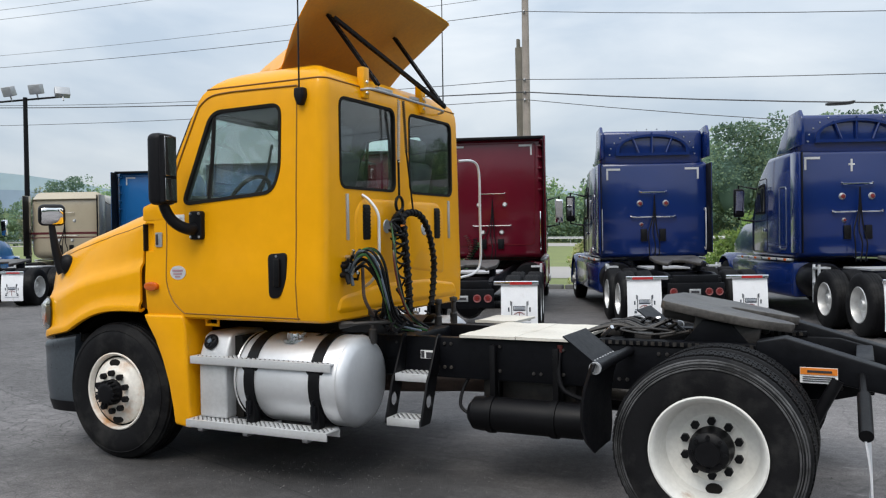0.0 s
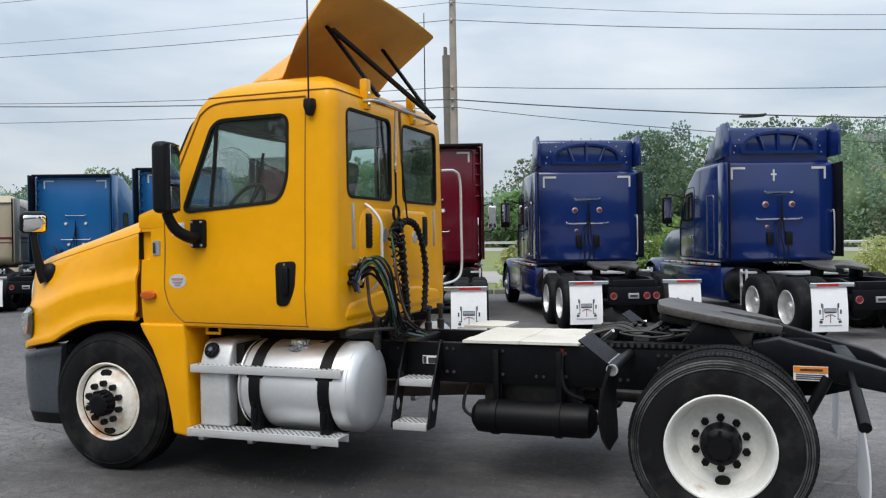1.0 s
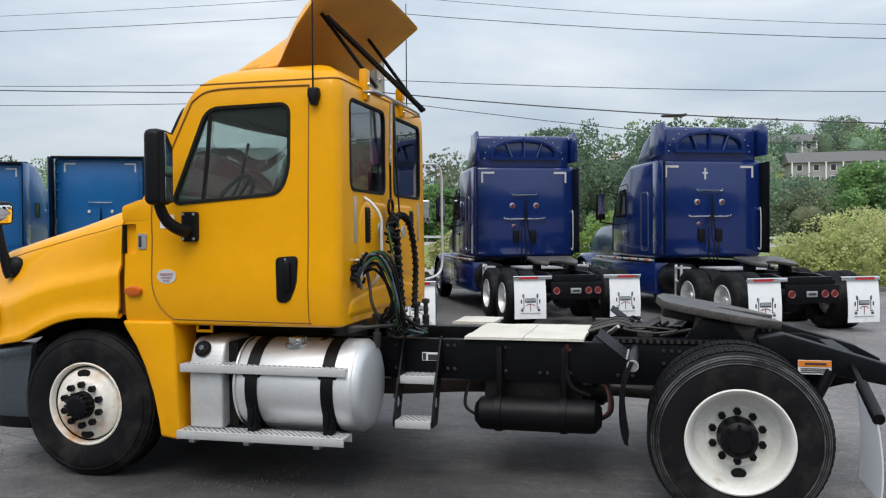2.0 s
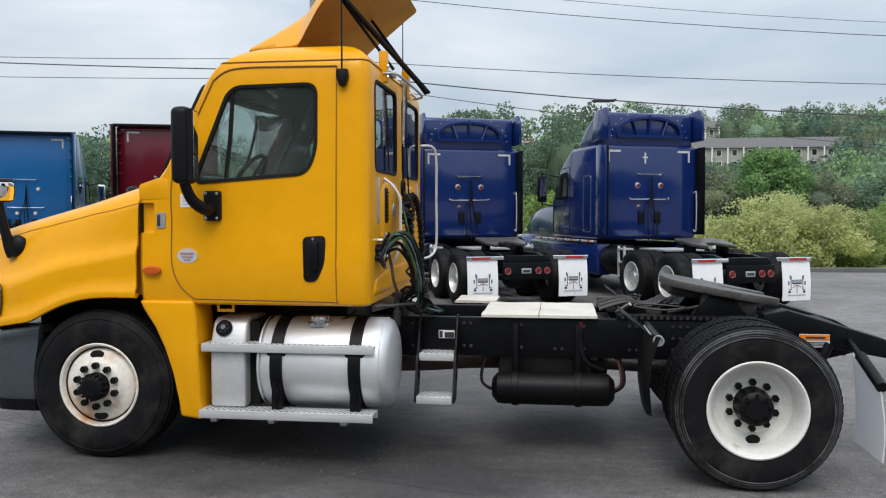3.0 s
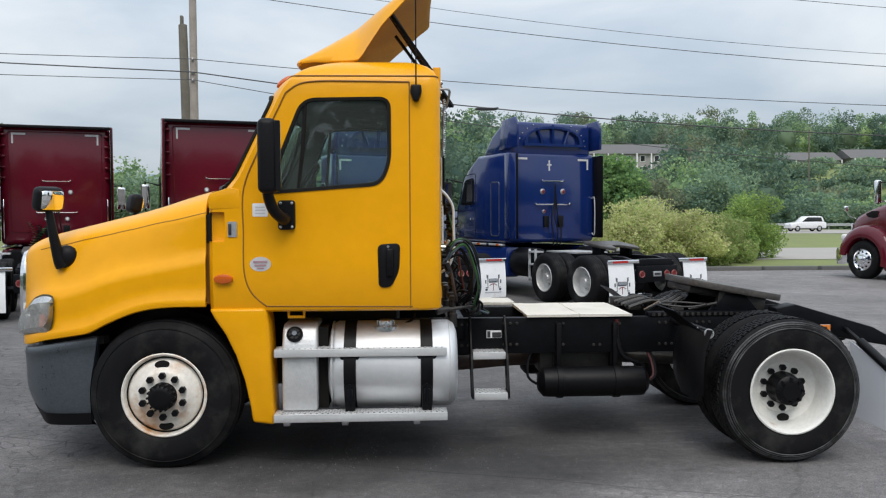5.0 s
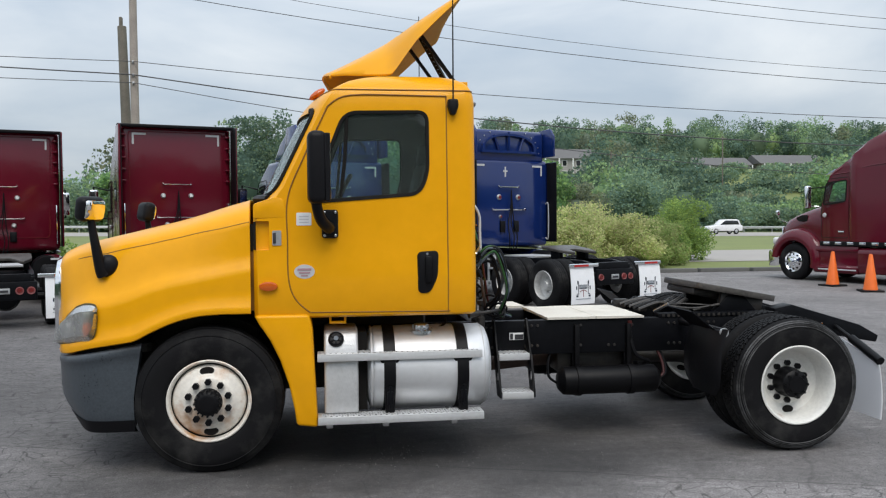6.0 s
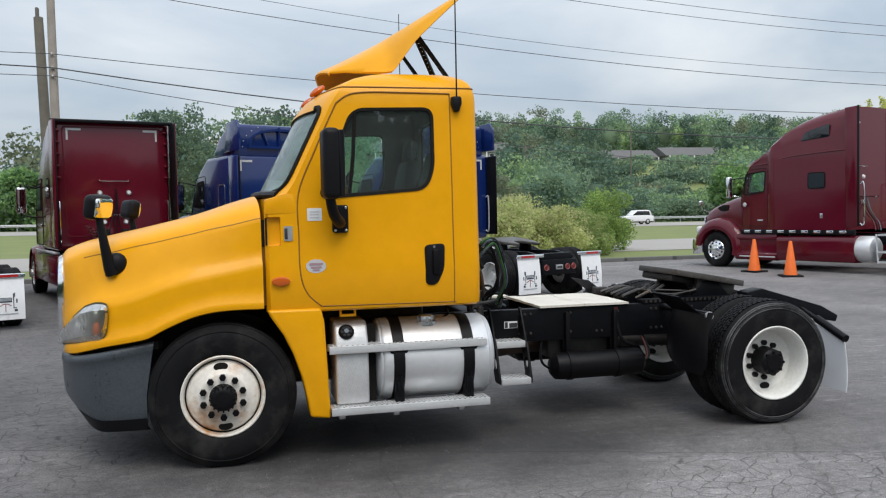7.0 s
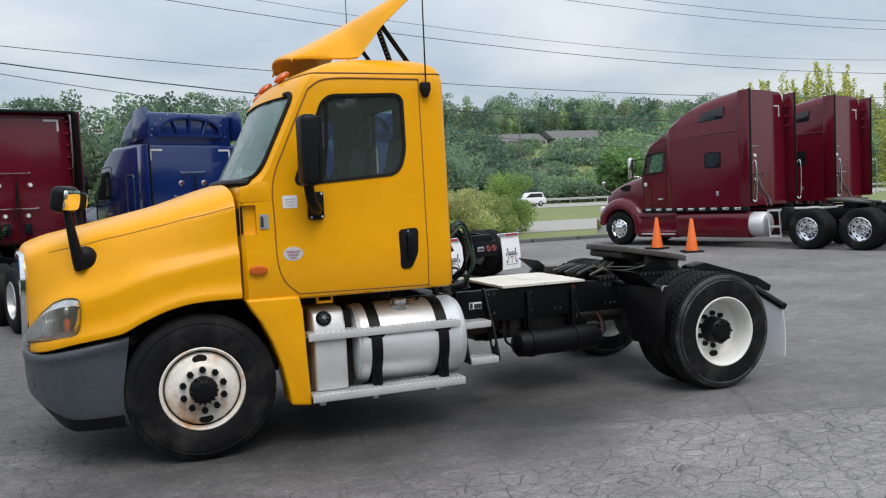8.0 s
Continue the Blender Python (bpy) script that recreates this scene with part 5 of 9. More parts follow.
for i, (x, y) in enumerate(path):
    a, b = Vector(path[max(i - 1, 0)]), Vector(path[min(i + 1, n - 1)])
    t = (b - a).normalized()
    nx, ny = -t.y, t.x
    if (x + 0.2) * nx + (y - YC) * ny < 0:
        nx, ny = -nx, -ny
    e = min(i, n - 1 - i)
    lead = smooth01(1 - e / 12.0)
    fr = min(max((abs(x) - 0.92) / 0.40, 0.0), 1.0)
    fr = fr * fr * (3 - 2 * fr)
    dz = -0.12 * min(max((abs(x) - 0.57) / 0.68, 0.0), 1.0)
    ring = []
    for d, d_front, z in ((-0.05, -0.05, 0.962), (-0.012, -0.012, 0.966), (0.0, 0.0, 0.955), (0.010, 0.012, 0.905), (0.004, 0.006, 0.895), (0.0, 0.004, 0.82), (0.002, 0.0, 0.68), (0.0, -0.01, 0.57), (-0.006, -0.03, 0.48), (-0.016, -0.07, 0.405), (-0.035, -0.12, 0.352), (-0.08, -0.19, 0.335), (-0.16, -0.22, 0.36), (-0.14, -0.16, 0.55), (-0.11, -0.11, 0.9)):
        off = d + (d_front - d) * fr
        low = min(max((0.95 - z) / 0.36, 0.0), 1.0)
        lift = dz * (1 - min((0.966 - z) / 0.5, 1.0)) + 0.075 * fr * min(max((0.55 - z) / 0.2, 0.0), 1.0)
        ring.append((x + nx * off - 0.06 * lead * low, y + ny * off, z + lift))
    rings.append(ring)
ring_loft(bm, rings)
bmesh.ops.recalc_face_normals(bm, faces=bm.faces)
bump = part("front_bumper", bm, GREY_PLASTIC, truck, "scuffed grey plastic front bumper", smooth=60)
bm = B()
ring_loft(bm, [[r[9], r[10], r[11], tuple(Vector(r[11]) + Vector((0.02, 0.0, -0.03))), tuple(Vector(r[10]) + Vector((0, 0, -0.035))), tuple(Vector(r[9]) + (Vector(r[9]) - Vector(r[12])).normalized() * 0.006)] for r in rings])
bmesh.ops.recalc_face_normals(bm, faces=bm.faces)
part("bumper_lip", bm, PLASTIC, bump, "black lower bumper lip")
bm = B()
box(bm, -1.22, -1.185, 0.50, 0.62, 0.60, 0.70, 0.02)
part("fog_lamp_recess", bm, SEAM, bump)
# filler under the hood edge, grille and surround
bm = B()
rings = []
for x, y in path:
    rings.append([(x * 0.95, y + (0.05 if y < YC else -0.05), z) for z in (0.90, 0.96)] + [(x * 0.9, y + (0.1 if y < YC else -0.1), z) for z in (0.96, 0.90)])
ring_loft(bm, rings)
bmesh.ops.recalc_face_normals(bm, faces=bm.faces)
part("bumper_gap", bm, SEAM, truck)
bm = B()
rings = []
for u in (i / 10 - 1 for i in range(21)):
    x = -1.29 + 0.09 * abs(u) ** 2
    y = YC + u * 0.60
    rings.append([(x + 0.0, y, 0.90), (x + 0.0, y, 1.3), (x + 0.01, y, 1.50), (x + 0.05, y, 1.56), (x + 0.1, y, 1.56), (x + 0.1, y, 0.90)])
ring_loft(bm, rings)
bmesh.ops.recalc_face_normals(bm, faces=bm.faces)
grille = part("grille", bm, SEAM, truck, "dark grille with chrome surround")
bm = B()
loop = [(-1.325 + 0.09 * abs(u) ** 2 + 0.03 * max(0, (z - 1.3) / 0.3) ** 2, YC + u * 0.66, z) for u, z in [(-0.94, 0.93), (-1.0, 1.15), (-1.0, 1.3), (-0.98, 1.43), (-0.9, 1.515)] + [(k / 6 - 0.83, 1.56 - 0.04 * (k / 6 - 0.83) ** 2) for k in range(0, 11)] + [(0.9, 1.515), (0.98, 1.43), (1.0, 1.3), (1.0, 1.15), (0.94, 0.93)]]
tube(bm, spline(loop, 2), 0.04, 8)
part("chrome_surround", bm, CHROME, grille)
for k in range(7):
    bm = B()
    z = 0.98 + 0.08 * k
    tube(bm, [(-1.30 + 0.09 * abs(u) ** 2, YC + u * 0.6, z) for u in (i / 5 - 1 for i in range(11))], 0.012, 6)
    part("grille_bar", bm, CHROME, grille)


# headlights
def headlight(side):
    curve = spline([(-0.862, 0.166, 0), (-0.95, 0.205, 0), (-1.035, 0.262, 0), (-1.115, 0.335, 0), (-1.185, 0.43, 0), (-1.235, 0.54, 0)], 5)
    n = len(curve) - 1
    low = [(0, 1.19), (0.03, 1.10), (0.10, 1.01), (0.16, 0.99), (0.4, 0.98), (1, 0.94)]
    high = [(0, 1.21), (0.03, 1.238), (0.10, 1.252), (0.22, 1.252), (0.40, 1.225), (0.65, 1.14), (0.85, 1.04), (1, 0.955)]

    def patch(off, grow):
        rows = []
        for i, p in enumerate(curve):
            u = i / n
            a, b = curve[max(i - 1, 0)], curve[min(i + 1, n)]
            t = (b - a).normalized()
            nx, ny = t.y, -t.x
            if ny > 0:
                nx, ny = -nx, -ny
            z0, z1 = lerp_table(low, u)[0] - grow, lerp_table(high, u)[0] + grow
            row = []
            for j in range(7):
                v = j / 6
                bulge = off * (1 if 0 < j < 6 else 0.2)
                row.append((p.x + nx * bulge, p.y + ny * bulge if not side else flip(p.y + ny * bulge), z0 + (z1 - z0) * v))
            rows.append(row)
        return rows

    bm = B()
    ring_loft(bm, patch(0.012, 0.014), close=False)
    bmesh.ops.solidify(bm, geom=bm.faces[:], thickness=0.004)
    body = part("headlight", bm, material("headlight_bowl", (0.13, 0.125, 0.09), 0.35, 0.3), truck, "clouded wrap-around headlight")
    bm = B()
    ring_loft(bm, patch(0.045, 0.0), close=False)
    bmesh.ops.solidify(bm, geom=bm.faces[:], thickness=0.003)
    lens = part("lens", bm, LAMP_GLASS, body)
    lens.visible_shadow = False
    for u, z, r, mat, nm in ((0.20, 1.17, 0.032, CHROME, "reflector"), (0.22, 1.07, 0.042, AMBER, "turn_lamp"), (0.55, 1.07, 0.05, STEEL, "reflector")):
        p = curve[int(u * n)]
        bm = B()
        bmesh.ops.create_uvsphere(bm, u_segments=14, v_segments=8, radius=r)
        for v in bm.verts:
            v.co = Vector((v.co.x * 0.5 + p.x - 0.012, (v.co.y * 0.5 + p.y - 0.016) if not side else flip(v.co.y * 0.5 + p.y - 0.016), v.co.z * (1.25 if mat is AMBER else 1.0) + z))
        part(nm, bm, mat, body)


headlight(0)
headlight(1)


# mirrors
def door_mirror(side):
    s = (lambda y: y) if not side else flip
    bm = B()
    prism(bm, rounded([(0.745, 1.72), (0.865, 1.72), (0.865, 1.93), (0.745, 1.93)], 0.025), s(cab_side(1.8) - 0.04), s(cab_side(1.8) + 0.02), "y", 0.01)
    base = part("mirror_base", bm, PLASTIC, truck, "black mirror mounting plate")
    bm = B()
    for x in (0.765, 0.845):
        for z in (1.74, 1.91):
            revolve(bm, [(0, -0.05), (0.01, -0.045), (0.012, -0.03)], (x, s(cab_side(1.8)) if not side else s(cab_side(1.8)) + 0.09, z), "y", 8)
    tagged(part("bolts", bm, STEEL, base), kind="stuff")
    bm = B()
    path = spline([(0.80, s(0.10), 1.80), (0.79, s(0.0), 1.80), (0.74, s(-0.09), 1.86), (0.71, s(-0.14), 1.97), (0.71, s(-0.15), 2.08)], 5)
    tube(bm, path, 0.045, 10, r_end=0.035)
    part("mirror_arm", bm, PLASTIC, truck, "curved black mirror arm")
    bm = B()
    m = pose(0.725, s(-0.155), 2.225, 0, 0, 4 if not side else -4)
    box(bm, -0.075, 0.055, -0.097, 0.097, -0.255, 0.255, 0.045, m, 4)
    head = part("mirror_head", bm, PLASTIC, truck, "tall black door mirror")
    bm = B()
    toe = m @ pose(0.068, 0, 0, 0, 0, 9 if not side else -9)
    box(bm, -0.04, 0.0, -0.084, 0.084, -0.238, 0.238, 0.006, toe, 1)
    part("mirror_bezel", bm, PLASTIC, head)
    bm = B()
    box(bm, -0.002, 0.003, -0.074, 0.074, -0.05, 0.225, 0.001, toe, 1)
    part("mirror_glass", bm, MIRROR, head)
    bm = B()
    box(bm, -0.002, 0.003, -0.074, 0.074, -0.225, -0.07, 0.001, toe, 1)
    part("wide_mirror_glass", bm, MIRROR, head)


door_mirror(0)
door_mirror(1)


def hood_mirror(side):
    s = (lambda y: y) if not side else flip
    bm = B()
    bmesh.ops.create_uvsphere(bm, u_segments=14, v_segments=8, radius=0.09)
    for v in bm.verts:
        v.co = Vector((v.co.x * 0.9 - 0.815, s(0.29 + v.co.y * 0.6), 1.53 + v.co.z * 0.95))
    foot = part("hood_mirror_foot", bm, PLASTIC, truck)
    bm = B()
    tube(bm, spline([(-0.845, s(0.28), 1.47), (-0.86, s(0.26), 1.52), (-0.885, s(0.235), 1.68), (-0.915, s(0.225), 1.89)], 5), 0.052, 12, r_end=0.024)
    part("hood_mirror_arm", bm, PLASTIC, truck)
    bm = B()
    m = pose(-0.905, s(0.225), 1.945, 0, 10, -34 if not side else 34)
    box(bm, -0.075, 0.04, -0.105, 0.105, -0.09, 0.09, 0.045, m, 4)
    head = part("hood_mirror_head", bm, PLASTIC, truck, "rounded black hood mirror")
    bm = B()
    bmesh.ops.create_uvsphere(bm, u_segments=16, v_segments=10, radius=1.0)
    for v in bm.verts:
        v.co = m @ Vector((0.030 + v.co.x * 0.02, max(min(v.co.y * 0.12, 0.083), -0.083), max(min(v.co.z * 0.10, 0.068), -0.068)))
    part("convex_glass", bm, MIRROR, head)


hood_mirror(0)
hood_mirror(1)

# clearance lamps on the roof front
for y in (0.70, 1.40, flip(0.40)):
    bm = B()
    bmesh.ops.create_uvsphere(bm, u_segments=12, v_segments=8, radius=1.0)
    x = cab_front(2.86)[1] - 0.01 + 0.11 * abs((y - YC) / 1.1) ** 2.4
    for v in bm.verts:
        v.co = Vector((x + v.co.x * 0.02 + v.co.z * 0.060, y + v.co.y * 0.042, 2.865 + v.co.z * 0.044 - v.co.x * 0.022))
    part("clearance_lamp", bm, AMBER, truck, "amber roof clearance lamp")

# antennas
for side in (0, 1):
    s = (lambda y: y) if not side else flip
    bm = B()
    prism(bm, rounded([(1.715, 2.635), (1.75, 2.635), (1.775, 2.70), (1.77, 2.755), (1.695, 2.755), (1.69, 2.70)], 0.014), s(0.085), s(0.15), "y", 0.015)
    foot = part("antenna_foot", bm, PLASTIC, truck, "black antenna mount")
    bm = B()
    rod(bm, (1.733, s(0.10), 2.74), (1.735, s(0.10), 3.9), 0.0065, 6, r_end=0.004)
    part("antenna_whip", bm, BLACK, foot)


# roof deflector
def deflector():
    """A raised panel with rounded side flanges, hinged at its front; yellow outside, a duller, darker yellow inside."""
    bm = B()
    n = 29
    y0, y1 = 0.27, flip(0.27)
    rings, count = [], 0
    for i in range(n):
        u = i / (n - 1)
        x = 0.78 + 1.11 * u
        z = 3.055 + 0.575 * u ** 1.1
        drop = lerp_table([(0, 0.02), (0.1, 0.07), (0.25, 0.17), (0.38, 0.255), (0.43, 0.28), (0.46, 0.268), (0.50, 0.235), (0.62, 0.145), (0.78, 0.085), (0.93, 0.035), (1.0, 0.02)], u)[0]
        narrow = 0.50 * (1 - u) ** 1.6
        bow = 0.06 * (1 - u) ** 1.5
        a0, a1 = y0 + narrow, y1 - narrow
        flare = 0.85 * drop

        def fold(k):
            half = [(drop * 0.08, 0.0, -drop), (drop * 0.06, 0.25 * flare, -drop * 0.72), (drop * 0.04, 0.5 * flare, -drop * 0.46), (drop * 0.02, 0.75 * flare, -drop * 0.22), (0.01, flare + 0.015, -0.008), (0.0, flare + 0.06, 0.008)]
            return [(x + bow + dx - k * 0.006, a0 + dy + k * 0.012, z + dz - k * 0.012) for dx, dy, dz in half], [(x + bow + dx - k * 0.006, a1 - dy - k * 0.012, z + dz - k * 0.012) for dx, dy, dz in reversed(half)]

        loops = []
        for k in (0, 1):
            first, last = fold(k)
            mid = []
            for j in range(1, 10):
                w = 2 * j / 10 - 1
                mid.append((x + bow * abs(w) ** 2, a0 + flare + 0.06 + (a1 - a0 - 2 * flare - 0.12) * j / 10, z + 0.008 + 0.035 * (1 - w * w) - k * 0.012))
            loops.append(first + mid + last)
        count = len(loops[0])
        rings.append(loops[0] + loops[1][::-1])
    # the nose turns down in a lip that nearly meets the roof
    nose = [[(x - 0.004 * k - (0.008 if j < count else -0.006), y, z - 0.008 * k) for j, (x, y, z) in enumerate(rings[0])] for k in (3, 2, 1)]
    made = ring_loft(bm, nose + rings)
    inner = {v for ring in made for v in ring[count:]}
    bmesh.ops.recalc_face_normals(bm, faces=bm.faces)
    for f in bm.faces:
        f.material_index = 1 if all(v in inner for v in f.verts) else 0
    return part("roof_deflector", bm, [YELLOW, DULL_YELLOW], truck, "tilted yellow roof wind deflector", smooth=60)


deflector()


def strut(p, q, w, holes=True):
    """Flat perforated bar between two points."""
    p, q = Vector(p), Vector(q)
    d = (q - p)
    length = d.length
    m = Matrix.Translation(p) @ d.to_track_quat("Z", "Y").to_matrix().to_4x4()
    bm = B()
    if not holes:
        box(bm, -w / 2, w / 2, -0.012, 0.012, 0, length, 0.004, m)
    else:
        k = max(int(length / 0.05), 2)
        for s in (-1, 1):
            box(bm, s * w * 0.36 - w * 0.14, s * w * 0.36 + w * 0.14, -0.012, 0.012, 0, length, 0.0, m)
        for i in range(k + 1):
            z = length * i / k
            box(bm, -w * 0.3, w * 0.3, -0.011, 0.011, max(z - 0.012, 0), min(z + 0.012, length), 0.0, m)
    return part("deflector_strut", bm, BLACK, truck, "black perforated deflector strut", smooth=0)


strut((1.53, 0.78, 3.43), (1.95, 0.80, 2.86), 0.05)
strut((1.58, 1.72, 3.44), (2.05, 1.72, 2.80), 0.05)
strut((1.55, 0.82, 3.42), (2.08, 1.66, 2.80), 0.045)
for y in (0.80, 1.70):
    bm = B()
    box(bm, 1.875, 1.935, y - 0.18, y - 0.10, 2.74, 2.97, 0.010)
    br = part("roof_bracket", bm, YELLOW, truck, "yellow roof bracket")
    bm = B()
    for z in (2.78, 2.86):
        revolve(bm, [(0, 0.012), (0.012, 0.01), (0.014, 0)], (1.934, y - 0.14, z), "x", 8)
    tagged(part("bolts", bm, STEEL, br), kind="stuff")

# strips on the roof's rear edge
for y0, y1 in ((0.86, 1.08), (1.40, 1.64)):
    bm = B()
    box(bm, 1.885, 1.918, y0, y1, 2.835, 2.862, 0.005)
    part("roof_strip", bm, GALV, truck, "dull metal strip on the roof edge")

# rear wall fittings
for side in (0, 1):
    s = (lambda y: y) if not side else flip
    bm = B()
    if not side:
        pts = spline([(1.91, 0.61, 2.03), (1.97, 0.625, 1.98), (2.025, 0.64, 1.885), (2.03, 0.64, 1.75), (2.03, 0.63, 1.55), (1.99, 0.62, 1.42), (1.91, 0.64, 1.36)], 5)
    else:
        pts = spline([(1.91, 2.28, 2.40), (2.0, 2.40, 2.40), (2.03, 2.46, 2.30), (2.03, 2.47, 1.9), (2.03, 2.47, 1.5), (2.0, 2.40, 1.38), (1.91, 2.28, 1.34)], 5)
    tube(bm, pts, 0.0115, 8)
    part("grab_handle", bm, ALU, truck, "bright tubular grab handle")
    bm = B()
    box(bm, 1.905, 1.925, s(0.40) - 0.012, s(0.40) + 0.012, 1.70, 2.03, 0.004)
    part("trim_strip", bm, GALV, truck)
    bm = B()
    y = 0.645 if not side else flip(0.645)
    prism(bm, rounded([(y - 0.05, 1.70), (y + 0.05, 1.70), (y + 0.05, 1.96), (y - 0.05, 1.96)], 0.02), 1.905, 1.93, "x", 0.006)
    v = part("cab_vent", bm, PLASTIC, truck, "black louvred cab vent")
    for k in range(8):
        bm = B()
        box(bm, 1.928, 1.938, y - 0.04, y + 0.04, 1.725 + 0.028 * k, 1.735 + 0.028 * k)
        part("louvre", bm, BLACK, v, smooth=0)
for poly in ([(0.50, 1.40), (1.12, 1.46), (1.14, 2.0), (0.60, 2.0), (0.50, 1.9)], [(0.24, 1.19), (2.20, 1.19), (2.14, 1.30), (1.6, 1.36), (0.84, 1.36), (0.30, 1.30)]):
    for mirrored in (0, 1):
        pts = poly if not mirrored else [(flip(y), z) for y, z in reversed(poly)]
        if mirrored and poly[1][0] > 2:
            continue
        o = rounded(pts, 0.07, 5)
        bm = B()
        ring_loft(bm, [[(x, y, z) for y, z in inset(o, d)] for x, d in ((1.905, -0.012), (1.9115, 0.0), (1.918, 0.012), (1.9215, 0.026))])
        bmesh.ops.recalc_face_normals(bm, faces=bm.faces)
        part("pressed_panel", bm, YELLOW, truck, smooth=60)
bm = B()
revolve(bm, [(0, 0.02), (0.05, 0.018), (0.06, 0.0)], (1.91, 0.94, 1.80), "x", 16)
part("round_cap", bm, GALV, truck)
bm = B()
revolve(bm, [(0, 0.02), (0.05, 0.018), (0.06, 0.0)], (1.91, 1.56, 1.78), "x", 16)
part("round_cap", bm, GALV, truck)
# pogo bar, springs and hoses
bm = B()
tube(bm, spline([(1.91, 0.62, 2.80), (2.0, 0.66, 2.80), (2.02, 1.1, 2.79), (2.02, 1.7, 2.78), (1.95, 1.86, 2.78), (1.91, 1.88, 2.78)], 5), 0.010, 8)
part("hose_bar", bm, GALV, truck, "steel hose hanger bar")


def coil(p, q, r, turns, wire_r, seg=10):
    p, q = Vector(p), Vector(q)
    d = q - p
    m = d.to_track_quat("Z", "Y").to_matrix()
    n = turns * seg
    bm = B()
    tube(bm, [p + m @ Vector((r * math.cos(2 * math.pi * i / seg), r * math.sin(2 * math.pi * i / seg), d.length * i / n)) for i in range(n + 1)], wire_r, 5)
    return bm


part("hanger_spring", coil((1.985, 1.05, 2.78), (1.975, 1.045, 2.30), 0.0105, 26, 0.0045), STEEL, truck)
part("hanger_spring", coil((1.985, 1.12, 2.78), (1.975, 1.18, 2.38), 0.0105, 24, 0.0045), GREASE, truck)
for p, q, r in (((1.975, 1.045, 2.32), (1.975, 1.05, 2.04), 0.009), ((1.975, 1.175, 2.40), (1.98, 1.27, 1.90), 0.007)):
    bm = B()
    rod(bm, p, q, r, 6)
    part("hanger_rod", bm, BLACK, truck)
for x, y, z, ry, rz in ((1.975, 1.05, 1.97, 0.055, 0.06), (1.985, 1.07, 1.88, 0.04, 0.05)):
    bm = B()
    tube(bm, [(x, y + ry * math.cos(a), z + rz * math.sin(a)) for a in (2 * math.pi * i / 16 for i in range(16))], 0.012, 6, True)
    part("hanger_ring", bm, BLACK, truck)


def loose_coil(pts, r, turns, wire_r, seed, seg=16):
    """Slack coil that wanders along a path, its turns uneven."""
    wob = random.Random(seed)
    path = spline(pts, 12)
    n = turns * seg
    out, ph = [], 0.0
    for i in range(n + 1):
        u = i / n * (len(path) - 1)
        k = min(int(u), len(path) - 2)
        c = path[k].lerp(path[k + 1], u - k)
        ph += 2 * math.pi / seg * (1 + 0.25 * math.sin(i * 0.05 + seed))
        rr = r * (1 + 0.3 * math.sin(i * 0.043 + seed * 2) + 0.06 * (wob.random() - 0.5))
        out.append(c + Vector((rr * math.cos(ph), rr * math.sin(ph), 0.25 * rr * math.sin(ph * 2))))
    bm = B()
    tube(bm, out, wire_r, 6)
    return bm


def wrapped_line(name, pts, r, label, wrap_mat):
    """A line in a spiral guard: a core tube with a helical band round it."""
    path = spline(pts, 10)
    bm = B()
    tube(bm, path, r, 8)
    core = part(name, bm, BLACK, truck, label)
    helix, side_v, ph = [], None, 0.0
    for i in range(len(path) - 1):
        d = (path[i + 1] - path[i]).normalized()
        side_v = d.orthogonal().normalized() if side_v is None else (side_v - side_v.dot(d) * d).normalized()
        up_v = d.cross(side_v)
        for j in range(4):
            p = path[i].lerp(path[i + 1], j / 4)
            helix.append(p + r * (math.cos(ph) * side_v + math.sin(ph) * up_v))
            ph += 2 * math.pi * (path[i + 1] - path[i]).length / 4 / 0.052
    bm = B()
    tube(bm, helix, r * 0.42, 5)
    part("spiral_guard", bm, wrap_mat, core)
    return core


wrapped_line("wrapped_cable", [(2.02, 0.93, 1.89), (2.03, 1.0, 1.80), (2.035, 1.03, 1.59), (2.05, 1.04, 1.34), (2.08, 1.0, 1.14)], 0.026, "spiral-wrapped black electrical cable", PLASTIC)
wrapped_line("wrapped_hose", [(2.02, 0.98, 1.83), (2.02, 1.09, 1.90), (2.03, 1.27, 1.89), (2.04, 1.40, 1.77), (2.05, 1.47, 1.55), (2.05, 1.47, 1.38), (2.06, 1.40, 1.16)], 0.022, "spiral-wrapped black air hose", PLASTIC)
part("coiled_cable", loose_coil([(2.03, 0.90, 1.78), (2.04, 0.91, 1.6), (2.05, 0.91, 1.42), (2.08, 0.93, 1.15)], 0.046, 7, 0.009, 1), BLACK, truck, "black coiled electrical cable")
for k, (y, z, r) in enumerate(((0.94, 1.84, 0.05), (0.97, 1.80, 0.055), (0.91, 1.79, 0.05))):
    bm = B()
    tube(bm, [(2.02 + 0.02 * math.cos(3 * a + k), y + r * math.cos(a), z + 1.25 * r * math.sin(a)) for a in (2 * math.pi * i / 18 for i in range(18))], 0.014, 6, True)
    part("cable_knot", bm, BLACK, truck)
bm = B()
box(bm, 2.05, 2.056, 0.93, 0.985, 1.795, 1.81)
part("cable_tag", bm, ORANGE_INK, truck, "small yellow cable tag", smooth=0)
rngh = random.Random(4)
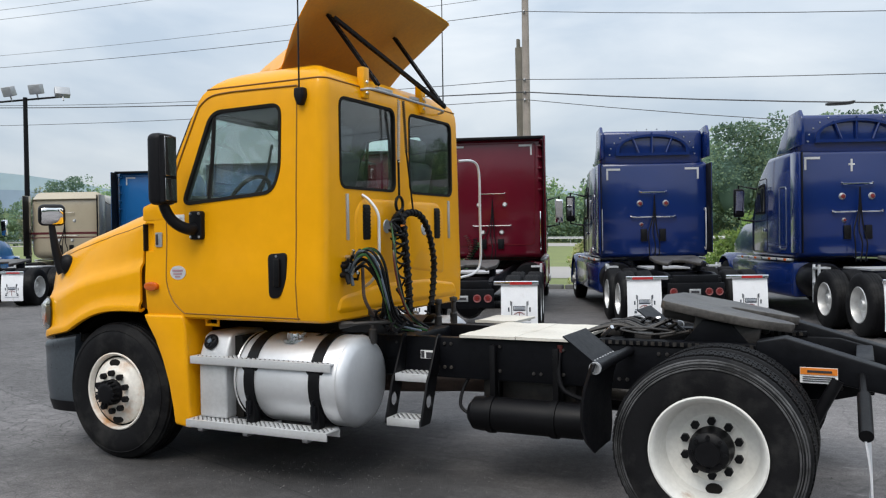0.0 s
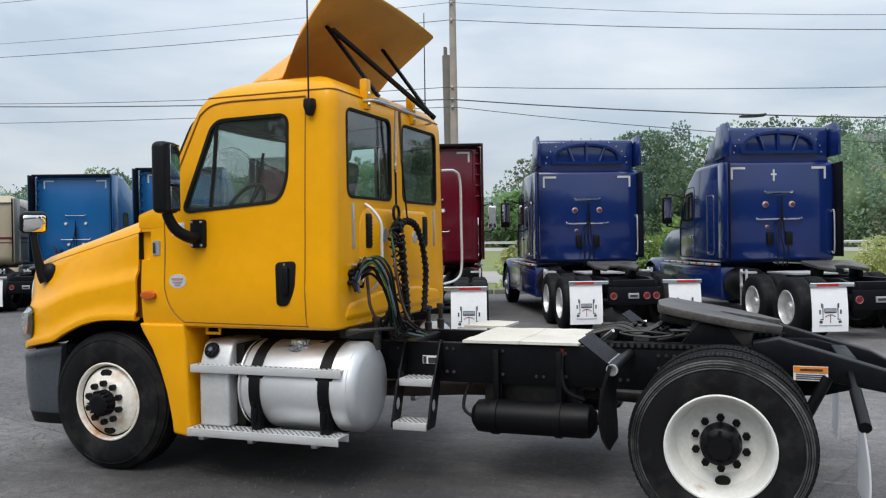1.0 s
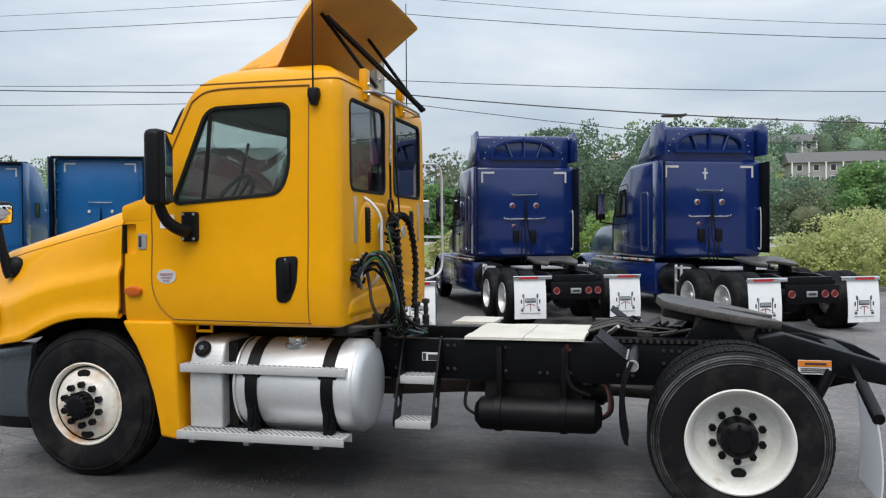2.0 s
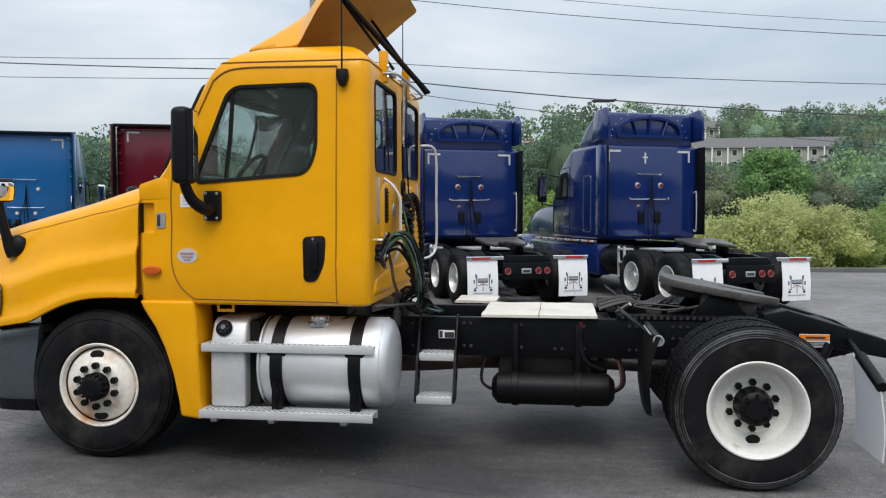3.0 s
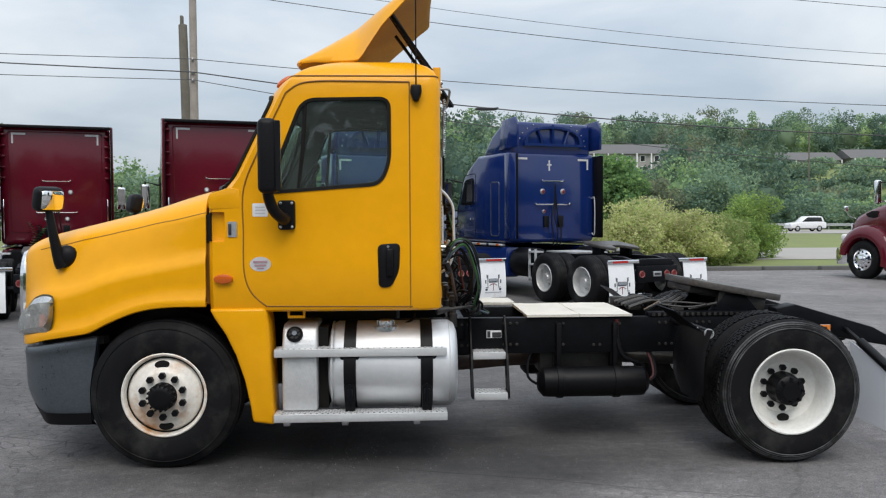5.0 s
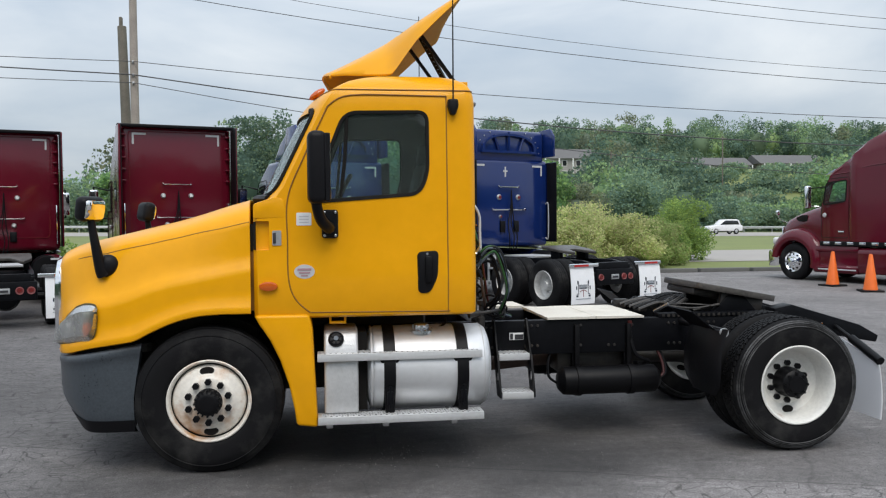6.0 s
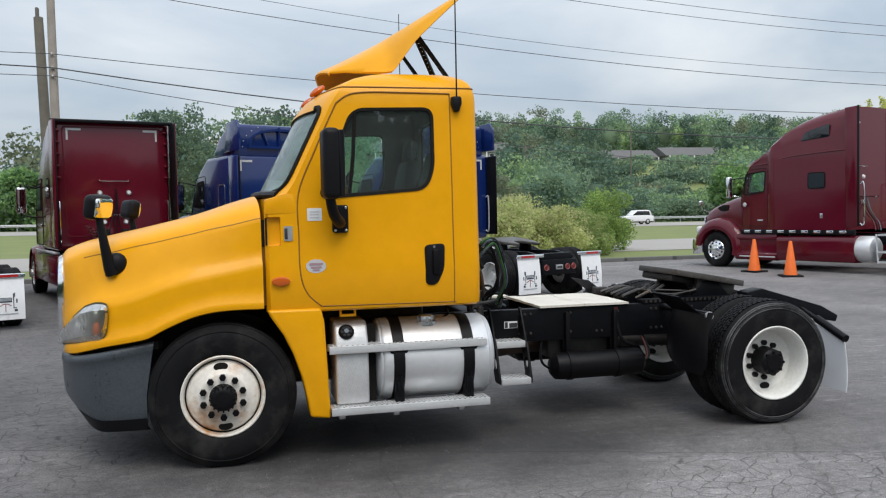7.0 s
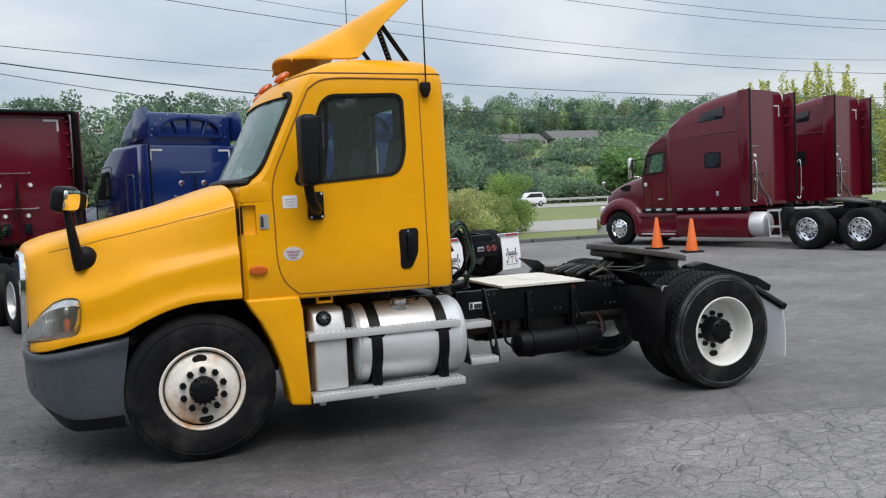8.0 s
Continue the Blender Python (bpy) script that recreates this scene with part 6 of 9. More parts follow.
# air lines from the junction arch out and drop to the frame
for k, mat in enumerate((GREEN_HOSE, BLUE_HOSE, GREEN_HOSE, BLACK, GREEN_HOSE, BLACK, BLUE_HOSE, BLACK)):
    u, w = rngh.random() - 0.5, rngh.random() - 0.5
    far = 0.025 * (k % 3)
    bm = B()
    tube(bm, spline([(1.945, 0.39 + 0.07 * u, 1.50 + 0.10 * w), (2.03, 0.37 + 0.09 * w, 1.59 + 0.08 * u), (2.11 + 0.03 * u, 0.36 + far + 0.05 * u, 1.61 + 0.05 * w), (2.18 + 0.04 * w, 0.39 + far, 1.48 + 0.09 * u), (2.215 + 0.02 * u, 0.42 + far, 1.27), (2.20 + 0.05 * w, 0.57 + far, 1.10 + 0.03 * u), (2.28 + 0.1 * u, 0.78 + 0.1 * w, 1.03)], 6), 0.008 + 0.003 * rngh.random(), 6)
    part("air_hose", bm, mat, truck)
# lines that run down beside the wrapped cable
for k, mat in enumerate((GREEN_HOSE, BLACK, GREEN_HOSE, RED_HOSE)):
    u, w = rngh.random() - 0.5, rngh.random() - 0.5
    bm = B()
    tube(bm, spline([(2.01, 0.86 + 0.03 * k, 1.82 - 0.05 * k), (2.06, 0.80 + 0.05 * u, 1.60), (2.10, 0.82 + 0.06 * w, 1.35), (2.14, 0.86 + 0.05 * u, 1.15), (2.25 + 0.1 * w, 0.95, 1.03)], 6), 0.009, 6)
    part("air_hose", bm, mat, truck)
bm = B()
tube(bm, spline([(1.96, 0.52, 1.50), (2.0, 0.46, 1.38), (2.02, 0.45, 1.27), (2.05, 0.54, 1.15), (2.1, 0.72, 1.08)], 6), 0.012, 6)
part("air_hose", bm, RUST, truck)
for k in range(4):
    u, w = rngh.random() - 0.5, rngh.random() - 0.5
    bm = B()
    tube(bm, spline([(1.95, 0.42 + 0.12 * u, 1.46 + 0.12 * w), (2.06 + 0.04 * w, 0.40 + 0.1 * u, 1.50 + 0.14 * w), (2.16 + 0.05 * u, 0.46, 1.36 + 0.1 * u), (2.12 + 0.08 * w, 0.52 + 0.08 * u, 1.20), (2.05, 0.62 + 0.1 * w, 1.12 + 0.04 * u), (2.2 + 0.1 * u, 0.8, 1.04)], 6), 0.010 + 0.004 * rngh.random(), 6)
    part("air_hose", bm, (BLACK, PLASTIC, BLUE_HOSE)[k % 3], truck)
# slack loops lying above the rail
for k, (x, y, z, r) in enumerate(((2.13, 0.56, 1.13, 0.075), (2.17, 0.60, 1.10, 0.065), (2.10, 0.64, 1.16, 0.07), (2.20, 0.68, 1.09, 0.06))):
    bm = B()
    tube(bm, [(x + r * math.cos(a), y + 0.05 * math.sin(2 * a + k), z + r * math.sin(a)) for a in (2 * math.pi * i / 22 for i in range(22))], 0.0095, 6, True)
    part("slack_loop", bm, BLACK, truck)
# junction of fittings on the cab corner
for k in range(11):
    y, z = 0.31 + 0.17 * rngh.random(), 1.40 + 0.19 * rngh.random()
    r = 0.010 + 0.009 * rngh.random()
    bm = B()
    rod(bm, (1.905, y, z), (1.955, y, z), r, 8)
    rod(bm, (1.952, y, z), (1.965 + 0.02 * rngh.random(), y - 0.01, z + (0.05 if k % 3 else -0.06)), r * 0.8, 8)
    part("hose_fitting", bm, (PLASTIC, PLASTIC, STEEL, BLUE_HOSE)[k % 4], truck)
bm = B()
box(bm, 1.905, 1.93, 0.32, 0.46, 1.45, 1.55, 0.008)
part("junction_plate", bm, PLASTIC, truck, "black air line junction plate")

# interior
bm = B()
box(bm, 0.30, 0.62, 0.22, flip(0.22), 1.5, 2.06, 0.08)
part("dashboard", bm, INTERIOR, truck)
bm = B()
box(bm, 0.3, 1.85, 0.2, flip(0.2), 1.2, 1.26)
part("cab_floor", bm, INTERIOR, truck)
for y in (0.62, flip(0.62)):
    bm = B()
    box(bm, 1.12, 1.58, y - 0.25, y + 0.25, 1.52, 1.7, 0.06, seg=3)
    seat = part("seat", bm, SEAT_CLOTH, truck, "grey high-back seat")
    bm = B()
    box(bm, -0.07, 0.07, y - 0.24, y + 0.24, 0, 0.72, 0.06, pose(1.56, 0, 1.66, 0, 12, 0), 3)
    part("backrest", bm, SEAT_CLOTH, seat)
    bm = B()
    box(bm, -0.05, 0.05, y - 0.14, y + 0.14, 0, 0.2, 0.045, pose(1.69, 0, 2.36, 0, 8, 0), 3)
    part("headrest", bm, SEAT_CLOTH, seat)
    bm = B()
    box(bm, 1.15, 1.5, y - 0.18, y + 0.18, 1.25, 1.54, 0.02)
    part("pedestal", bm, INTERIOR, seat)
bm = B()
m = Matrix.Translation((0.86, 0.62, 2.02)) @ Matrix.Rotation(radians(-58), 4, "Y")
tube(bm, [m @ Vector((0.22 * math.cos(a), 0.22 * math.sin(a), 0)) for a in (2 * math.pi * i / 28 for i in range(28))], 0.017, 8, True)
for a in (0.3, 2.84, 4.71):
    rod(bm, m @ Vector((0, 0, -0.02)), m @ Vector((0.21 * math.cos(a), 0.21 * math.sin(a), 0)), 0.014, 6)
rod(bm, m @ Vector((0, 0, 0.02)), m @ Vector((0, 0, -0.4)), 0.035, 8)
part("steering_wheel", bm, PLASTIC, truck)
bm = B()
tube(bm, spline([(0.60, 1.0, 2.0), (0.72, 1.0, 2.2), (0.80, 1.0, 2.5)], 4), 0.012, 6)
part("visor_arm", bm, PLASTIC, truck)

# tank, steps and boxes on the near flank
def tread_grid(step, x0, x1, y0, y1, z):
    """Rows of punched holes and small raised teeth between them."""
    n = int((x1 - x0) / 0.0205)
    holes, teeth = B(), B()
    for i in range(n):
        x = x0 + (x1 - x0) * (i + 0.5) / n
        for k in range(6):
            y = y0 + (y1 - y0) * (k + 0.5) / 6
            if (i + k) % 2:
                box(holes, x - 0.0065, x + 0.0065, y - 0.007, y + 0.007, z - 0.002, z + 0.001)
            else:
                box(teeth, x - 0.006, x + 0.006, y - 0.007, y + 0.007, z - 0.002, z + 0.004)
    tagged(part("tread_holes", holes, SEAM, step, smooth=0), kind="stuff")
    tagged(part("tread_teeth", teeth, STEP_ALU, step, smooth=0), kind="stuff")


def tank(side):
    s = (lambda y: y) if not side else flip
    cy = 0.44
    bm = B()
    revolve(bm, [(0, 1.075), (0.25, 1.08), (0.30, 1.10), (0.325, 1.14), (0.325, 1.97), (0.30, 2.01), (0.25, 2.03), (0, 2.04)], (0, s(cy), 0.695), "x", 56)
    t = part("fuel_tank", bm, ALU, truck, "round brushed aluminium fuel tank")
    for x in (1.24, 1.80):
        bm = B()
        revolve(bm, [(0.326, x - 0.045), (0.336, x - 0.043), (0.336, x + 0.043), (0.326, x + 0.045)], (0, s(cy), 0.695), "x", 56)
        part("tank_strap", bm, BLACK, t, "black tank strap")
        bm = B()
        box(bm, x - 0.022, x + 0.022, min(s(cy - 0.345), s(cy - 0.325)), max(s(cy - 0.345), s(cy - 0.325)), 0.46, 0.56, 0.006)
        rod(bm, (x, s(cy - 0.34), 0.43), (x, s(cy - 0.34), 0.60), 0.009, 6)
        part("strap_clamp", bm, FRAME_BLACK, t)
    bm = B()
    revolve(bm, [(0.098, -0.02), (0.095, 0.006), (0.07, 0.012), (0.062, 0.014), (0.062, 0.04), (0.052, 0.055), (0, 0.057)], (1.50, s(0.34), 0.985), "z", 20)
    cap = part("filler_cap", bm, STEEL, t)
    bm = B()
    for k in range(8):
        a = 2 * math.pi * k / 8
        box(bm, 1.50 + 0.056 * math.cos(a) - 0.01, 1.50 + 0.056 * math.cos(a) + 0.01, s(0.34) + 0.056 * math.sin(a) - 0.01, s(0.34) + 0.056 * math.sin(a) + 0.01, 1.0, 1.034, 0.003)
    tagged(part("cap_grips", bm, STEEL, cap), kind="stuff")
    bm = B()
    tube(bm, spline([(1.50 + 0.08, s(0.34), 1.0), (1.62, s(0.36), 0.995), (1.70, s(0.40), 1.03), (1.72, s(0.5), 1.06)], 4), 0.009, 6)
    part("vent_line", bm, BLACK, t)
    for x0, x1 in ((1.10, 1.115), (1.965, 1.975)):
        bm = B()
        revolve(bm, [(0.324, x0), (0.3275, (x0 + x1) / 2), (0.324, x1)], (0, s(cy), 0.695), "x", 56)
        part("weld_seam", bm, STEP_ALU, t)
    for z, y0, nm in ((0.845, 0.10, "upper"), (0.385, 0.045, "lower")):
        bm = B()
        ya, yb = sorted((s(y0), s(y0 + 0.17)))
        box(bm, 0.70, 1.945, ya, yb, z, z + 0.012, 0.004)
        box(bm, 0.70, 1.945, ya, ya + 0.012, z - 0.045, z + 0.004, 0.003)
        box(bm, 0.70, 1.945, yb - 0.012, yb, z - 0.045, z + 0.004, 0.003)
        st = part("cab_step", bm, STEP_ALU, truck, "aluminium channel step with a toothed top")
        tread_grid(st, 0.725, 1.92, ya + 0.02, yb - 0.02, z + 0.012)
    for x in (1.24, 1.80):
        bm = B()
        ya, yb = sorted((s(0.12), s(0.2)))
        box(bm, x - 0.035, x + 0.035, ya, yb, 0.34, 0.82, 0.008)
        prism(bm, [(x - 0.085, 0.842), (x + 0.085, 0.842), (x + 0.085, 0.815), (x + 0.034, 0.72), (x - 0.034, 0.72), (x - 0.085, 0.815)], min(s(0.125), s(0.2)), max(s(0.125), s(0.2)), "y", 0.004)
        part("step_bracket", bm, BLACK, truck)
    bm = B()
    prism(bm, [(s(0.14), 0.40), (s(0.14), 0.845), (s(0.21), 1.0), (s(0.27), 1.03), (s(0.6), 1.03), (s(0.6), 0.40)], 0.75, 1.005, "x", 0.02, 3)
    d = part("fluid_tank", bm, DIAMOND, truck, "diamond-plate aluminium fluid tank")
    m = Matrix.Translation((0.84, s(0.185), 0.955)) @ Matrix.Rotation(radians(62 if not side else -62), 4, "X")
    bm = B()
    revolve(bm, [(0.06, 0.0), (0.06, 0.012), (0.053, 0.024), (0.046, 0.027), (0.042, 0.022), (0, 0.02)], (0, 0, 0), "z", 22)
    for k in range(3):
        box(bm, -0.005, 0.005, -0.042, 0.042, 0.018, 0.03, 0.002, Matrix.Rotation(k * math.pi / 3, 4, "Z"))
    bmesh.ops.transform(bm, matrix=m, verts=bm.verts)
    cap = part("cap", bm, PLASTIC, d, "black ribbed screw cap")
    bm = B()
    revolve(bm, [(0.0, 0.0315), (0.018, 0.031), (0.02, 0.024)], (0, 0, 0), "z", 14)
    bmesh.ops.transform(bm, matrix=m, verts=bm.verts)
    part("cap_disc", bm, BLUE_HOSE, cap)
    bm = B()
    box(bm, 0.86, 0.97, min(s(0.136), s(0.142)), max(s(0.136), s(0.142)), 0.80, 0.825)
    part("stripe_label", bm, WHITE, d, smooth=0)
    bm = B()
    box(bm, 1.0, 1.075, min(s(0.25), s(0.6)), max(s(0.25), s(0.6)), 0.4, 1.0)
    part("tank_bracket", bm, SEAM, truck, smooth=0)
    for x in (0.76, 1.18, 1.7):
        bm = B()
        box(bm, x, x + 0.05, min(s(0.1), s(0.5)), max(s(0.1), s(0.5)), 0.30, 0.35, 0.008)
        part("step_hanger", bm, STEEL, truck)


tank(0)
tank(1)
bm = B()
tube(bm, [(0.80, 0.18, 1.16), (0.80, 0.18, 1.085), (0.91, 0.18, 1.085), (0.91, 0.18, 1.16)], 0.014, 6)
part("tow_loop", bm, YELLOW, truck)


# ladder behind the tank
for y in (0.52,):
    for x in (2.165, 2.445):
        bm = B()
        prism(bm, rounded([(0.735, 1.01), (0.79, 1.01), (0.735, 0.72), (0.585, 0.72)], 0.02, 3), x - 0.008, x + 0.008, "x", 0.003)
        outer, inner = [], []
        for k in range(40):
            a = 2 * math.pi * k / 40
            cs, sn = math.cos(a), math.sin(a)
            r = min(0.165 / max(abs(sn), 1e-3), 0.072 / max(abs(cs - 0.38 * sn), 1e-3))
            outer.append((0.587 + r * cs, 0.565 + r * sn))
            inner.append((0.587 + 0.05 * cs, 0.555 + 0.05 * sn))
        frame_ring(bm, outer, inner, x - 0.008, x + 0.008, "x")
        part("ladder_plate", bm, BLACK, truck, "black ladder side plate with a round hole")
for z, y in ((0.73, 0.585), (0.435, 0.455)):
    bm = B()
    box(bm, 2.176, 2.434, y, y + 0.2, z - 0.002, z + 0.010, 0.004)
    box(bm, 2.176, 2.434, y, y + 0.01, z - 0.045, z + 0.004, 0.003)
    st = part("ladder_tread", bm, STEP_ALU, truck, "aluminium ladder tread")
    tread_grid(st, 2.19, 2.42, y + 0.02, y + 0.18, z + 0.010)

# frame
for side in (0, 1):
    s = (lambda y: y) if not side else flip
    bm = B()
    prism(bm, [(0.2, 0.70), (0.2, 0.99), (4.05, 0.99), (4.75, 0.99), (5.05, 0.985), (5.25, 0.93), (5.27, 0.78), (5.05, 0.72), (4.75, 0.70)], s(0.76), s(0.84), "y", 0.008)
    rail = part("frame_rail", bm, FRAME_BLACK, truck, "black riveted frame rail")
    bm = B()
    # clusters of bolts where crossmembers and brackets meet the rail
    for x0, levels, count in ((2.1, (0.94, 0.77), 2), (2.44, (0.945, 0.775), 3), (2.87, (0.94, 0.77), 2), (3.17, (0.765,), 2), (3.33, (0.935, 0.77), 2), (3.71, (0.94, 0.765), 3), (4.02, (0.94, 0.855, 0.77), 3), (4.32, (0.94, 0.77), 3), (4.72, (0.94, 0.77), 3), (5.02, (0.93, 0.79), 2)):
        for z in levels:
            for k in range(count):
                revolve(bm, [(0, -0.014), (0.011, -0.012), (0.014, 0.0)] if not side else [(0, 0.014), (0.011, 0.012), (0.014, 0.0)], (x0 + 0.052 * k, s(0.76), z), "y", 6)
    tagged(part("frame_bolts", bm, GREASE, rail), kind="stuff")
for x in (2.05, 2.75, 3.55, 4.2, 4.75, 5.2):
    bm = B()
    box(bm, x - 0.05, x + 0.05, 0.86, flip(0.86), 0.74, 0.95, 0.01)
    part("crossmember", bm, FRAME_BLACK, truck)
bm = B()
box(bm, 2.30, 2.42, 0.752, 0.762, 0.83, 0.89)
lab = part("frame_label", bm, WHITE, truck, "small white warning label on the frame", smooth=0)
bm = B()
box(bm, 2.305, 2.33, 0.748, 0.753, 0.835, 0.885)
box(bm, 2.345, 2.417, 0.748, 0.753, 0.834, 0.876)
part("label_bars", bm, INK, lab, smooth=0)
# deck plates
for x0, x1, y0, y1 in ((2.62, 3.05, 0.73, 1.66), (3.05, 3.48, 0.73, 1.66), (2.30, 2.66, 1.72, 2.2)):
    bm = B()
    nx, ny = 10, 18
    sheets = []
    for top in (1, 0):
        rows = []
        for j in range(ny + 1):
            row = []
            for i in range(nx + 1):
                x, y = x0 + 0.003 + (x1 - x0 - 0.006) * i / nx, y0 + (y1 - y0) * j / ny
                edge = min(i, nx - i, j, ny - j) == 0
                wave = 0.007 * noise.noise((x * 5.5, y * 4.5, 3.0)) + 0.003 * noise.noise((x * 17, y * 15, 8.0))
                row.append((x + (0.006 * noise.noise((y * 9, 1.7, x)) if edge else 0.0), y + (0.006 * noise.noise((x * 9, 4.1, y)) if edge else 0.0), 1.016 + wave if top else 0.996))
            rows.append(row)
        sheets.append([[bm.verts.new(p) for p in row] for row in rows])
    up, low = sheets
    for j in range(ny):
        for i in range(nx):
            bm.faces.new((up[j][i], up[j][i + 1], up[j + 1][i + 1], up[j + 1][i]))
    rim_up = up[0] + [r[-1] for r in up[1:]] + up[-1][-2::-1] + [r[0] for r in up[-2:0:-1]]
    rim_low = low[0] + [r[-1] for r in low[1:]] + low[-1][-2::-1] + [r[0] for r in low[-2:0:-1]]
    for k in range(len(rim_up)):
        bm.faces.new((rim_up[k], rim_low[k], rim_low[(k + 1) % len(rim_up)], rim_up[(k + 1) % len(rim_up)]))
    for v in [v for r in low[1:-1] for v in r[1:-1]]:
        bm.verts.remove(v)
    bmesh.ops.recalc_face_normals(bm, faces=bm.faces)
    d = part("deck_plate", bm, PLATE_WHITE, truck, "pale wavy non-slip deck sheet")
# air tanks under the frame, straps and lines
for y in (0.72, flip(0.72)):
    bm = B()
    revolve(bm, [(0, 2.70), (0.07, 2.71), (0.115, 2.75), (0.12, 2.8), (0.12, 3.52), (0.115, 3.56), (0.07, 3.60), (0, 3.61)], (0, y, 0.475), "x", 28)
    t = part("air_tank", bm, BLACK, truck, "black air tank under the frame")
    for x in (2.88, 3.34):
        bm = B()
        revolve(bm, [(0.122, x - 0.025), (0.13, x - 0.023), (0.13, x + 0.023), (0.122, x + 0.025)], (0, y, 0.475), "x", 28)
        box(bm, x - 0.02, x + 0.02, y - 0.01 if y < YC else y - 0.13, y + 0.13 if y < YC else y + 0.01, 0.58, 0.95, 0.004)
        part("strap", bm, BLACK, t)
    for x, mat in ((2.66, BLACK), (3.64, BLACK), (3.62, RED_HOSE)):
        bm = B()
        sg = 1 if x > 3 else -1
        tube(bm, spline([(x - sg * 0.04, y, 0.46), (x + sg * 0.03, y, 0.52), (x + sg * 0.02, y + 0.05, 0.65), (x - sg * 0.05, y + 0.1, 0.78)], 4), 0.012, 6)
        part("air_line", bm, mat, t)
bm = B()
box(bm, 2.74, 3.44, 0.86, 1.12, 0.52, 0.74, 0.03)
part("valve_box", bm, GREASE, truck, "dark greasy valve box above the air tank")
for x in (2.88, 3.34):
    bm = B()
    box(bm, x - 0.03, x + 0.03, 0.765, 0.80, 0.56, 0.98, 0.006)
    part("tank_hanger", bm, BLACK, truck)
bm = B()
tube(bm, spline([(3.36, 0.76, 0.94), (3.36, 0.72, 0.8), (3.40, 0.70, 0.68), (3.52, 0.72, 0.62)], 5), 0.016, 8)
part("drain_hose", bm, PLASTIC, truck)
bm = B()
revolve(bm, [(0, 0.0), (0.02, 0.0), (0.02, 0.05), (0, 0.05)], (3.36, 0.76, 0.92), "z", 10)
part("red_fitting", bm, RED_HOSE, truck)
# exhaust, driveshaft, far side boxes
bm = B()
tube(bm, spline([(1.6, 1.0, 0.58), (2.1, 0.95, 0.60), (2.5, 1.0, 0.62), (2.75, 1.15, 0.60)], 5), 0.06, 10)
part("exhaust_pipe", bm, RUST, truck, "rusty exhaust pipe")
bm = B()
rod(bm, (0.9, YC, 0.72), (4.2, YC, 0.56), 0.055, 12)
part("driveshaft", bm, GREASE, truck)
bm = B()
box(bm, 0.25, 1.6, 0.8, flip(0.8), 0.46, 1.12, 0.08)
part("gearbox", bm, GREASE, truck)
bm = B()
box(bm, -0.55, 0.42, 0.86, flip(0.86), 0.34, 0.6, 0.05)
part("oil_pan", bm, GREASE, truck)
bm = B()
box(bm, 2.75, 3.6, flip(0.62), flip(0.3), 0.35, 0.95, 0.03)
part("battery_box", bm, FRAME_BLACK, truck)
bm = B()
box(bm, 1.98, 2.14, 0.75, 1.7, 0.80, 0.98, 0.03)
part("cab_rear_crossbar", bm, FRAME_BLACK, truck)
for y in (0.55, 0.85, 1.6, 1.9):
    bm = B()
    revolve(bm, [(0, 0.0), (0.03, 0.0), (0.032, 0.1), (0.02, 0.11), (0.02, 0.2), (0.034, 0.21), (0.034, 0.24), (0, 0.25)], (2.02, y, 0.95), "z", 14)
    part("cab_mount", bm, GREASE, truck)
bm = B()
tube(bm, spline([(1.90, 0.34, 1.10), (2.05, 0.38, 1.115), (2.2, 0.6, 1.10), (2.3, 0.85, 1.03)], 5), 0.013, 8)
rod(bm, (1.88, 0.335, 1.10), (1.98, 0.355, 1.112), 0.032, 10, r_end=0.018)
part("torsion_link", bm, GREASE, truck)


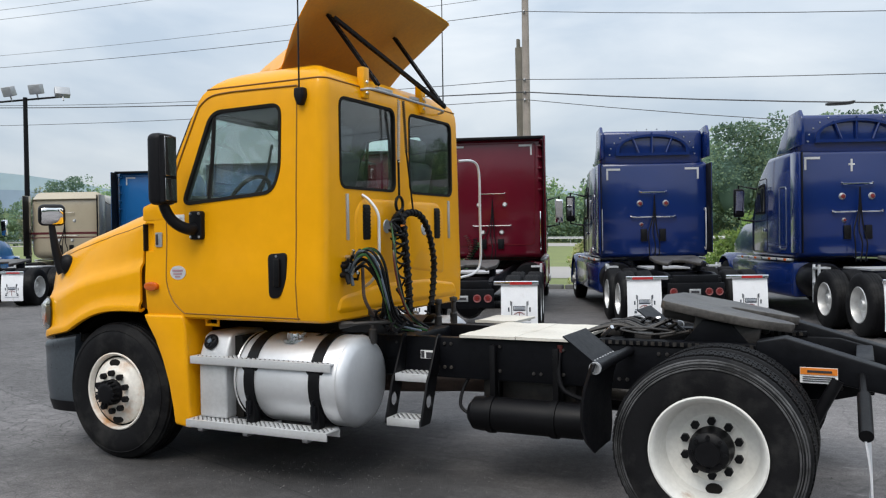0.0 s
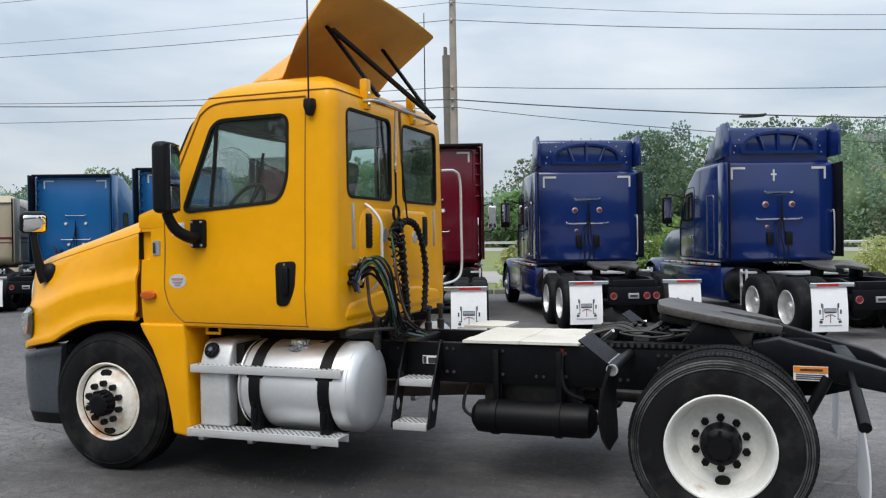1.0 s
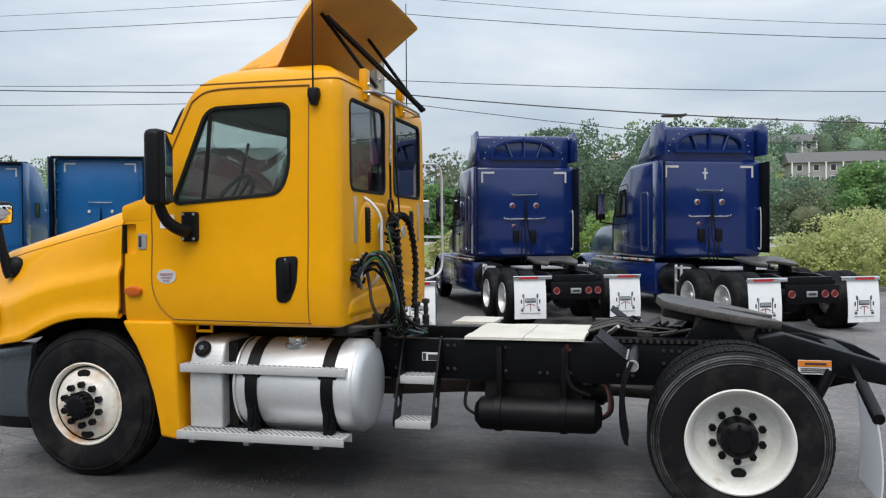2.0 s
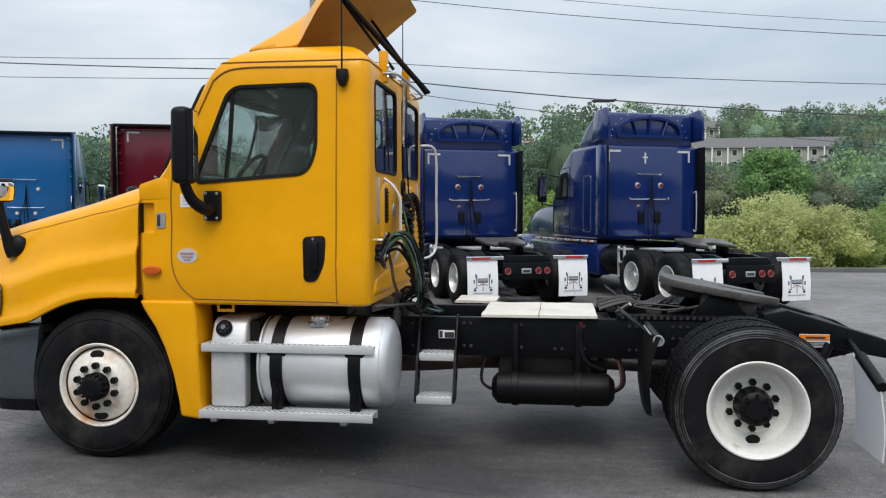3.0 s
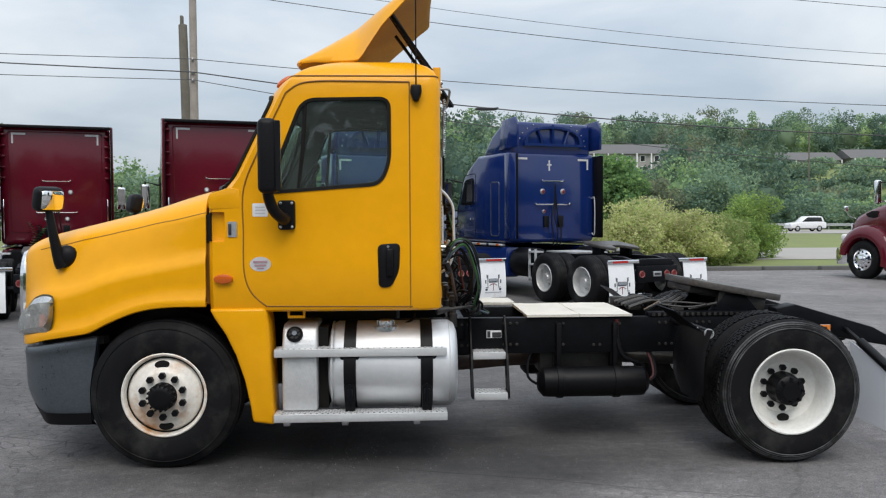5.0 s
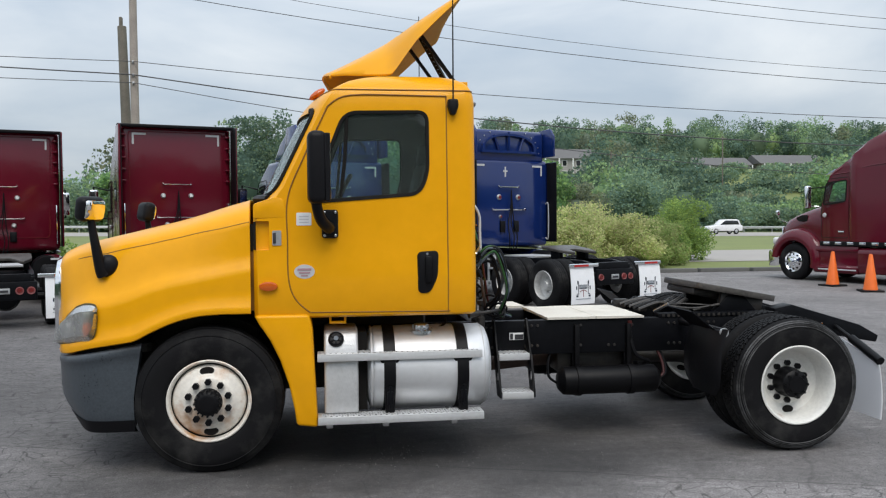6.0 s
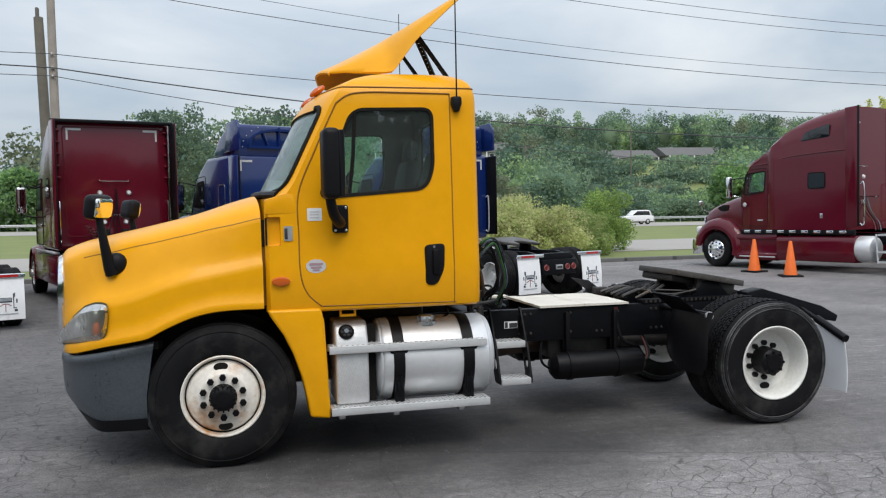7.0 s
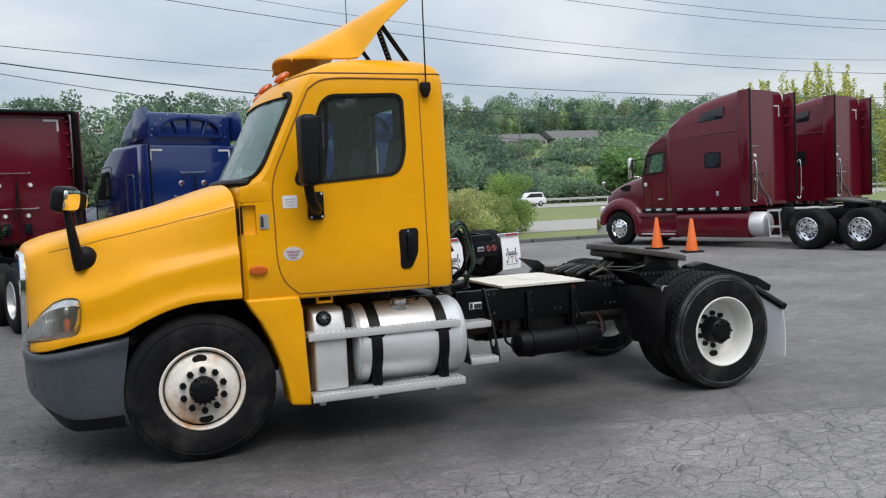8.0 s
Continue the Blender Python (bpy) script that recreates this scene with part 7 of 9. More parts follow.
# fifth wheel
def fifth_wheel():
    outline = rounded([(-0.40, -0.40), (-0.46, 0.0), (-0.40, 0.40), (0.05, 0.46), (0.30, 0.42), (0.55, 0.26), (0.50, 0.16), (0.05, 0.05), (0.05, -0.05), (0.50, -0.16), (0.55, -0.26), (0.30, -0.42), (0.05, -0.46)], 0.06, 4)
    bm = B()
    outline = [(x * 0.86, y) for x, y in outline]
    prism(bm, outline, -0.035, 0.02, "z", 0.006)
    m = pose(4.36, YC, 1.20, 0, 10.5, 0)
    plate = part("fifth_wheel", bm, PLATE_STEEL, truck, "greasy tilted fifth wheel plate with throat slot", smooth=25)
    plate.matrix_basis = m
    bm = B()
    ring = [p for p in outline]
    for s in (-1, 1):
        box(bm, -0.12, 0.28, s * 0.36 - 0.03, s * 0.36 + 0.03, -0.15, -0.03, 0.01)
    box(bm, -0.34, 0.0, -0.3, 0.3, -0.10, -0.03, 0.02)
    part("rib", bm, GREASE, plate)
    for s in (-1, 1):
        bm = B()
        prism(bm, [(4.16, 1.02), (4.56, 1.02), (4.44, 1.16), (4.28, 1.16)], YC + s * 0.36 - 0.04, YC + s * 0.36 + 0.04, "y", 0.008)
        part("pivot_bracket", bm, FRAME_BLACK, truck)
    for s in (-1, 1):
        bm = B()
        y = YC + s * 0.42
        box(bm, 3.62, 4.85, y - 0.05, y + 0.05, 0.99, 1.025, 0.004)
        r = part("slide_rail", bm, FRAME_BLACK, truck, "toothed slide rail")
        bm = B()
        for i in range(26):
            box(bm, 3.65 + 0.046 * i, 3.672 + 0.046 * i, y - 0.056, y - 0.046, 0.995, 1.02)
        tagged(part("teeth", bm, GREASE, r, smooth=0), kind="stuff")
    bm = B()
    tube(bm, spline([(3.75, 0.85, 1.08), (3.95, 0.80, 1.06), (4.1, 0.78, 1.08), (4.08, 0.86, 1.08), (3.85, 0.92, 1.09)], 5, True), 0.008, 6, True)
    part("release_handle", bm, GREASE, truck)
    for k in range(5):
        bm = B()
        tube(bm, spline([(3.5, 0.9 + 0.12 * k, 1.05), (3.7, 0.95 + 0.1 * k, 1.10), (3.85, 1.0 + 0.07 * k, 1.06), (4.0, 1.05 + 0.06 * k, 1.12)], 5), 0.016, 6)
        part("hydraulic_line", bm, BLACK if k % 2 else GREASE, truck)
    rngf = random.Random(12)
    for k in range(16):
        u, v, w = rngf.random(), rngf.random(), rngf.random()
        x, y = 3.55 + 0.5 * u, 0.86 + 0.75 * v
        bm = B()
        if k % 4 == 0:
            box(bm, x - 0.05 - 0.05 * w, x + 0.05, y - 0.04, y + 0.05, 1.0, 1.05 + 0.06 * w, 0.008)
            part("valve_block", bm, GREASE, truck)
        elif k % 4 == 1:
            rod(bm, (x, y, 1.03), (x + 0.25 * w, y + 0.2 * (v - 0.5), 1.12 - 0.04 * w), 0.014, 6)
            part("locking_bar", bm, STEEL if k % 8 == 1 else GREASE, truck)
        else:
            tube(bm, spline([(x, y, 1.02), (x + 0.1, y + 0.12 * (w - 0.5), 1.10), (x + 0.2 * w, y + 0.16, 1.07), (x + 0.1 + 0.2 * u, y + 0.2 * v, 1.02)], 5), 0.011, 6)
            part("air_line", bm, BLACK, truck)


fifth_wheel()
# tail ramps
for side in (0, 1):
    s = (lambda y: y) if not side else flip
    bm = B()
    prism(bm, [(4.62, 1.06), (4.78, 1.09), (5.42, 0.90), (5.60, 0.80), (5.58, 0.74), (4.9, 0.86), (4.62, 0.92)], s(0.62), s(0.79), "y", 0.012)
    ramp = part("tail_ramp", bm, FRAME_BLACK, truck, "black sloping tail ramp")
    if not side:
        bm = B()
        box(bm, 4.86, 5.06, 0.612, 0.622, 0.835, 0.925)
        lab = part("warning_label", bm, WHITE, ramp, "white and orange warning label", smooth=0)
        bm = B()
        box(bm, 4.862, 5.058, 0.608, 0.613, 0.885, 0.923)
        part("orange_band", bm, ORANGE_INK, lab, smooth=0)
        bm = B()
        for k in range(3):
            box(bm, 4.875, 5.045, 0.608, 0.613, 0.845 + 0.012 * k, 0.850 + 0.012 * k)
        box(bm, 4.90, 5.03, 0.604, 0.609, 0.898, 0.910)
        part("print_bars", bm, INK, lab, smooth=0)
    # flap hanger, spring sleeve and flap
    bm = B()
    tube(bm, [(5.185, s(0.70), 0.905), (5.185, s(0.60), 0.885), (5.19, s(0.45), 0.83), (5.20, s(0.05), 0.685)], 0.02, 8)
    hang = part("flap_hanger", bm, BLACK, truck, "bent steel flap hanger")
    bm = B()
    rod(bm, (5.192, s(0.40), 0.815), (5.20, s(0.03), 0.678), 0.036, 12)
    part("rubber_sleeve", bm, BLACK, hang, "black spring sleeve")
    bm = B()
    rings = []
    for i in range(9):
        t = i / 8
        x = 5.19 + 0.03 * math.sin(t * 2.4)
        near, far = 0.665 - 0.465 * t, 0.80 - 0.60 * t
        rings.append([(x, s(0.04), near), (x, s(0.56), far), (x + 0.01, s(0.56), far), (x + 0.01, s(0.04), near)])
    ring_loft(bm, rings)
    bmesh.ops.recalc_face_normals(bm, faces=bm.faces)
    part("mud_flap", bm, FLAP_THIN, truck, "plain white mud flap behind the drive wheel")
    # quarter fender in front of the drive wheels
    bm = B()
    rings = []
    for i in range(8):
        t = i / 7
        x = 3.81 - 0.05 * math.sin(t * 2.7) + 0.06 * max(0, 0.25 - t)
        z = 0.985 - 0.535 * t
        pull = 0.13 * max(0.0, (t - 0.72) / 0.28) ** 2
        ya, yb = -0.09 + pull + 0.006 * math.sin(9 * t), 0.55 - pull
        rings.append([(x + 0.012, s(ya), z), (x - 0.012, s(ya + 0.03), z), (x - 0.02, s(0.15), z), (x - 0.02, s(0.40), z), (x - 0.012, s(yb - 0.02), z), (x + 0.004, s(yb), z), (x + 0.008, s(0.40), z), (x + 0.008, s(0.15), z)])
    ring_loft(bm, rings)
    bmesh.ops.recalc_face_normals(bm, faces=bm.faces)
    q = part("quarter_fender", bm, PLASTIC, truck, "creased black plastic quarter fender")
    # stiff plate clamped above the bar, with a row of bolts
    m = pose(3.71, s(0.30), 1.035, 0, 38, 0)
    bm = B()
    box(bm, -0.13, 0.12, -0.23, 0.23, -0.004, 0.004, 0.0, m)
    fl = part("fender_flap", bm, FRAME_BLACK, q)
    bm = B()
    for k in range(8):
        p = m @ Vector((0.10, -0.20 + 0.057 * k, 0.004))
        bmesh.ops.create_icosphere(bm, subdivisions=1, radius=0.009, matrix=Matrix.Translation(p))
    tagged(part("flap_bolts", bm, GALV, fl), kind="stuff")
    bm = B()
    rod(bm, (3.83, s(-0.02), 0.955), (3.83, s(0.82), 0.955), 0.032, 14)
    bar = part("fender_bar", bm, PLASTIC, q)
    bm = B()
    revolve(bm, [(0.033, 0.012), (0.036, 0.0), (0.036, -0.012), (0.026, -0.014), (0.024, 0.0), (0.0, 0.002)] if not side else [(0.033, -0.012), (0.036, 0.0), (0.036, 0.012), (0.026, 0.014), (0.024, 0.0), (0.0, -0.002)], (3.83, s(-0.025), 0.955), "y", 16)
    part("tube_end", bm, GALV, bar)

# rear axle
bm = B()
rod(bm, (4.44, 0.3, 0.525), (4.44, flip(0.3), 0.525), 0.08, 12)
revolve(bm, [(0, -0.28), (0.2, -0.22), (0.26, 0), (0.2, 0.22), (0, 0.28)], (4.44, YC, 0.525), "x", 20)
part("rear_axle", bm, GREASE, truck)
for s in (-1, 1):
    bm = B()
    revolve(bm, [(0, 0.0), (0.13, 0.0), (0.14, 0.1), (0.12, 0.22), (0, 0.24)], (4.72, YC + s * 0.5, 0.62), "z", 18)
    part("air_spring", bm, RUBBER, truck)
    bm = B()
    rod(bm, (4.9, YC + s * 0.62, 0.55), (5.06, YC + s * 0.60, 0.86), 0.035, 10)
    part("shock_absorber", bm, BLACK, truck)
bm = B()
rod(bm, (-0.1, 0.4, 0.50), (-0.1, flip(0.4), 0.50), 0.06, 10)
part("front_axle", bm, GREASE, truck)


# wheels
def tyre_mesh(r, width, tread):
    bm = B()
    k = r - 0.525
    prof = [(0.285, 0.02), (0.30, 0.0), (0.34, -0.012), (0.42, -0.018), (0.47, -0.012), (0.495, 0.004), (0.512 + k, 0.022), (0.517 + k, 0.04)]
    groove = []
    ribs = 5
    w0, w1 = 0.04, width - 0.04
    for i in range(ribs):
        a = w0 + (w1 - w0) * i / ribs
        b = w0 + (w1 - w0) * (i + 1) / ribs
        top = r if not tread else r - 0.011
        groove += [(top, a + 0.004), (top, b - 0.008), (r - 0.016, b - 0.005), (r - 0.016, b + 0.001)]
    prof += groove[:-2] + [(0.517 + k, width - 0.04), (0.512 + k, width - 0.022), (0.495, width - 0.004), (0.42, width + 0.018), (0.30, width), (0.285, width - 0.02)]
    revolve(bm, prof, (0, 0, 0), "y", 72)
    revolve(bm, [(0.474, -0.0125), (0.479, -0.0145), (0.484, -0.0065)], (0, 0, 0), "y", 72)
    return bm


def tread_blocks(r, width):
    bm = B()
    n = 66
    for i in range(n):
        for k in range(5):
            a = 2 * math.pi * (i + 0.5 * (k % 2)) / n
            w0 = 0.050 + (width - 0.10) * k / 5
            m = Matrix.Rotation(-a, 4, "Y")
            box(bm, -0.0212, 0.0212, w0 + 0.004, w0 + (width - 0.10) / 5 - 0.005, r - 0.014, r, 0.0, m @ Matrix.Translation((0, w0 + 0.02, 0)) @ Matrix.Rotation(0.3 if k in (0, 4) else -0.15, 4, "Z") @ Matrix.Translation((0, -w0 - 0.02, 0)))
    return bm


def lug_ring(parent, radius, y, n, size, mat, length=0.05, name="lug_nut"):
    first = None
    for i in range(n):
        a = 2 * math.pi * (i + 0.5) / n
        m = Matrix.Translation((radius * math.cos(a), y, radius * math.sin(a)))
        if first is None:
            bm = B()
            rod(bm, (0, 0.02, 0), (0, -length, 0), size, 6)
            first = part(name, bm, mat, parent)
            first.matrix_basis = m
        else:
            again(first, m, parent)


def hand_holes(parent, radius, y, spots, mat, rx=0.05, rz=0.032):
    for a in spots:
        bm = B()
        revolve(bm, [(0, -0.002), (1.0, -0.002), (1.0, 0.01)], (0, 0, 0), "y", 20)
        for v in bm.verts:
            v.co = Vector((v.co.x * rx, v.co.y, v.co.z * rz))
        h = part("hand_hole", bm, mat, parent)
        h.matrix_basis = Matrix.Translation((radius * math.cos(a), y, radius * math.sin(a))) @ Matrix.Rotation(-a + math.pi / 2, 4, "Y")


def steer_wheel_assembly():
    bm = tyre_mesh(0.54, 0.28, False)
    t = part("front_wheel", bm, RUBBER, truck, "worn black front tyre")
    bm = B()
    revolve(bm, [(0.285, 0.03), (0.30, 0.0), (0.305, -0.008), (0.297, -0.014), (0.286, -0.008), (0.276, 0.03), (0.268, 0.042), (0.262, 0.03), (0.25, 0.012), (0.215, -0.002), (0.185, -0.012), (0.175, -0.026), (0.165, -0.03), (0.10, -0.032)], (0, 0, 0), "y", 64)
    rim = part("rim", bm, RUSTY_RIM, t, "white steel rim streaked with rust")
    # black ring laid in the shallow groove to paint its shade
    bm = B()
    revolve(bm, [(0.266, 0.030), (0.269, 0.036), (0.274, 0.026)], (0, 0, 0), "y", 64)
    part("groove_ring", bm, SEAM, rim)
    hand_holes(rim, 0.222, -0.004, (radians(93), radians(273)), SEAM, 0.052, 0.030)
    lug_ring(rim, 0.148, -0.03, 10, 0.025, BLACK, 0.036)
    bm = B()
    revolve(bm, [(0.10, -0.028), (0.098, -0.06), (0.09, -0.07), (0.085, -0.11), (0.07, -0.12), (0.05, -0.122), (0, -0.122)], (0, 0, 0), "y", 32)
    for i in range(16):
        a = 2 * math.pi * i / 16
        box(bm, -0.006, 0.006, -0.118, -0.06, 0.045, 0.099, 0.002, Matrix.Rotation(a, 4, "Y"))
    part("hub", bm, BLACK, rim, "black finned hub")
    return t


def drive_wheel_assembly():
    bm = tyre_mesh(0.53, 0.27, True)
    t = part("drive_wheel", bm, RUBBER, truck, "black deep-tread drive tyre")
    tagged(part("tread", tread_blocks(0.53, 0.27), RUBBER, t, smooth=0), kind="stuff")
    for k, rr in enumerate((0.462, 0.476, 0.489, 0.501)):
        bm = B()
        a = (-0.0135, -0.008, 0.0, 0.010)[k]
        revolve(bm, [(rr - 0.005, a), (rr - 0.002, a - 0.007), (rr + 0.003, a - 0.005), (rr + 0.006, a + 0.003)], (0, 0, 0), "y", 72)
        part("shoulder_rib", bm, SCUFF, t, "scuffed tyre shoulder rib")
    bm = B()
    revolve(bm, [(0.285, 0.03), (0.30, 0.0), (0.312, -0.006), (0.314, -0.016), (0.305, -0.02), (0.292, -0.01), (0.282, 0.02), (0.27, 0.06), (0.262, 0.12), (0.25, 0.15), (0.22, 0.165), (0.185, 0.172), (0.175, 0.165), (0.10, 0.165)], (0, 0, 0), "y", 64)
    rim = part("rim", bm, WHITE_RIM, t, "deep-dish white steel rim")
    hand_holes(rim, 0.225, 0.152, (radians(272),), SEAM, 0.045, 0.03)
    lug_ring(rim, 0.150, 0.165, 10, 0.024, BLACK, 0.03)
    bm = B()
    revolve(bm, [(0.120, 0.17), (0.120, 0.12), (0.114, 0.09), (0.108, 0.03), (0.09, 0.015), (0.07, 0.01), (0.065, -0.0), (0, -0.002)], (0, 0, 0), "y", 32)
    for i in range(8):
        a = 2 * math.pi * i / 8
        rod(bm, (0.088 * math.cos(a), 0.03, 0.088 * math.sin(a)), (0.088 * math.cos(a), 0.0, 0.088 * math.sin(a)), 0.012, 6)
    part("hub", bm, BLACK, rim, "black drive hub with studs")
    return t


fw_l = steer_wheel_assembly()
fw_l.matrix_basis = pose(-0.087, 0.125, 0.537)
again(fw_l, pose(-0.087, flip(0.125), 0.537, 0, 0, 180), truck)
dw = drive_wheel_assembly()
dw.matrix_basis = pose(4.44, -0.04, 0.528)
again(dw, pose(4.44, flip(-0.04), 0.528, 0, 0, 180), truck)
for y, turn in ((0.58, 180), (flip(0.58), 0)):
    again(dw, pose(4.44, y, 0.528, 0, 17, turn), truck)


# ---- parked tractors behind ----
def road_wheel(parent, x, y, z, out, rim_mat, dual=False, seg=36):
    """Wheel with tyre, rim, hub; out is the side (+1 or -1 along x) that its face looks to."""
    bm = B()
    revolve(bm, [(0.29, 0.0), (0.33, -0.012), (0.45, -0.02), (0.5, 0.01), (0.515, 0.03), (0.515, 0.24), (0.5, 0.26), (0.45, 0.285), (0.33, 0.28), (0.29, 0.27)], (0, 0, 0), "x", seg)
    for k in range(4):
        a = 0.055 + 0.05 * k
        revolve(bm, [(0.516, a - 0.016), (0.521, a - 0.014), (0.521, a + 0.014), (0.516, a + 0.016)], (0, 0, 0), "x", seg)
    tyre = part("tyre", bm, RUBBER, parent)
    m = Matrix.Translation((x, y, z)) @ (Matrix.Rotation(math.pi, 4, "Z") if out > 0 else Matrix())
    tyre.matrix_basis = m
    bm = B()
    if dual:
        revolve(bm, [(0.3, 0.0), (0.285, -0.012), (0.275, 0.02), (0.255, 0.13), (0.17, 0.15), (0.12, 0.15), (0.115, 0.09), (0.08, 0.03), (0, 0.03)], (0, 0, 0), "x", seg)
    else:
        revolve(bm, [(0.3, 0.0), (0.29, -0.014), (0.28, 0.01), (0.26, 0.03), (0.19, -0.0), (0.14, -0.02), (0.11, -0.02), (0.1, -0.07), (0.06, -0.09), (0, -0.09)], (0, 0, 0), "x", seg)
    part("rim", bm, rim_mat, tyre)
    if rim_mat is CHROME:
        bm = B()
        for k in range(10):
            w = 2 * math.pi * (k + 0.5) / 10
            revolve(bm, [(0, -0.004), (0.026, -0.004), (0.028, 0.006)], (0.138 if dual else 0.002, 0.213 * math.cos(w), 0.213 * math.sin(w)), "x", 10)
        tagged(part("hand_holes", bm, SEAM, tyre), kind="stuff")
    a_at = 0.145 if dual else -0.005
    bm = B()
    for k in range(10):
        w = 2 * math.pi * k / 10
        rod(bm, (a_at + 0.02, 0.155 * math.cos(w), 0.155 * math.sin(w)), (a_at - 0.03, 0.155 * math.cos(w), 0.155 * math.sin(w)), 0.017, 6)
    tagged(part("lug_nuts", bm, STEEL, tyre), kind="stuff")
    return tyre


def logo_flap(parent, x0, x1, y, z0, z1):
    """White flap with a dark truck-front drawing in plain shapes."""
    bm = B()
    pts = []
    for i in range(7):
        t = i / 6
        pts.append((y - 0.05 * math.sin(t * 2.2), z1 + (z0 - z1) * t))
    rings = [[(x, a, z) for a, z in pts] + [(x, a + 0.012, z) for a, z in reversed(pts)] for x in (x0, x1)]
    ring_loft(bm, rings)
    bmesh.ops.recalc_face_normals(bm, faces=bm.faces)
    f = part("mud_flap", bm, FLAP_WHITE, parent, "white mud flap with a printed truck emblem")
    c, w = (x0 + x1) / 2, x1 - x0
    bm = B()

    def mark(a0, a1, b0, b1):
        a0, a1, b0, b1 = a0 * 0.85, a1 * 0.85, 0.05 + b0 * 0.74, 0.05 + b1 * 0.74
        zz = z0 + (z1 - z0) * (b0 + b1) / 2
        t = (z1 - zz) / (z1 - z0)
        yy = y - 0.05 * math.sin(t * 2.2)
        box(bm, c + a0 * w, c + a1 * w, yy - 0.006, yy + 0.003, z0 + (z1 - z0) * b0, z0 + (z1 - z0) * b1)

    mark(-0.19, 0.19, 0.50, 0.535), mark(-0.17, 0.17, 0.63, 0.645)
    for s in (-1, 1):
        mark(s * 0.245 - 0.012, s * 0.245 + 0.012, 0.30, 0.78)
        mark(s * 0.28 - 0.012, s * 0.28 + 0.012, 0.66, 0.80)
        mark(s * 0.34 - 0.022, s * 0.34 + 0.022, 0.47, 0.60)
        mark(s * 0.28 - 0.05, s * 0.28 + 0.05, 0.30, 0.325)
        mark(s * 0.31 - 0.045, s * 0.31 + 0.045, 0.20, 0.27)
        mark(s * 0.185 - 0.01, s * 0.185 + 0.01, 0.50, 0.64)
    part("printed_emblem", bm, SLATE_INK, f, smooth=0)
    bm = B()
    for k in range(4):
        mark(-0.16, 0.16, 0.545 + 0.021 * k, 0.556 + 0.021 * k)
    mark(-0.37, 0.37, 0.115, 0.14)
    part("pale_print", bm, FAINT_INK, f, smooth=0)
    bm = B()
    for k in range(-3, 4):
        mark(k * 0.05 - 0.026, k * 0.05 + 0.026, 0.44 - 0.006 * k * k, 0.462 - 0.006 * k * k)
    mark(-0.01, 0.01, 0.20, 0.45)
    part("badge_print", bm, RED_INK, f, smooth=0)


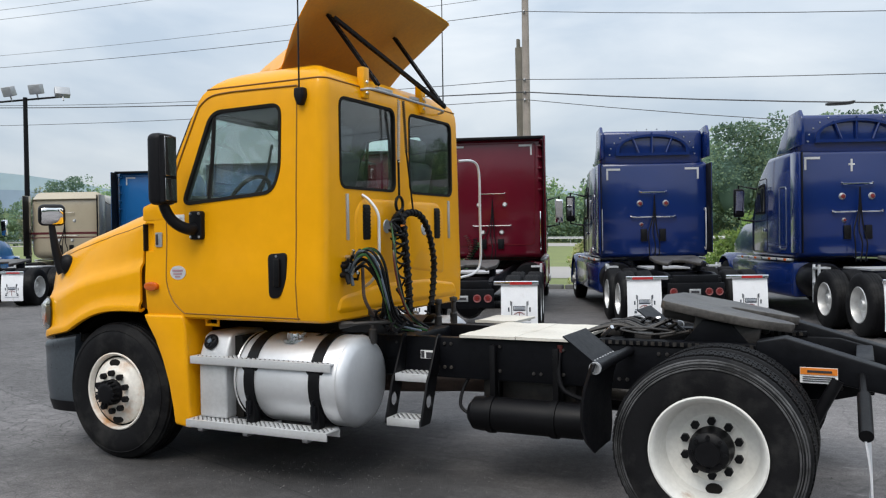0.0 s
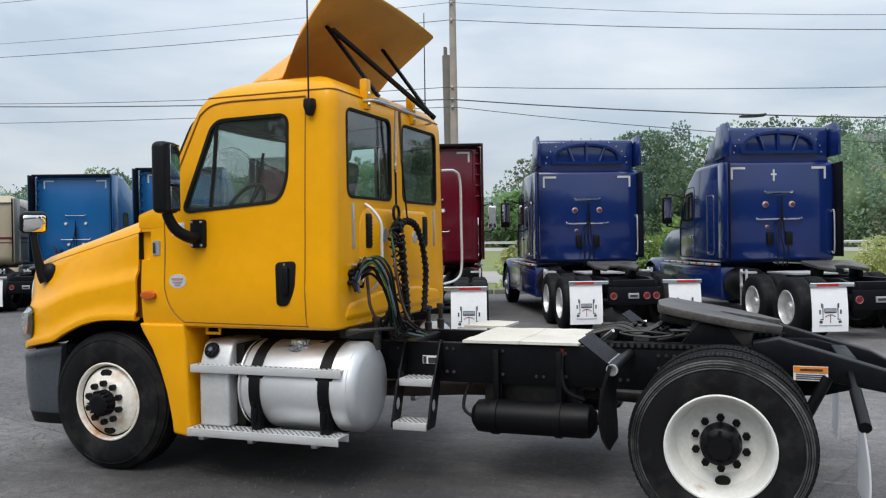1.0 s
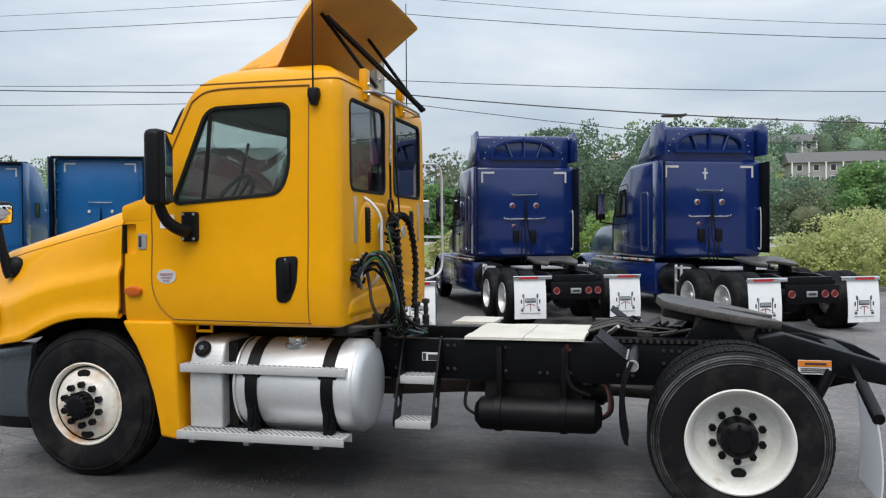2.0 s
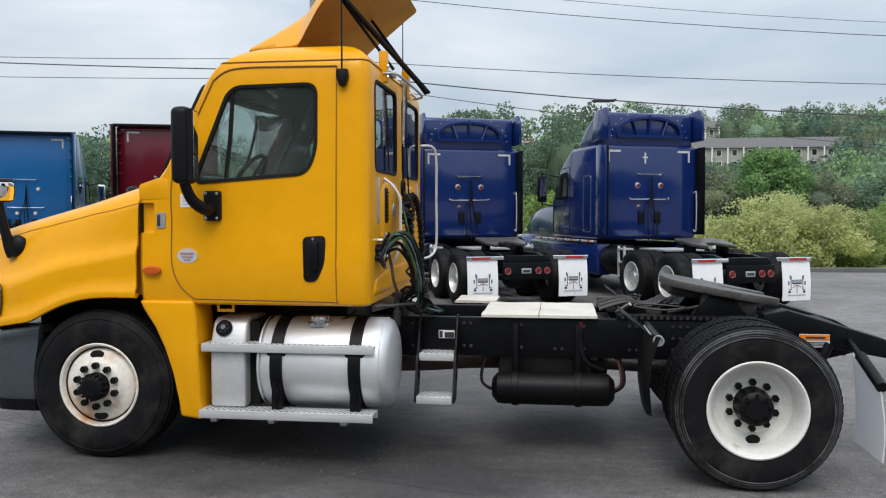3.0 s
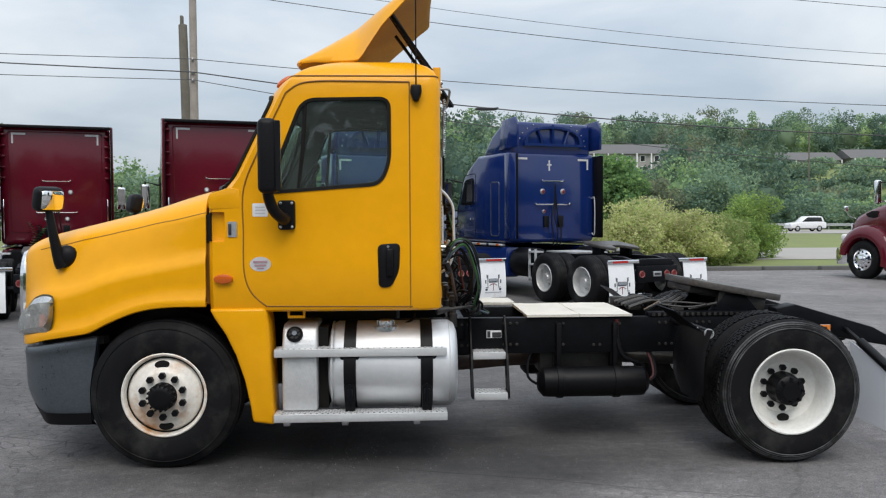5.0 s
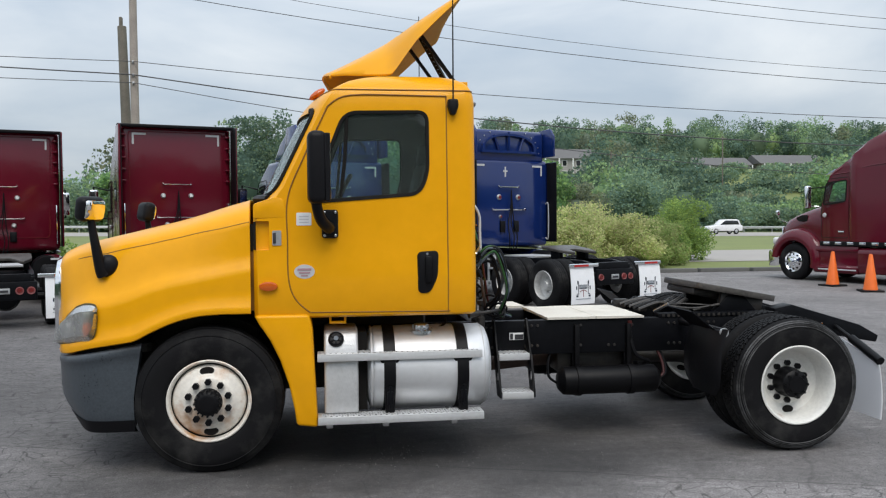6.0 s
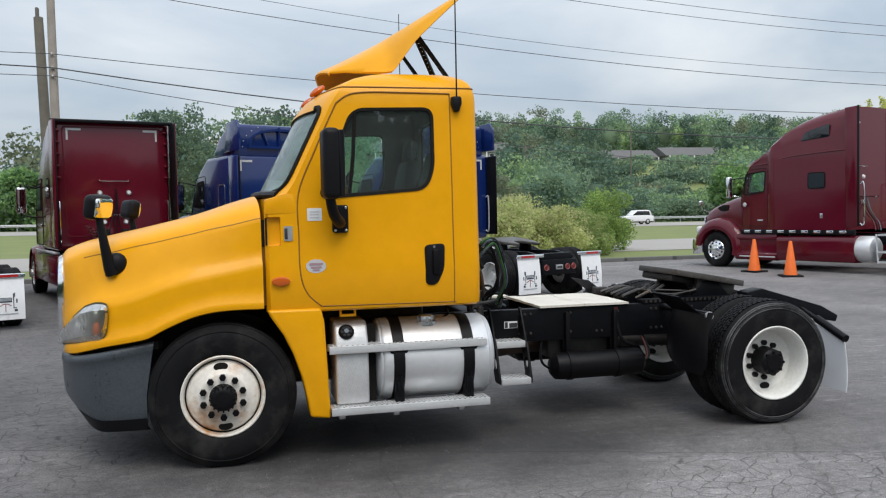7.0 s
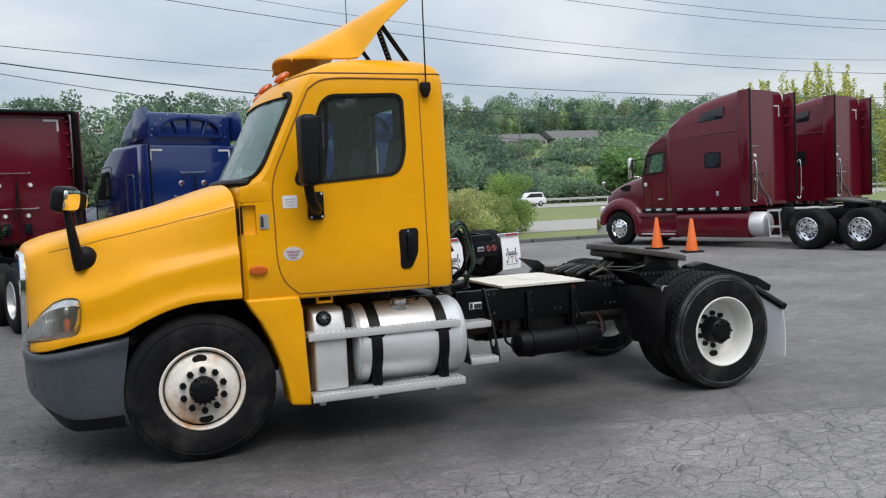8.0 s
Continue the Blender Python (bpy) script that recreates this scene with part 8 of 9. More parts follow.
def chassis(t, rim_mat, front=4.7, tail_reach=0.0):
    """Frame, tail, flaps, fifth wheel, axles and wheels of a three-axle tractor; tail_reach draws out the rear frame."""
    before = set(t.children)
    # chassis
    for s in (-1, 1):
        bm = B()
        prism(bm, [(3.4, 0.75), (3.4, 1.0), (-3.1 - tail_reach, 1.0), (-3.55 - tail_reach, 0.92), (-3.55 - tail_reach, 0.78), (-3.1 - tail_reach, 0.72)], s * 0.42 - 0.04, s * 0.42 + 0.04, "x", 0.01)
        part("frame_rail", bm, FRAME_BLACK, t)
    for y in (-3.5, -2.2, -1.0):
        bm = B()
        box(bm, -0.4, 0.4, y - 0.06, y + 0.06, 0.74, 0.97, 0.01)
        part("crossmember", bm, FRAME_BLACK, t)
    bm = B()
    box(bm, -0.5, 0.5, -3.62, -3.55, 0.52, 0.84, 0.02)
    tube(bm, spline([(-0.46, -3.5, 0.93), (-0.3, -3.42, 0.90), (0, -3.40, 0.88), (0.3, -3.42, 0.90), (0.46, -3.5, 0.93)], 4), 0.035, 8)
    tail = part("tail_panel", bm, FRAME_BLACK, t)
    for x in (-0.4, 0.22, 0.4):
        bm = B()
        revolve(bm, [(0, -0.022), (0.035, -0.02), (0.045, 0.0)], (x, -3.62, 0.68), "y", 16)
        lamp = part("tail_lamp", bm, DEEP_RED, tail)
        bm = B()
        revolve(bm, [(0.046, -0.012), (0.06, -0.02), (0.068, 0.0)], (x, -3.62, 0.68), "y", 16)
        part("bezel", bm, DARK_RED, lamp)
    bm = B()
    box(bm, -0.13, 0.07, -3.64, -3.615, 0.63, 0.73, 0.005)
    plate = part("number_plate", bm, GALV, tail)
    bm = B()
    box(bm, -0.1, 0.04, -3.646, -3.638, 0.66, 0.70)
    part("plate_bar", bm, INK, plate, smooth=0)
    for s in (-1, 1):
        bm = B()
        box(bm, min(s * 0.5, s * 1.24), max(s * 0.5, s * 1.24), -3.66, -3.61, 0.9, 0.97, 0.012)
        bar = part("flap_hanger", bm, CHROME, t)
        bm = B()
        box(bm, s * 0.95 - 0.18, s * 0.95 + 0.18, -3.667, -3.655, 0.91, 0.955)
        part("red_reflector", bm, RED_LENS, bar, smooth=0)
        logo_flap(t, s * 0.92 - 0.3, s * 0.92 + 0.3, -3.63, 0.18, 0.9)
    # fifth wheel
    bm = B()
    plate_out = rounded([(-0.46, -1.75), (0.46, -1.75), (0.46, -2.35), (0.3, -2.75), (0.1, -2.3), (-0.1, -2.3), (-0.3, -2.75), (-0.46, -2.35)], 0.08)
    prism(bm, plate_out, 1.16, 1.22, "z", 0.012)
    fw = part("fifth_wheel", bm, PLATE_STEEL, t, "greasy steel fifth wheel plate")
    fw.matrix_basis = Matrix.Translation((0, -2.2, 1.19)) @ Matrix.Rotation(radians(7), 4, "X") @ Matrix.Translation((0, 2.2, -1.19))
    for s in (-1, 1):
        bm = B()
        box(bm, s * 0.36 - 0.05, s * 0.36 + 0.05, -2.35, -2.05, 0.98, 1.17, 0.01)
        part("mount", bm, FRAME_BLACK, t)
    bm = B()
    box(bm, -0.42, 0.42, -1.5, -0.35, 1.0, 1.03)
    part("deck_plate", bm, ALU, t)
    # wheels
    for s in (-1, 1):
        road_wheel(t, s * 1.16, front, 0.515, s, rim_mat)
        for y in (-1.5, -2.83):
            road_wheel(t, s * 1.24, y, 0.515, s, rim_mat, True)
            road_wheel(t, s * 0.92, y, 0.515, s, rim_mat, True)
    for y in (-1.5, -2.83, front):
        bm = B()
        rod(bm, (-0.9, y, 0.515), (0.9, y, 0.515), 0.07, 10)
        if y < 0:
            revolve(bm, [(0, -0.25), (0.2, -0.2), (0.25, 0), (0.2, 0.2), (0, 0.25)], (0, y, 0.515), "y", 16)
        part("axle", bm, FRAME_BLACK, t)
    for ob in set(t.children) - before:
        middle = ob.matrix_basis @ (sum((Vector(c) for c in ob.bound_box), Vector()) / 8)
        if middle.y < -0.3 and not ob.name.startswith("frame_rail"):
            ob.matrix_basis = Matrix.Translation((0, -tail_reach, 0)) @ ob.matrix_basis


def tractor(name, paint, label, roof=4.02, arch=False, stripes=None, rim_mat=DULL_RIM, low=False, tail_reach=0.0):
    """Conventional sleeper tractor; its nose points along +y, the sleeper's rear wall is at y = 0."""
    t = thing(name, label, "truck", "parked sleeper tractors")
    hw = 1.2
    k_cab = 0.72 if arch else 1.0
    side = [(0.0, 1.2), (0.0, roof), (0.9, roof - 0.03), (1.55, roof - 0.28), (2.25, roof - 0.75), (2.75, 2.95), (2.95, 2.8), (3.55, 2.05), (3.55, 1.2)]
    if low:
        side = [(0.0, 1.2), (0.0, roof - 0.12), (0.15, roof), (1.2, roof - 0.03), (2.2, roof - 0.3), (2.9, 2.75), (3.5, 2.05), (3.5, 1.2)]
    shoulder = 3.28 if arch else roof
    body = B()
    if arch:
        low_side = [(0.0, 1.2), (0.0, shoulder), (1.45, shoulder - 0.02), (1.9, 2.98), (2.12, 2.8), (2.56, 2.05), (2.56, 1.2)]
        prism(body, low_side, -hw, hw, "x", 0.1, 3)
    else:
        prism(body, side, -hw, hw, "x", 0.12 if not low else 0.28, 3)
    part("body", body, paint, t)
    if arch:
        bm = B()
        prism(bm, [(0.02, shoulder - 0.1), (0.02, roof), (0.5, roof - 0.03), (0.95, roof - 0.28), (1.4, shoulder - 0.05)], -1.1, 1.1, "x", 0.1, 3)
        fair = part("roof_fairing", bm, paint, t)
        for s in (-1, 1):
            bm = B()
            prism(bm, [(-0.32, shoulder + 0.08), (-0.32, roof - 0.12), (-0.18, roof + 0.06), (0.35, roof + 0.02), (0.5, shoulder + 0.05)], s * 1.13 - 0.03, s * 1.13 + 0.03, "x", 0.015)
            part("fairing_wing", bm, paint, fair)
        outer = [(0.80 * math.cos(a), shoulder + 0.14 + 0.46 * abs(math.sin(a)) ** 0.7) for a in (math.pi * i / 16 for i in range(17))]
        inner = [(0.72 * math.cos(a), shoulder + 0.20 + 0.35 * abs(math.sin(a)) ** 0.7) for a in (math.pi * i / 16 for i in range(17))]
        bm = B()
        frame_ring(bm, outer, inner, -0.06, 0.03)
        for xb, xt, zt in ((-0.30, -0.44, 0.34), (-0.01, -0.01, 0.42), (0.30, 0.44, 0.34)):
            rod(bm, (xb, -0.03, shoulder + 0.2), (xt, -0.03, shoulder + 0.22 + zt), 0.028, 6)
        part("arched_vent", bm, paint, fair)
        bm = B()
        for i in range(14):
            a = math.pi * i / 13
            revolve(bm, [(0, -0.012), (0.014, -0.01), (0.018, 0)], (0.92 * math.cos(a), 0.015, shoulder + 0.17 + 0.55 * math.sin(a)), "y", 8)
        tagged(part("rivets", bm, STEEL, fair), kind="stuff")
    # side extenders with rubber edges
    for s in (-1, 1):
        bm = B()
        reach = -0.30 if arch or low else -0.44
        prism(bm, [(reach, 1.3), (reach, shoulder - 0.05 if arch else roof - 0.06), (0.16, shoulder - 0.06 if arch else roof - 0.06), (0.16, 1.3)], s * (1.19 if arch else 1.235) - 0.02, s * (1.19 if arch else 1.235) + 0.02, "x", 0.01)
        ext = part("side_extender", bm, paint, t, "painted side extender")
        bm = B()
        prism(bm, [(reach - 0.06, 1.3), (reach - 0.06, shoulder - 0.06 if arch else roof - 0.07), (0.0, shoulder - 0.07 if arch else roof - 0.07), (0.0, 1.3)], s * (1.165 if arch else 1.208) - 0.008, s * (1.165 if arch else 1.208) + 0.008, "x", 0.004)
        part("inner_liner", bm, PLASTIC, ext, "black inner liner and edge")
        if not arch and not low:
            for k in range(5):
                bm = B()
                box(bm, s * 1.12 - 0.05, s * 1.12 + 0.05, -0.05, -0.01, 2.75 + 0.25 * k, 2.79 + 0.25 * k, 0.008)
                part("hinge", bm, paint, ext)
    if not arch and not low:
        bm = B()
        box(bm, -1.255, 1.255, -0.16, 0.0, roof - 0.09, roof - 0.02, 0.02)
        part("roof_lip", bm, PLASTIC, t, "dark roof lip")
        bm = B()
        frame_ring(bm, rounded([(-0.98, 1.5), (0.98, 1.5), (1.03, roof - 0.16), (-1.03, roof - 0.16)], 0.09), rounded([(-0.96, 1.52), (0.96, 1.52), (1.01, roof - 0.18), (-1.01, roof - 0.18)], 0.09), -0.012, 0.004)
        part("rear_panel_bead", bm, paint, t)
    # reflective corner marks, rails, lamps on the rear wall
    top = shoulder - 0.13 if arch else roof - 0.2
    if not low:
        for s in (-1, 1):
            bm = B()
            xk = 0.98 if arch else 0.92
            box(bm, s * xk - 0.02, s * xk + 0.02, -0.008, 0.002, top - 0.25, top)
            box(bm, min(s * xk, s * (xk - 0.28)), max(s * xk, s * (xk - 0.28)), -0.0085, 0.002, top - 0.045, top)
            part("corner_mark", bm, PALE, t, smooth=0)
    for z, w in ((2.62, 0.26), (2.08, 0.44)) if arch else ((2.69, 0.27), (1.95, 0.40)):
        bm = B()
        tube(bm, spline([(-w - 0.03, 0, z + 0.03), (-w, -0.05, z), (0, -0.06, z), (w, -0.05, z), (w + 0.03, 0, z + 0.03)], 3), 0.018 if arch else 0.013, 6)
        part("grab_rail", bm, CHROME, t)
    for x, z, r in ((-0.28, 2.38, 0.06), (0.28, 2.38, 0.06), (-0.25, 1.92, 0.04)) if arch else ((-0.3, 2.44, 0.05), (0.3, 2.44, 0.05), (-0.22, 1.80, 0.05), (0.22, 1.80, 0.05)):
        bm = B()
        revolve(bm, [(0, -0.04), (r * 0.7, -0.035), (r, -0.012), (r * 1.15, 0.0)], (x, 0, z), "y", 16)
        lamp = part("work_lamp", bm, GALV, t)
        bm = B()
        revolve(bm, [(0, -0.048), (r * 0.7, -0.039)], (x, 0, z), "y", 12)
        part("lens", bm, DEEP_RED if arch else CLEAR_LENS, lamp)
    for x in (-0.2, 0.2):
        bm = B()
        box(bm, x - 0.07, x + 0.07, -0.05, 0.002, 1.55 - 0.13 * (not arch), 1.82 - 0.17 * (not arch), 0.015)
        part("vent", bm, PLASTIC, t)
    for s in (-1, 1):
        bm = B()
        tube(bm, spline([(s * 1.12, 0, 1.4), (s * 1.12, -0.1, 1.42), (s * 1.12, -0.1, 2.2), (s * 1.12, 0, 2.22)], 4), 0.015, 6)
        part("grab_handle", bm, ALU if arch else CHROME, t)
    # hoses
    rng = random.Random(len(name))
    for k, mat in enumerate((BLACK, PLASTIC, BLACK)):
        x = -0.12 + 0.09 * k
        bm = B()
        tube(bm, spline([(0.02, -0.08, 2.55), (0.02 + 0.3 * x, -0.10, 2.1), (x, -0.14, 1.75), (x + rng.uniform(-0.12, 0.12), -0.2, 1.45), (x, -0.2, 1.12)], 5), 0.013, 6)
        part("air_hose", bm, mat, t)
    if not arch and not low:
        # coiled lines hung beside the deck
        for k, mat in enumerate((RED_HOSE, BLACK, GREEN_HOSE, BLACK)):
            bm = B()
            pts = []
            for i in range(100):
                u, a = i / 99, i * 0.7
                pts.append((-0.62 + 0.10 * k + 0.15 * math.sin(3 * u + k) + 0.05 * math.cos(a), -0.16 - 0.25 * u + 0.05 * math.sin(a), 1.75 - 0.08 * k - 0.62 * u))
            tube(bm, pts, 0.012, 5)
            part("coiled_line", bm, mat, t)
    # sleeper side windows and doors
    for s in (-1, 1):
        if not arch:
            bm = B()
            o = rounded([(0.75, 2.35), (1.25, 2.35), (1.25, 2.8), (0.75, 2.8)], 0.1)
            frame_ring(bm, o, inset(o, 0.035), s * 1.2 - 0.01, s * 1.2 + 0.014, "x")
            w = part("sleeper_window", bm, SEAM, t)
            bm = B()
            prism(bm, inset(o, 0.035), s * 1.2 - 0.02, s * 1.2 + 0.006, "x")
            part("pane", bm, DARK_GLASS, w)
        if arch:
            bm = B()
            o = rounded([(0.40, 1.35), (0.80, 1.35), (0.80, 2.62), (0.40, 2.62)], 0.1)
            frame_ring(bm, o, inset(o, 0.025), s * 1.2 - 0.01, s * 1.2 + 0.012, "x")
            part("sleeper_door", bm, STEEL, t)
        bm = B()
        o = rounded([(2.25 * k_cab, 2.1), (3.2 * k_cab, 2.1), (2.85 * k_cab, 2.7), (2.25 * k_cab, 2.75)], 0.08)
        frame_ring(bm, o, inset(o, 0.035), s * 1.2 - 0.01, s * 1.2 + 0.014, "x")
        d = part("door_window", bm, SEAM, t)
        bm = B()
        prism(bm, inset(o, 0.035), s * 1.2 - 0.02, s * 1.2 + 0.006, "x")
        part("pane", bm, DARK_GLASS, d)
        bm = B()
        o = rounded([(2.12 * k_cab, 1.3), (3.42 * k_cab, 1.3), (3.42 * k_cab, 1.95), (2.9 * k_cab, 2.82), (2.12 * k_cab, 2.85)], 0.08)
        tube(bm, [(s * 1.2, p[0], p[1]) for p in o], 0.008, 5, True)
        part("door_seam", bm, SEAM, t)
        bm = B()
        box(bm, s * 1.22 - 0.02, s * 1.22 + 0.02, 2.2 * k_cab, 2.2 * k_cab + 0.16, 1.72, 1.78, 0.01)
        part("door_handle", bm, CHROME, t)
        # mirror
        bm = B()
        ym = 3.35 * k_cab
        tube(bm, [(s * 1.2, ym - 0.05, 1.95), (s * 1.52, ym, 2.0), (s * 1.52, ym, 2.75), (s * 1.2, ym - 0.25, 2.65)], 0.025, 6)
        arm = part("mirror_arm", bm, BLACK, t)
        bm = B()
        box(bm, s * 1.52 - 0.11, s * 1.52 + 0.11, ym - 0.07, ym + 0.07, 2.05, 2.68, 0.04)
        part("mirror_head", bm, PLASTIC if arch or low else CHROME, arm)
        bm = B()
        box(bm, s * 1.52 - 0.09, s * 1.52 + 0.09, ym - 0.078, ym - 0.068, 2.1, 2.63)
        mg = part("mirror_glass", bm, MIRROR, arm, smooth=0)
        mg.matrix_basis = Matrix.Translation((0, ym - 0.075, 2.36)) @ Matrix.Rotation(radians(8), 4, "X") @ Matrix.Translation((0, 0.06 - ym, -2.36))
    bm = B()
    prism(bm, [(-1.02, 2.12), (1.02, 2.12), (0.9, 2.72), (-0.9, 2.72)], 0, 0.03, "y")
    ws = part("windshield", bm, DARK_GLASS, t)
    ws.matrix_basis = Matrix.Translation((0, 2.53 if arch else 3.51, 2.1)) @ Matrix.Rotation(radians(30.4 if arch else 38.5), 4, "X") @ Matrix.Translation((0, 0.012, -2.08))
    # hood and fenders
    rings = []
    for y, w, z, zb in ((3.45 * k_cab, 1.02, 2.08, 1.05), (3.9, 0.98, 2.02, 1.05), (4.5, 0.9, 1.92, 1.0), (5.1, 0.8, 1.78, 0.75), (5.4, 0.7, 1.62, 0.7), (5.5, 0.62, 1.45, 0.7)):
        rings.append([(-w, y, zb), (-w - 0.02, y, z - 0.35), (-w + 0.08, y, z - 0.12), (-w * 0.6, y, z - 0.02), (0, y, z), (w * 0.6, y, z - 0.02), (w - 0.08, y, z - 0.12), (w + 0.02, y, z - 0.35), (w, y, zb)])
    bm = B()
    ring_loft(bm, rings)
    bmesh.ops.recalc_face_normals(bm, faces=bm.faces)
    part("hood", bm, paint, t)
    for s in (-1, 1):
        bm = B()
        rings = []
        for a in (math.pi * i / 12 for i in range(-1, 14)):
            cy, cz = 4.7 + 0.66 * math.cos(a), 0.56 + 0.66 * math.sin(a)
            cy2, cz2 = 4.7 + 0.60 * math.cos(a), 0.54 + 0.60 * math.sin(a)
            rings.append([(s * 0.8, cy, cz), (s * 1.1, cy, cz), (s * 1.2, cy2 + 0.2 * (cy - cy2), cz2 + 0.4 * (cz - cz2)), (s * 1.21, cy2, cz2), (s * 0.8, cy2, cz2)])
        ring_loft(bm, rings)
        bmesh.ops.recalc_face_normals(bm, faces=bm.faces)
        part("fender", bm, paint, t)
        bm = B()
        box(bm, min(s * 0.72, s * 1.0), max(s * 0.72, s * 1.0), 5.2, 5.42, 0.98, 1.2, 0.05)
        part("headlight", bm, CLEAR_LENS, t)
        # cab steps and side fairing
        bm = B()
        box(bm, min(s * 0.8, s * 1.2), max(s * 0.8, s * 1.2), 0.1, 4.05, 0.42, 1.12, 0.08)
        part("side_fairing", bm, paint, t)
        bm = B()
        box(bm, s * 1.16 - 0.06, s * 1.16 + 0.06, 0.3, 3.6, 1.13, 1.18, 0.015)
        trim = part("fairing_trim", bm, ALU, t)
        if arch:
            for k in range(7):
                bm = B()
                box(bm, s * 1.225 - 0.012, s * 1.225 + 0.012, 0.4 + 0.45 * k, 0.52 + 0.45 * k, 1.13, 1.18, 0.008)
                part("marker_lamp", bm, CHROME if k % 2 else AMBER, trim)
        bm = B()
        revolve(bm, [(0, 0), (0.3, 0.01), (0.33, 0.06), (0.33, 0.7), (0.3, 0.75), (0, 0.76)], (s * 0.86, -0.72, 0.78), "y", 24)
        part("fuel_tank", bm, BLACK, t)
        bm = B()
        for z in (0.45, 0.75, 1.02):
            box(bm, s * 1.05 - 0.12, s * 1.05 + 0.12, -1.02, -0.78, z, z + 0.035)
        for y in (-1.02, -0.78):
            box(bm, s * 1.14 - 0.02, s * 1.14 + 0.02, y - 0.02, y + 0.02, 0.4, 1.1)
        part("deck_step", bm, ALU, t)
    bm = B()
    box(bm, -1.2, 1.2, 5.35, 5.62, 0.35, 0.75, 0.09, seg=3)
    part("front_bumper", bm, CHROME, t)
    bm = B()
    box(bm, -0.58, 0.58, 5.5, 5.56, 0.8, 1.55, 0.04)
    part("grille", bm, CHROME, t)
    chassis(t, rim_mat, tail_reach=tail_reach)
    if stripes:
        for z, h in ((2.0, 0.07), (1.88, 0.03)):
            bm = B()
            frame_ring(bm, [(-1.206, -0.006), (1.206, -0.006), (1.206, 3.4), (-1.206, 3.4)], [(-1.19, 0.01), (1.19, 0.01), (1.19, 3.38), (-1.19, 3.38)], z, z + h, "z")
            part("stripe", bm, stripes, t)
    return t


def show_tractor(name, paint, label):
    """Aerodynamic sleeper tractor with polished metal; nose along +y."""
    t = thing(name, label, "truck", "parked sleeper tractors")
    roof = [(0.36, 4.29), (0.5, 4.27), (1.0, 4.21), (1.53, 4.11), (1.9, 3.99), (2.28, 3.80), (2.6, 3.55), (2.88, 3.32), (3.1, 3.18), (3.25, 3.11), (3.43, 3.0), (3.58, 2.70), (3.72, 2.28), (3.78, 2.08)]
    rings = []
    ys = [0.36, 0.42, 0.7, 1.0, 1.3, 1.6, 1.9, 2.1, 2.28, 2.45, 2.6, 2.68, 2.78, 2.95, 3.1, 3.25, 3.36, 3.43, 3.5, 3.58, 3.65, 3.72, 3.78]
    for y in ys:
        zr = lerp_table(roof, y)[0]
        w = lerp_table([(0, 1.2), (2.66, 1.2), (2.78, 1.11), (3.4, 1.08), (3.78, 1.0)], y)[0]
        zs = min(3.12, zr - 0.16)
        d = zr - zs
        half = [(w, 1.12), (w, 1.6), (w, zs - 0.1), (w - 0.012, zs), (w - 0.05 * min(d, 1), zs + 0.35 * d), (w - 0.03 - 0.08 * min(d, 1), zs + 0.78 * d), (w - 0.1 - 0.09 * min(d, 1), zs + 0.93 * d), (w - 0.3, zr), (w * 0.35, zr + 0.02), (0.0, zr + 0.025)]
        rings.append([(-x, y, z) for x, z in half] + [(x, y, z) for x, z in reversed(half[:-1])])
    bm = B()
    ring_loft(bm, rings)
    bmesh.ops.recalc_face_normals(bm, faces=bm.faces)
    body = part("body", bm, paint, t)
    win = rounded([(3.60, 2.12), (2.90, 2.20), (2.86, 2.76), (3.50, 2.70)], 0.07)
    cuts = []
    c = B()
    box(c, -1.03, 1.03, 2.1, 3.42, 1.3, 2.95)
    cuts.append(c)
    c = B()
    prism(c, win, -1.4, 1.4, "x")
    cuts.append(c)
    c = B()
    prism(c, [(-0.9, 2.2), (0.9, 2.2), (0.8, 2.86), (-0.8, 2.86)], 3.2, 4.1, "y")
    cuts.append(c)
    carve(body, cuts)
    bm = B()
    for y, x in ((2.75, -0.5), (2.75, 0.5)):
        box(bm, x - 0.28, x + 0.28, y - 0.5, y - 0.3, 1.35, 2.5, 0.06)
        box(bm, x - 0.28, x + 0.28, y - 0.4, y + 0.2, 1.3, 1.75, 0.06)
    box(bm, -1.0, 1.0, 3.2, 3.42, 1.35, 2.2, 0.05)
    part("cab_interior", bm, INTERIOR, t)
    bm = B()
    ring = [Vector((-0.5 + 0.23 * math.cos(w), 3.02 - 0.10 * math.sin(w), 2.12 + 0.2 * math.sin(w))) for w in (2 * math.pi * i / 20 for i in range(20))]
    tube(bm, ring, 0.018, 6, True)
    part("steering_wheel", bm, PLASTIC, t)
    bm = B()
    prism(bm, [(-0.9, 0.0), (0.9, 0.0), (0.8, 0.72), (-0.8, 0.72)], 0, 0.012, "y")
    ws = part("windshield", bm, GLASS, t)
    ws.matrix_basis = Matrix.Translation((0, 3.725, 2.19)) @ Matrix.Rotation(radians(22), 4, "X")
    ws.visible_shadow = False
    for s in (-1, 1):
        bm = B()
        frame_ring(bm, inset(win, -0.025), inset(win, 0.012), s * 1.10 - 0.012, s * 1.10 + 0.012, "x")
        seal = part("door_window", bm, SEAM, t)
        bm = B()
        prism(bm, inset(win, -0.01), s * 1.085 - 0.004, s * 1.085 + 0.004, "x")
        g = part("pane", bm, GLASS, seal, smooth=0)
        g.visible_shadow = False
        bm = B()
        o = rounded([(3.66, 1.22), (2.80, 1.22), (2.80, 2.85), (3.44, 2.82), (3.66, 2.2)], 0.08)
        tube(bm, [(s * 1.108, y, z) for y, z in o], 0.007, 5, True)
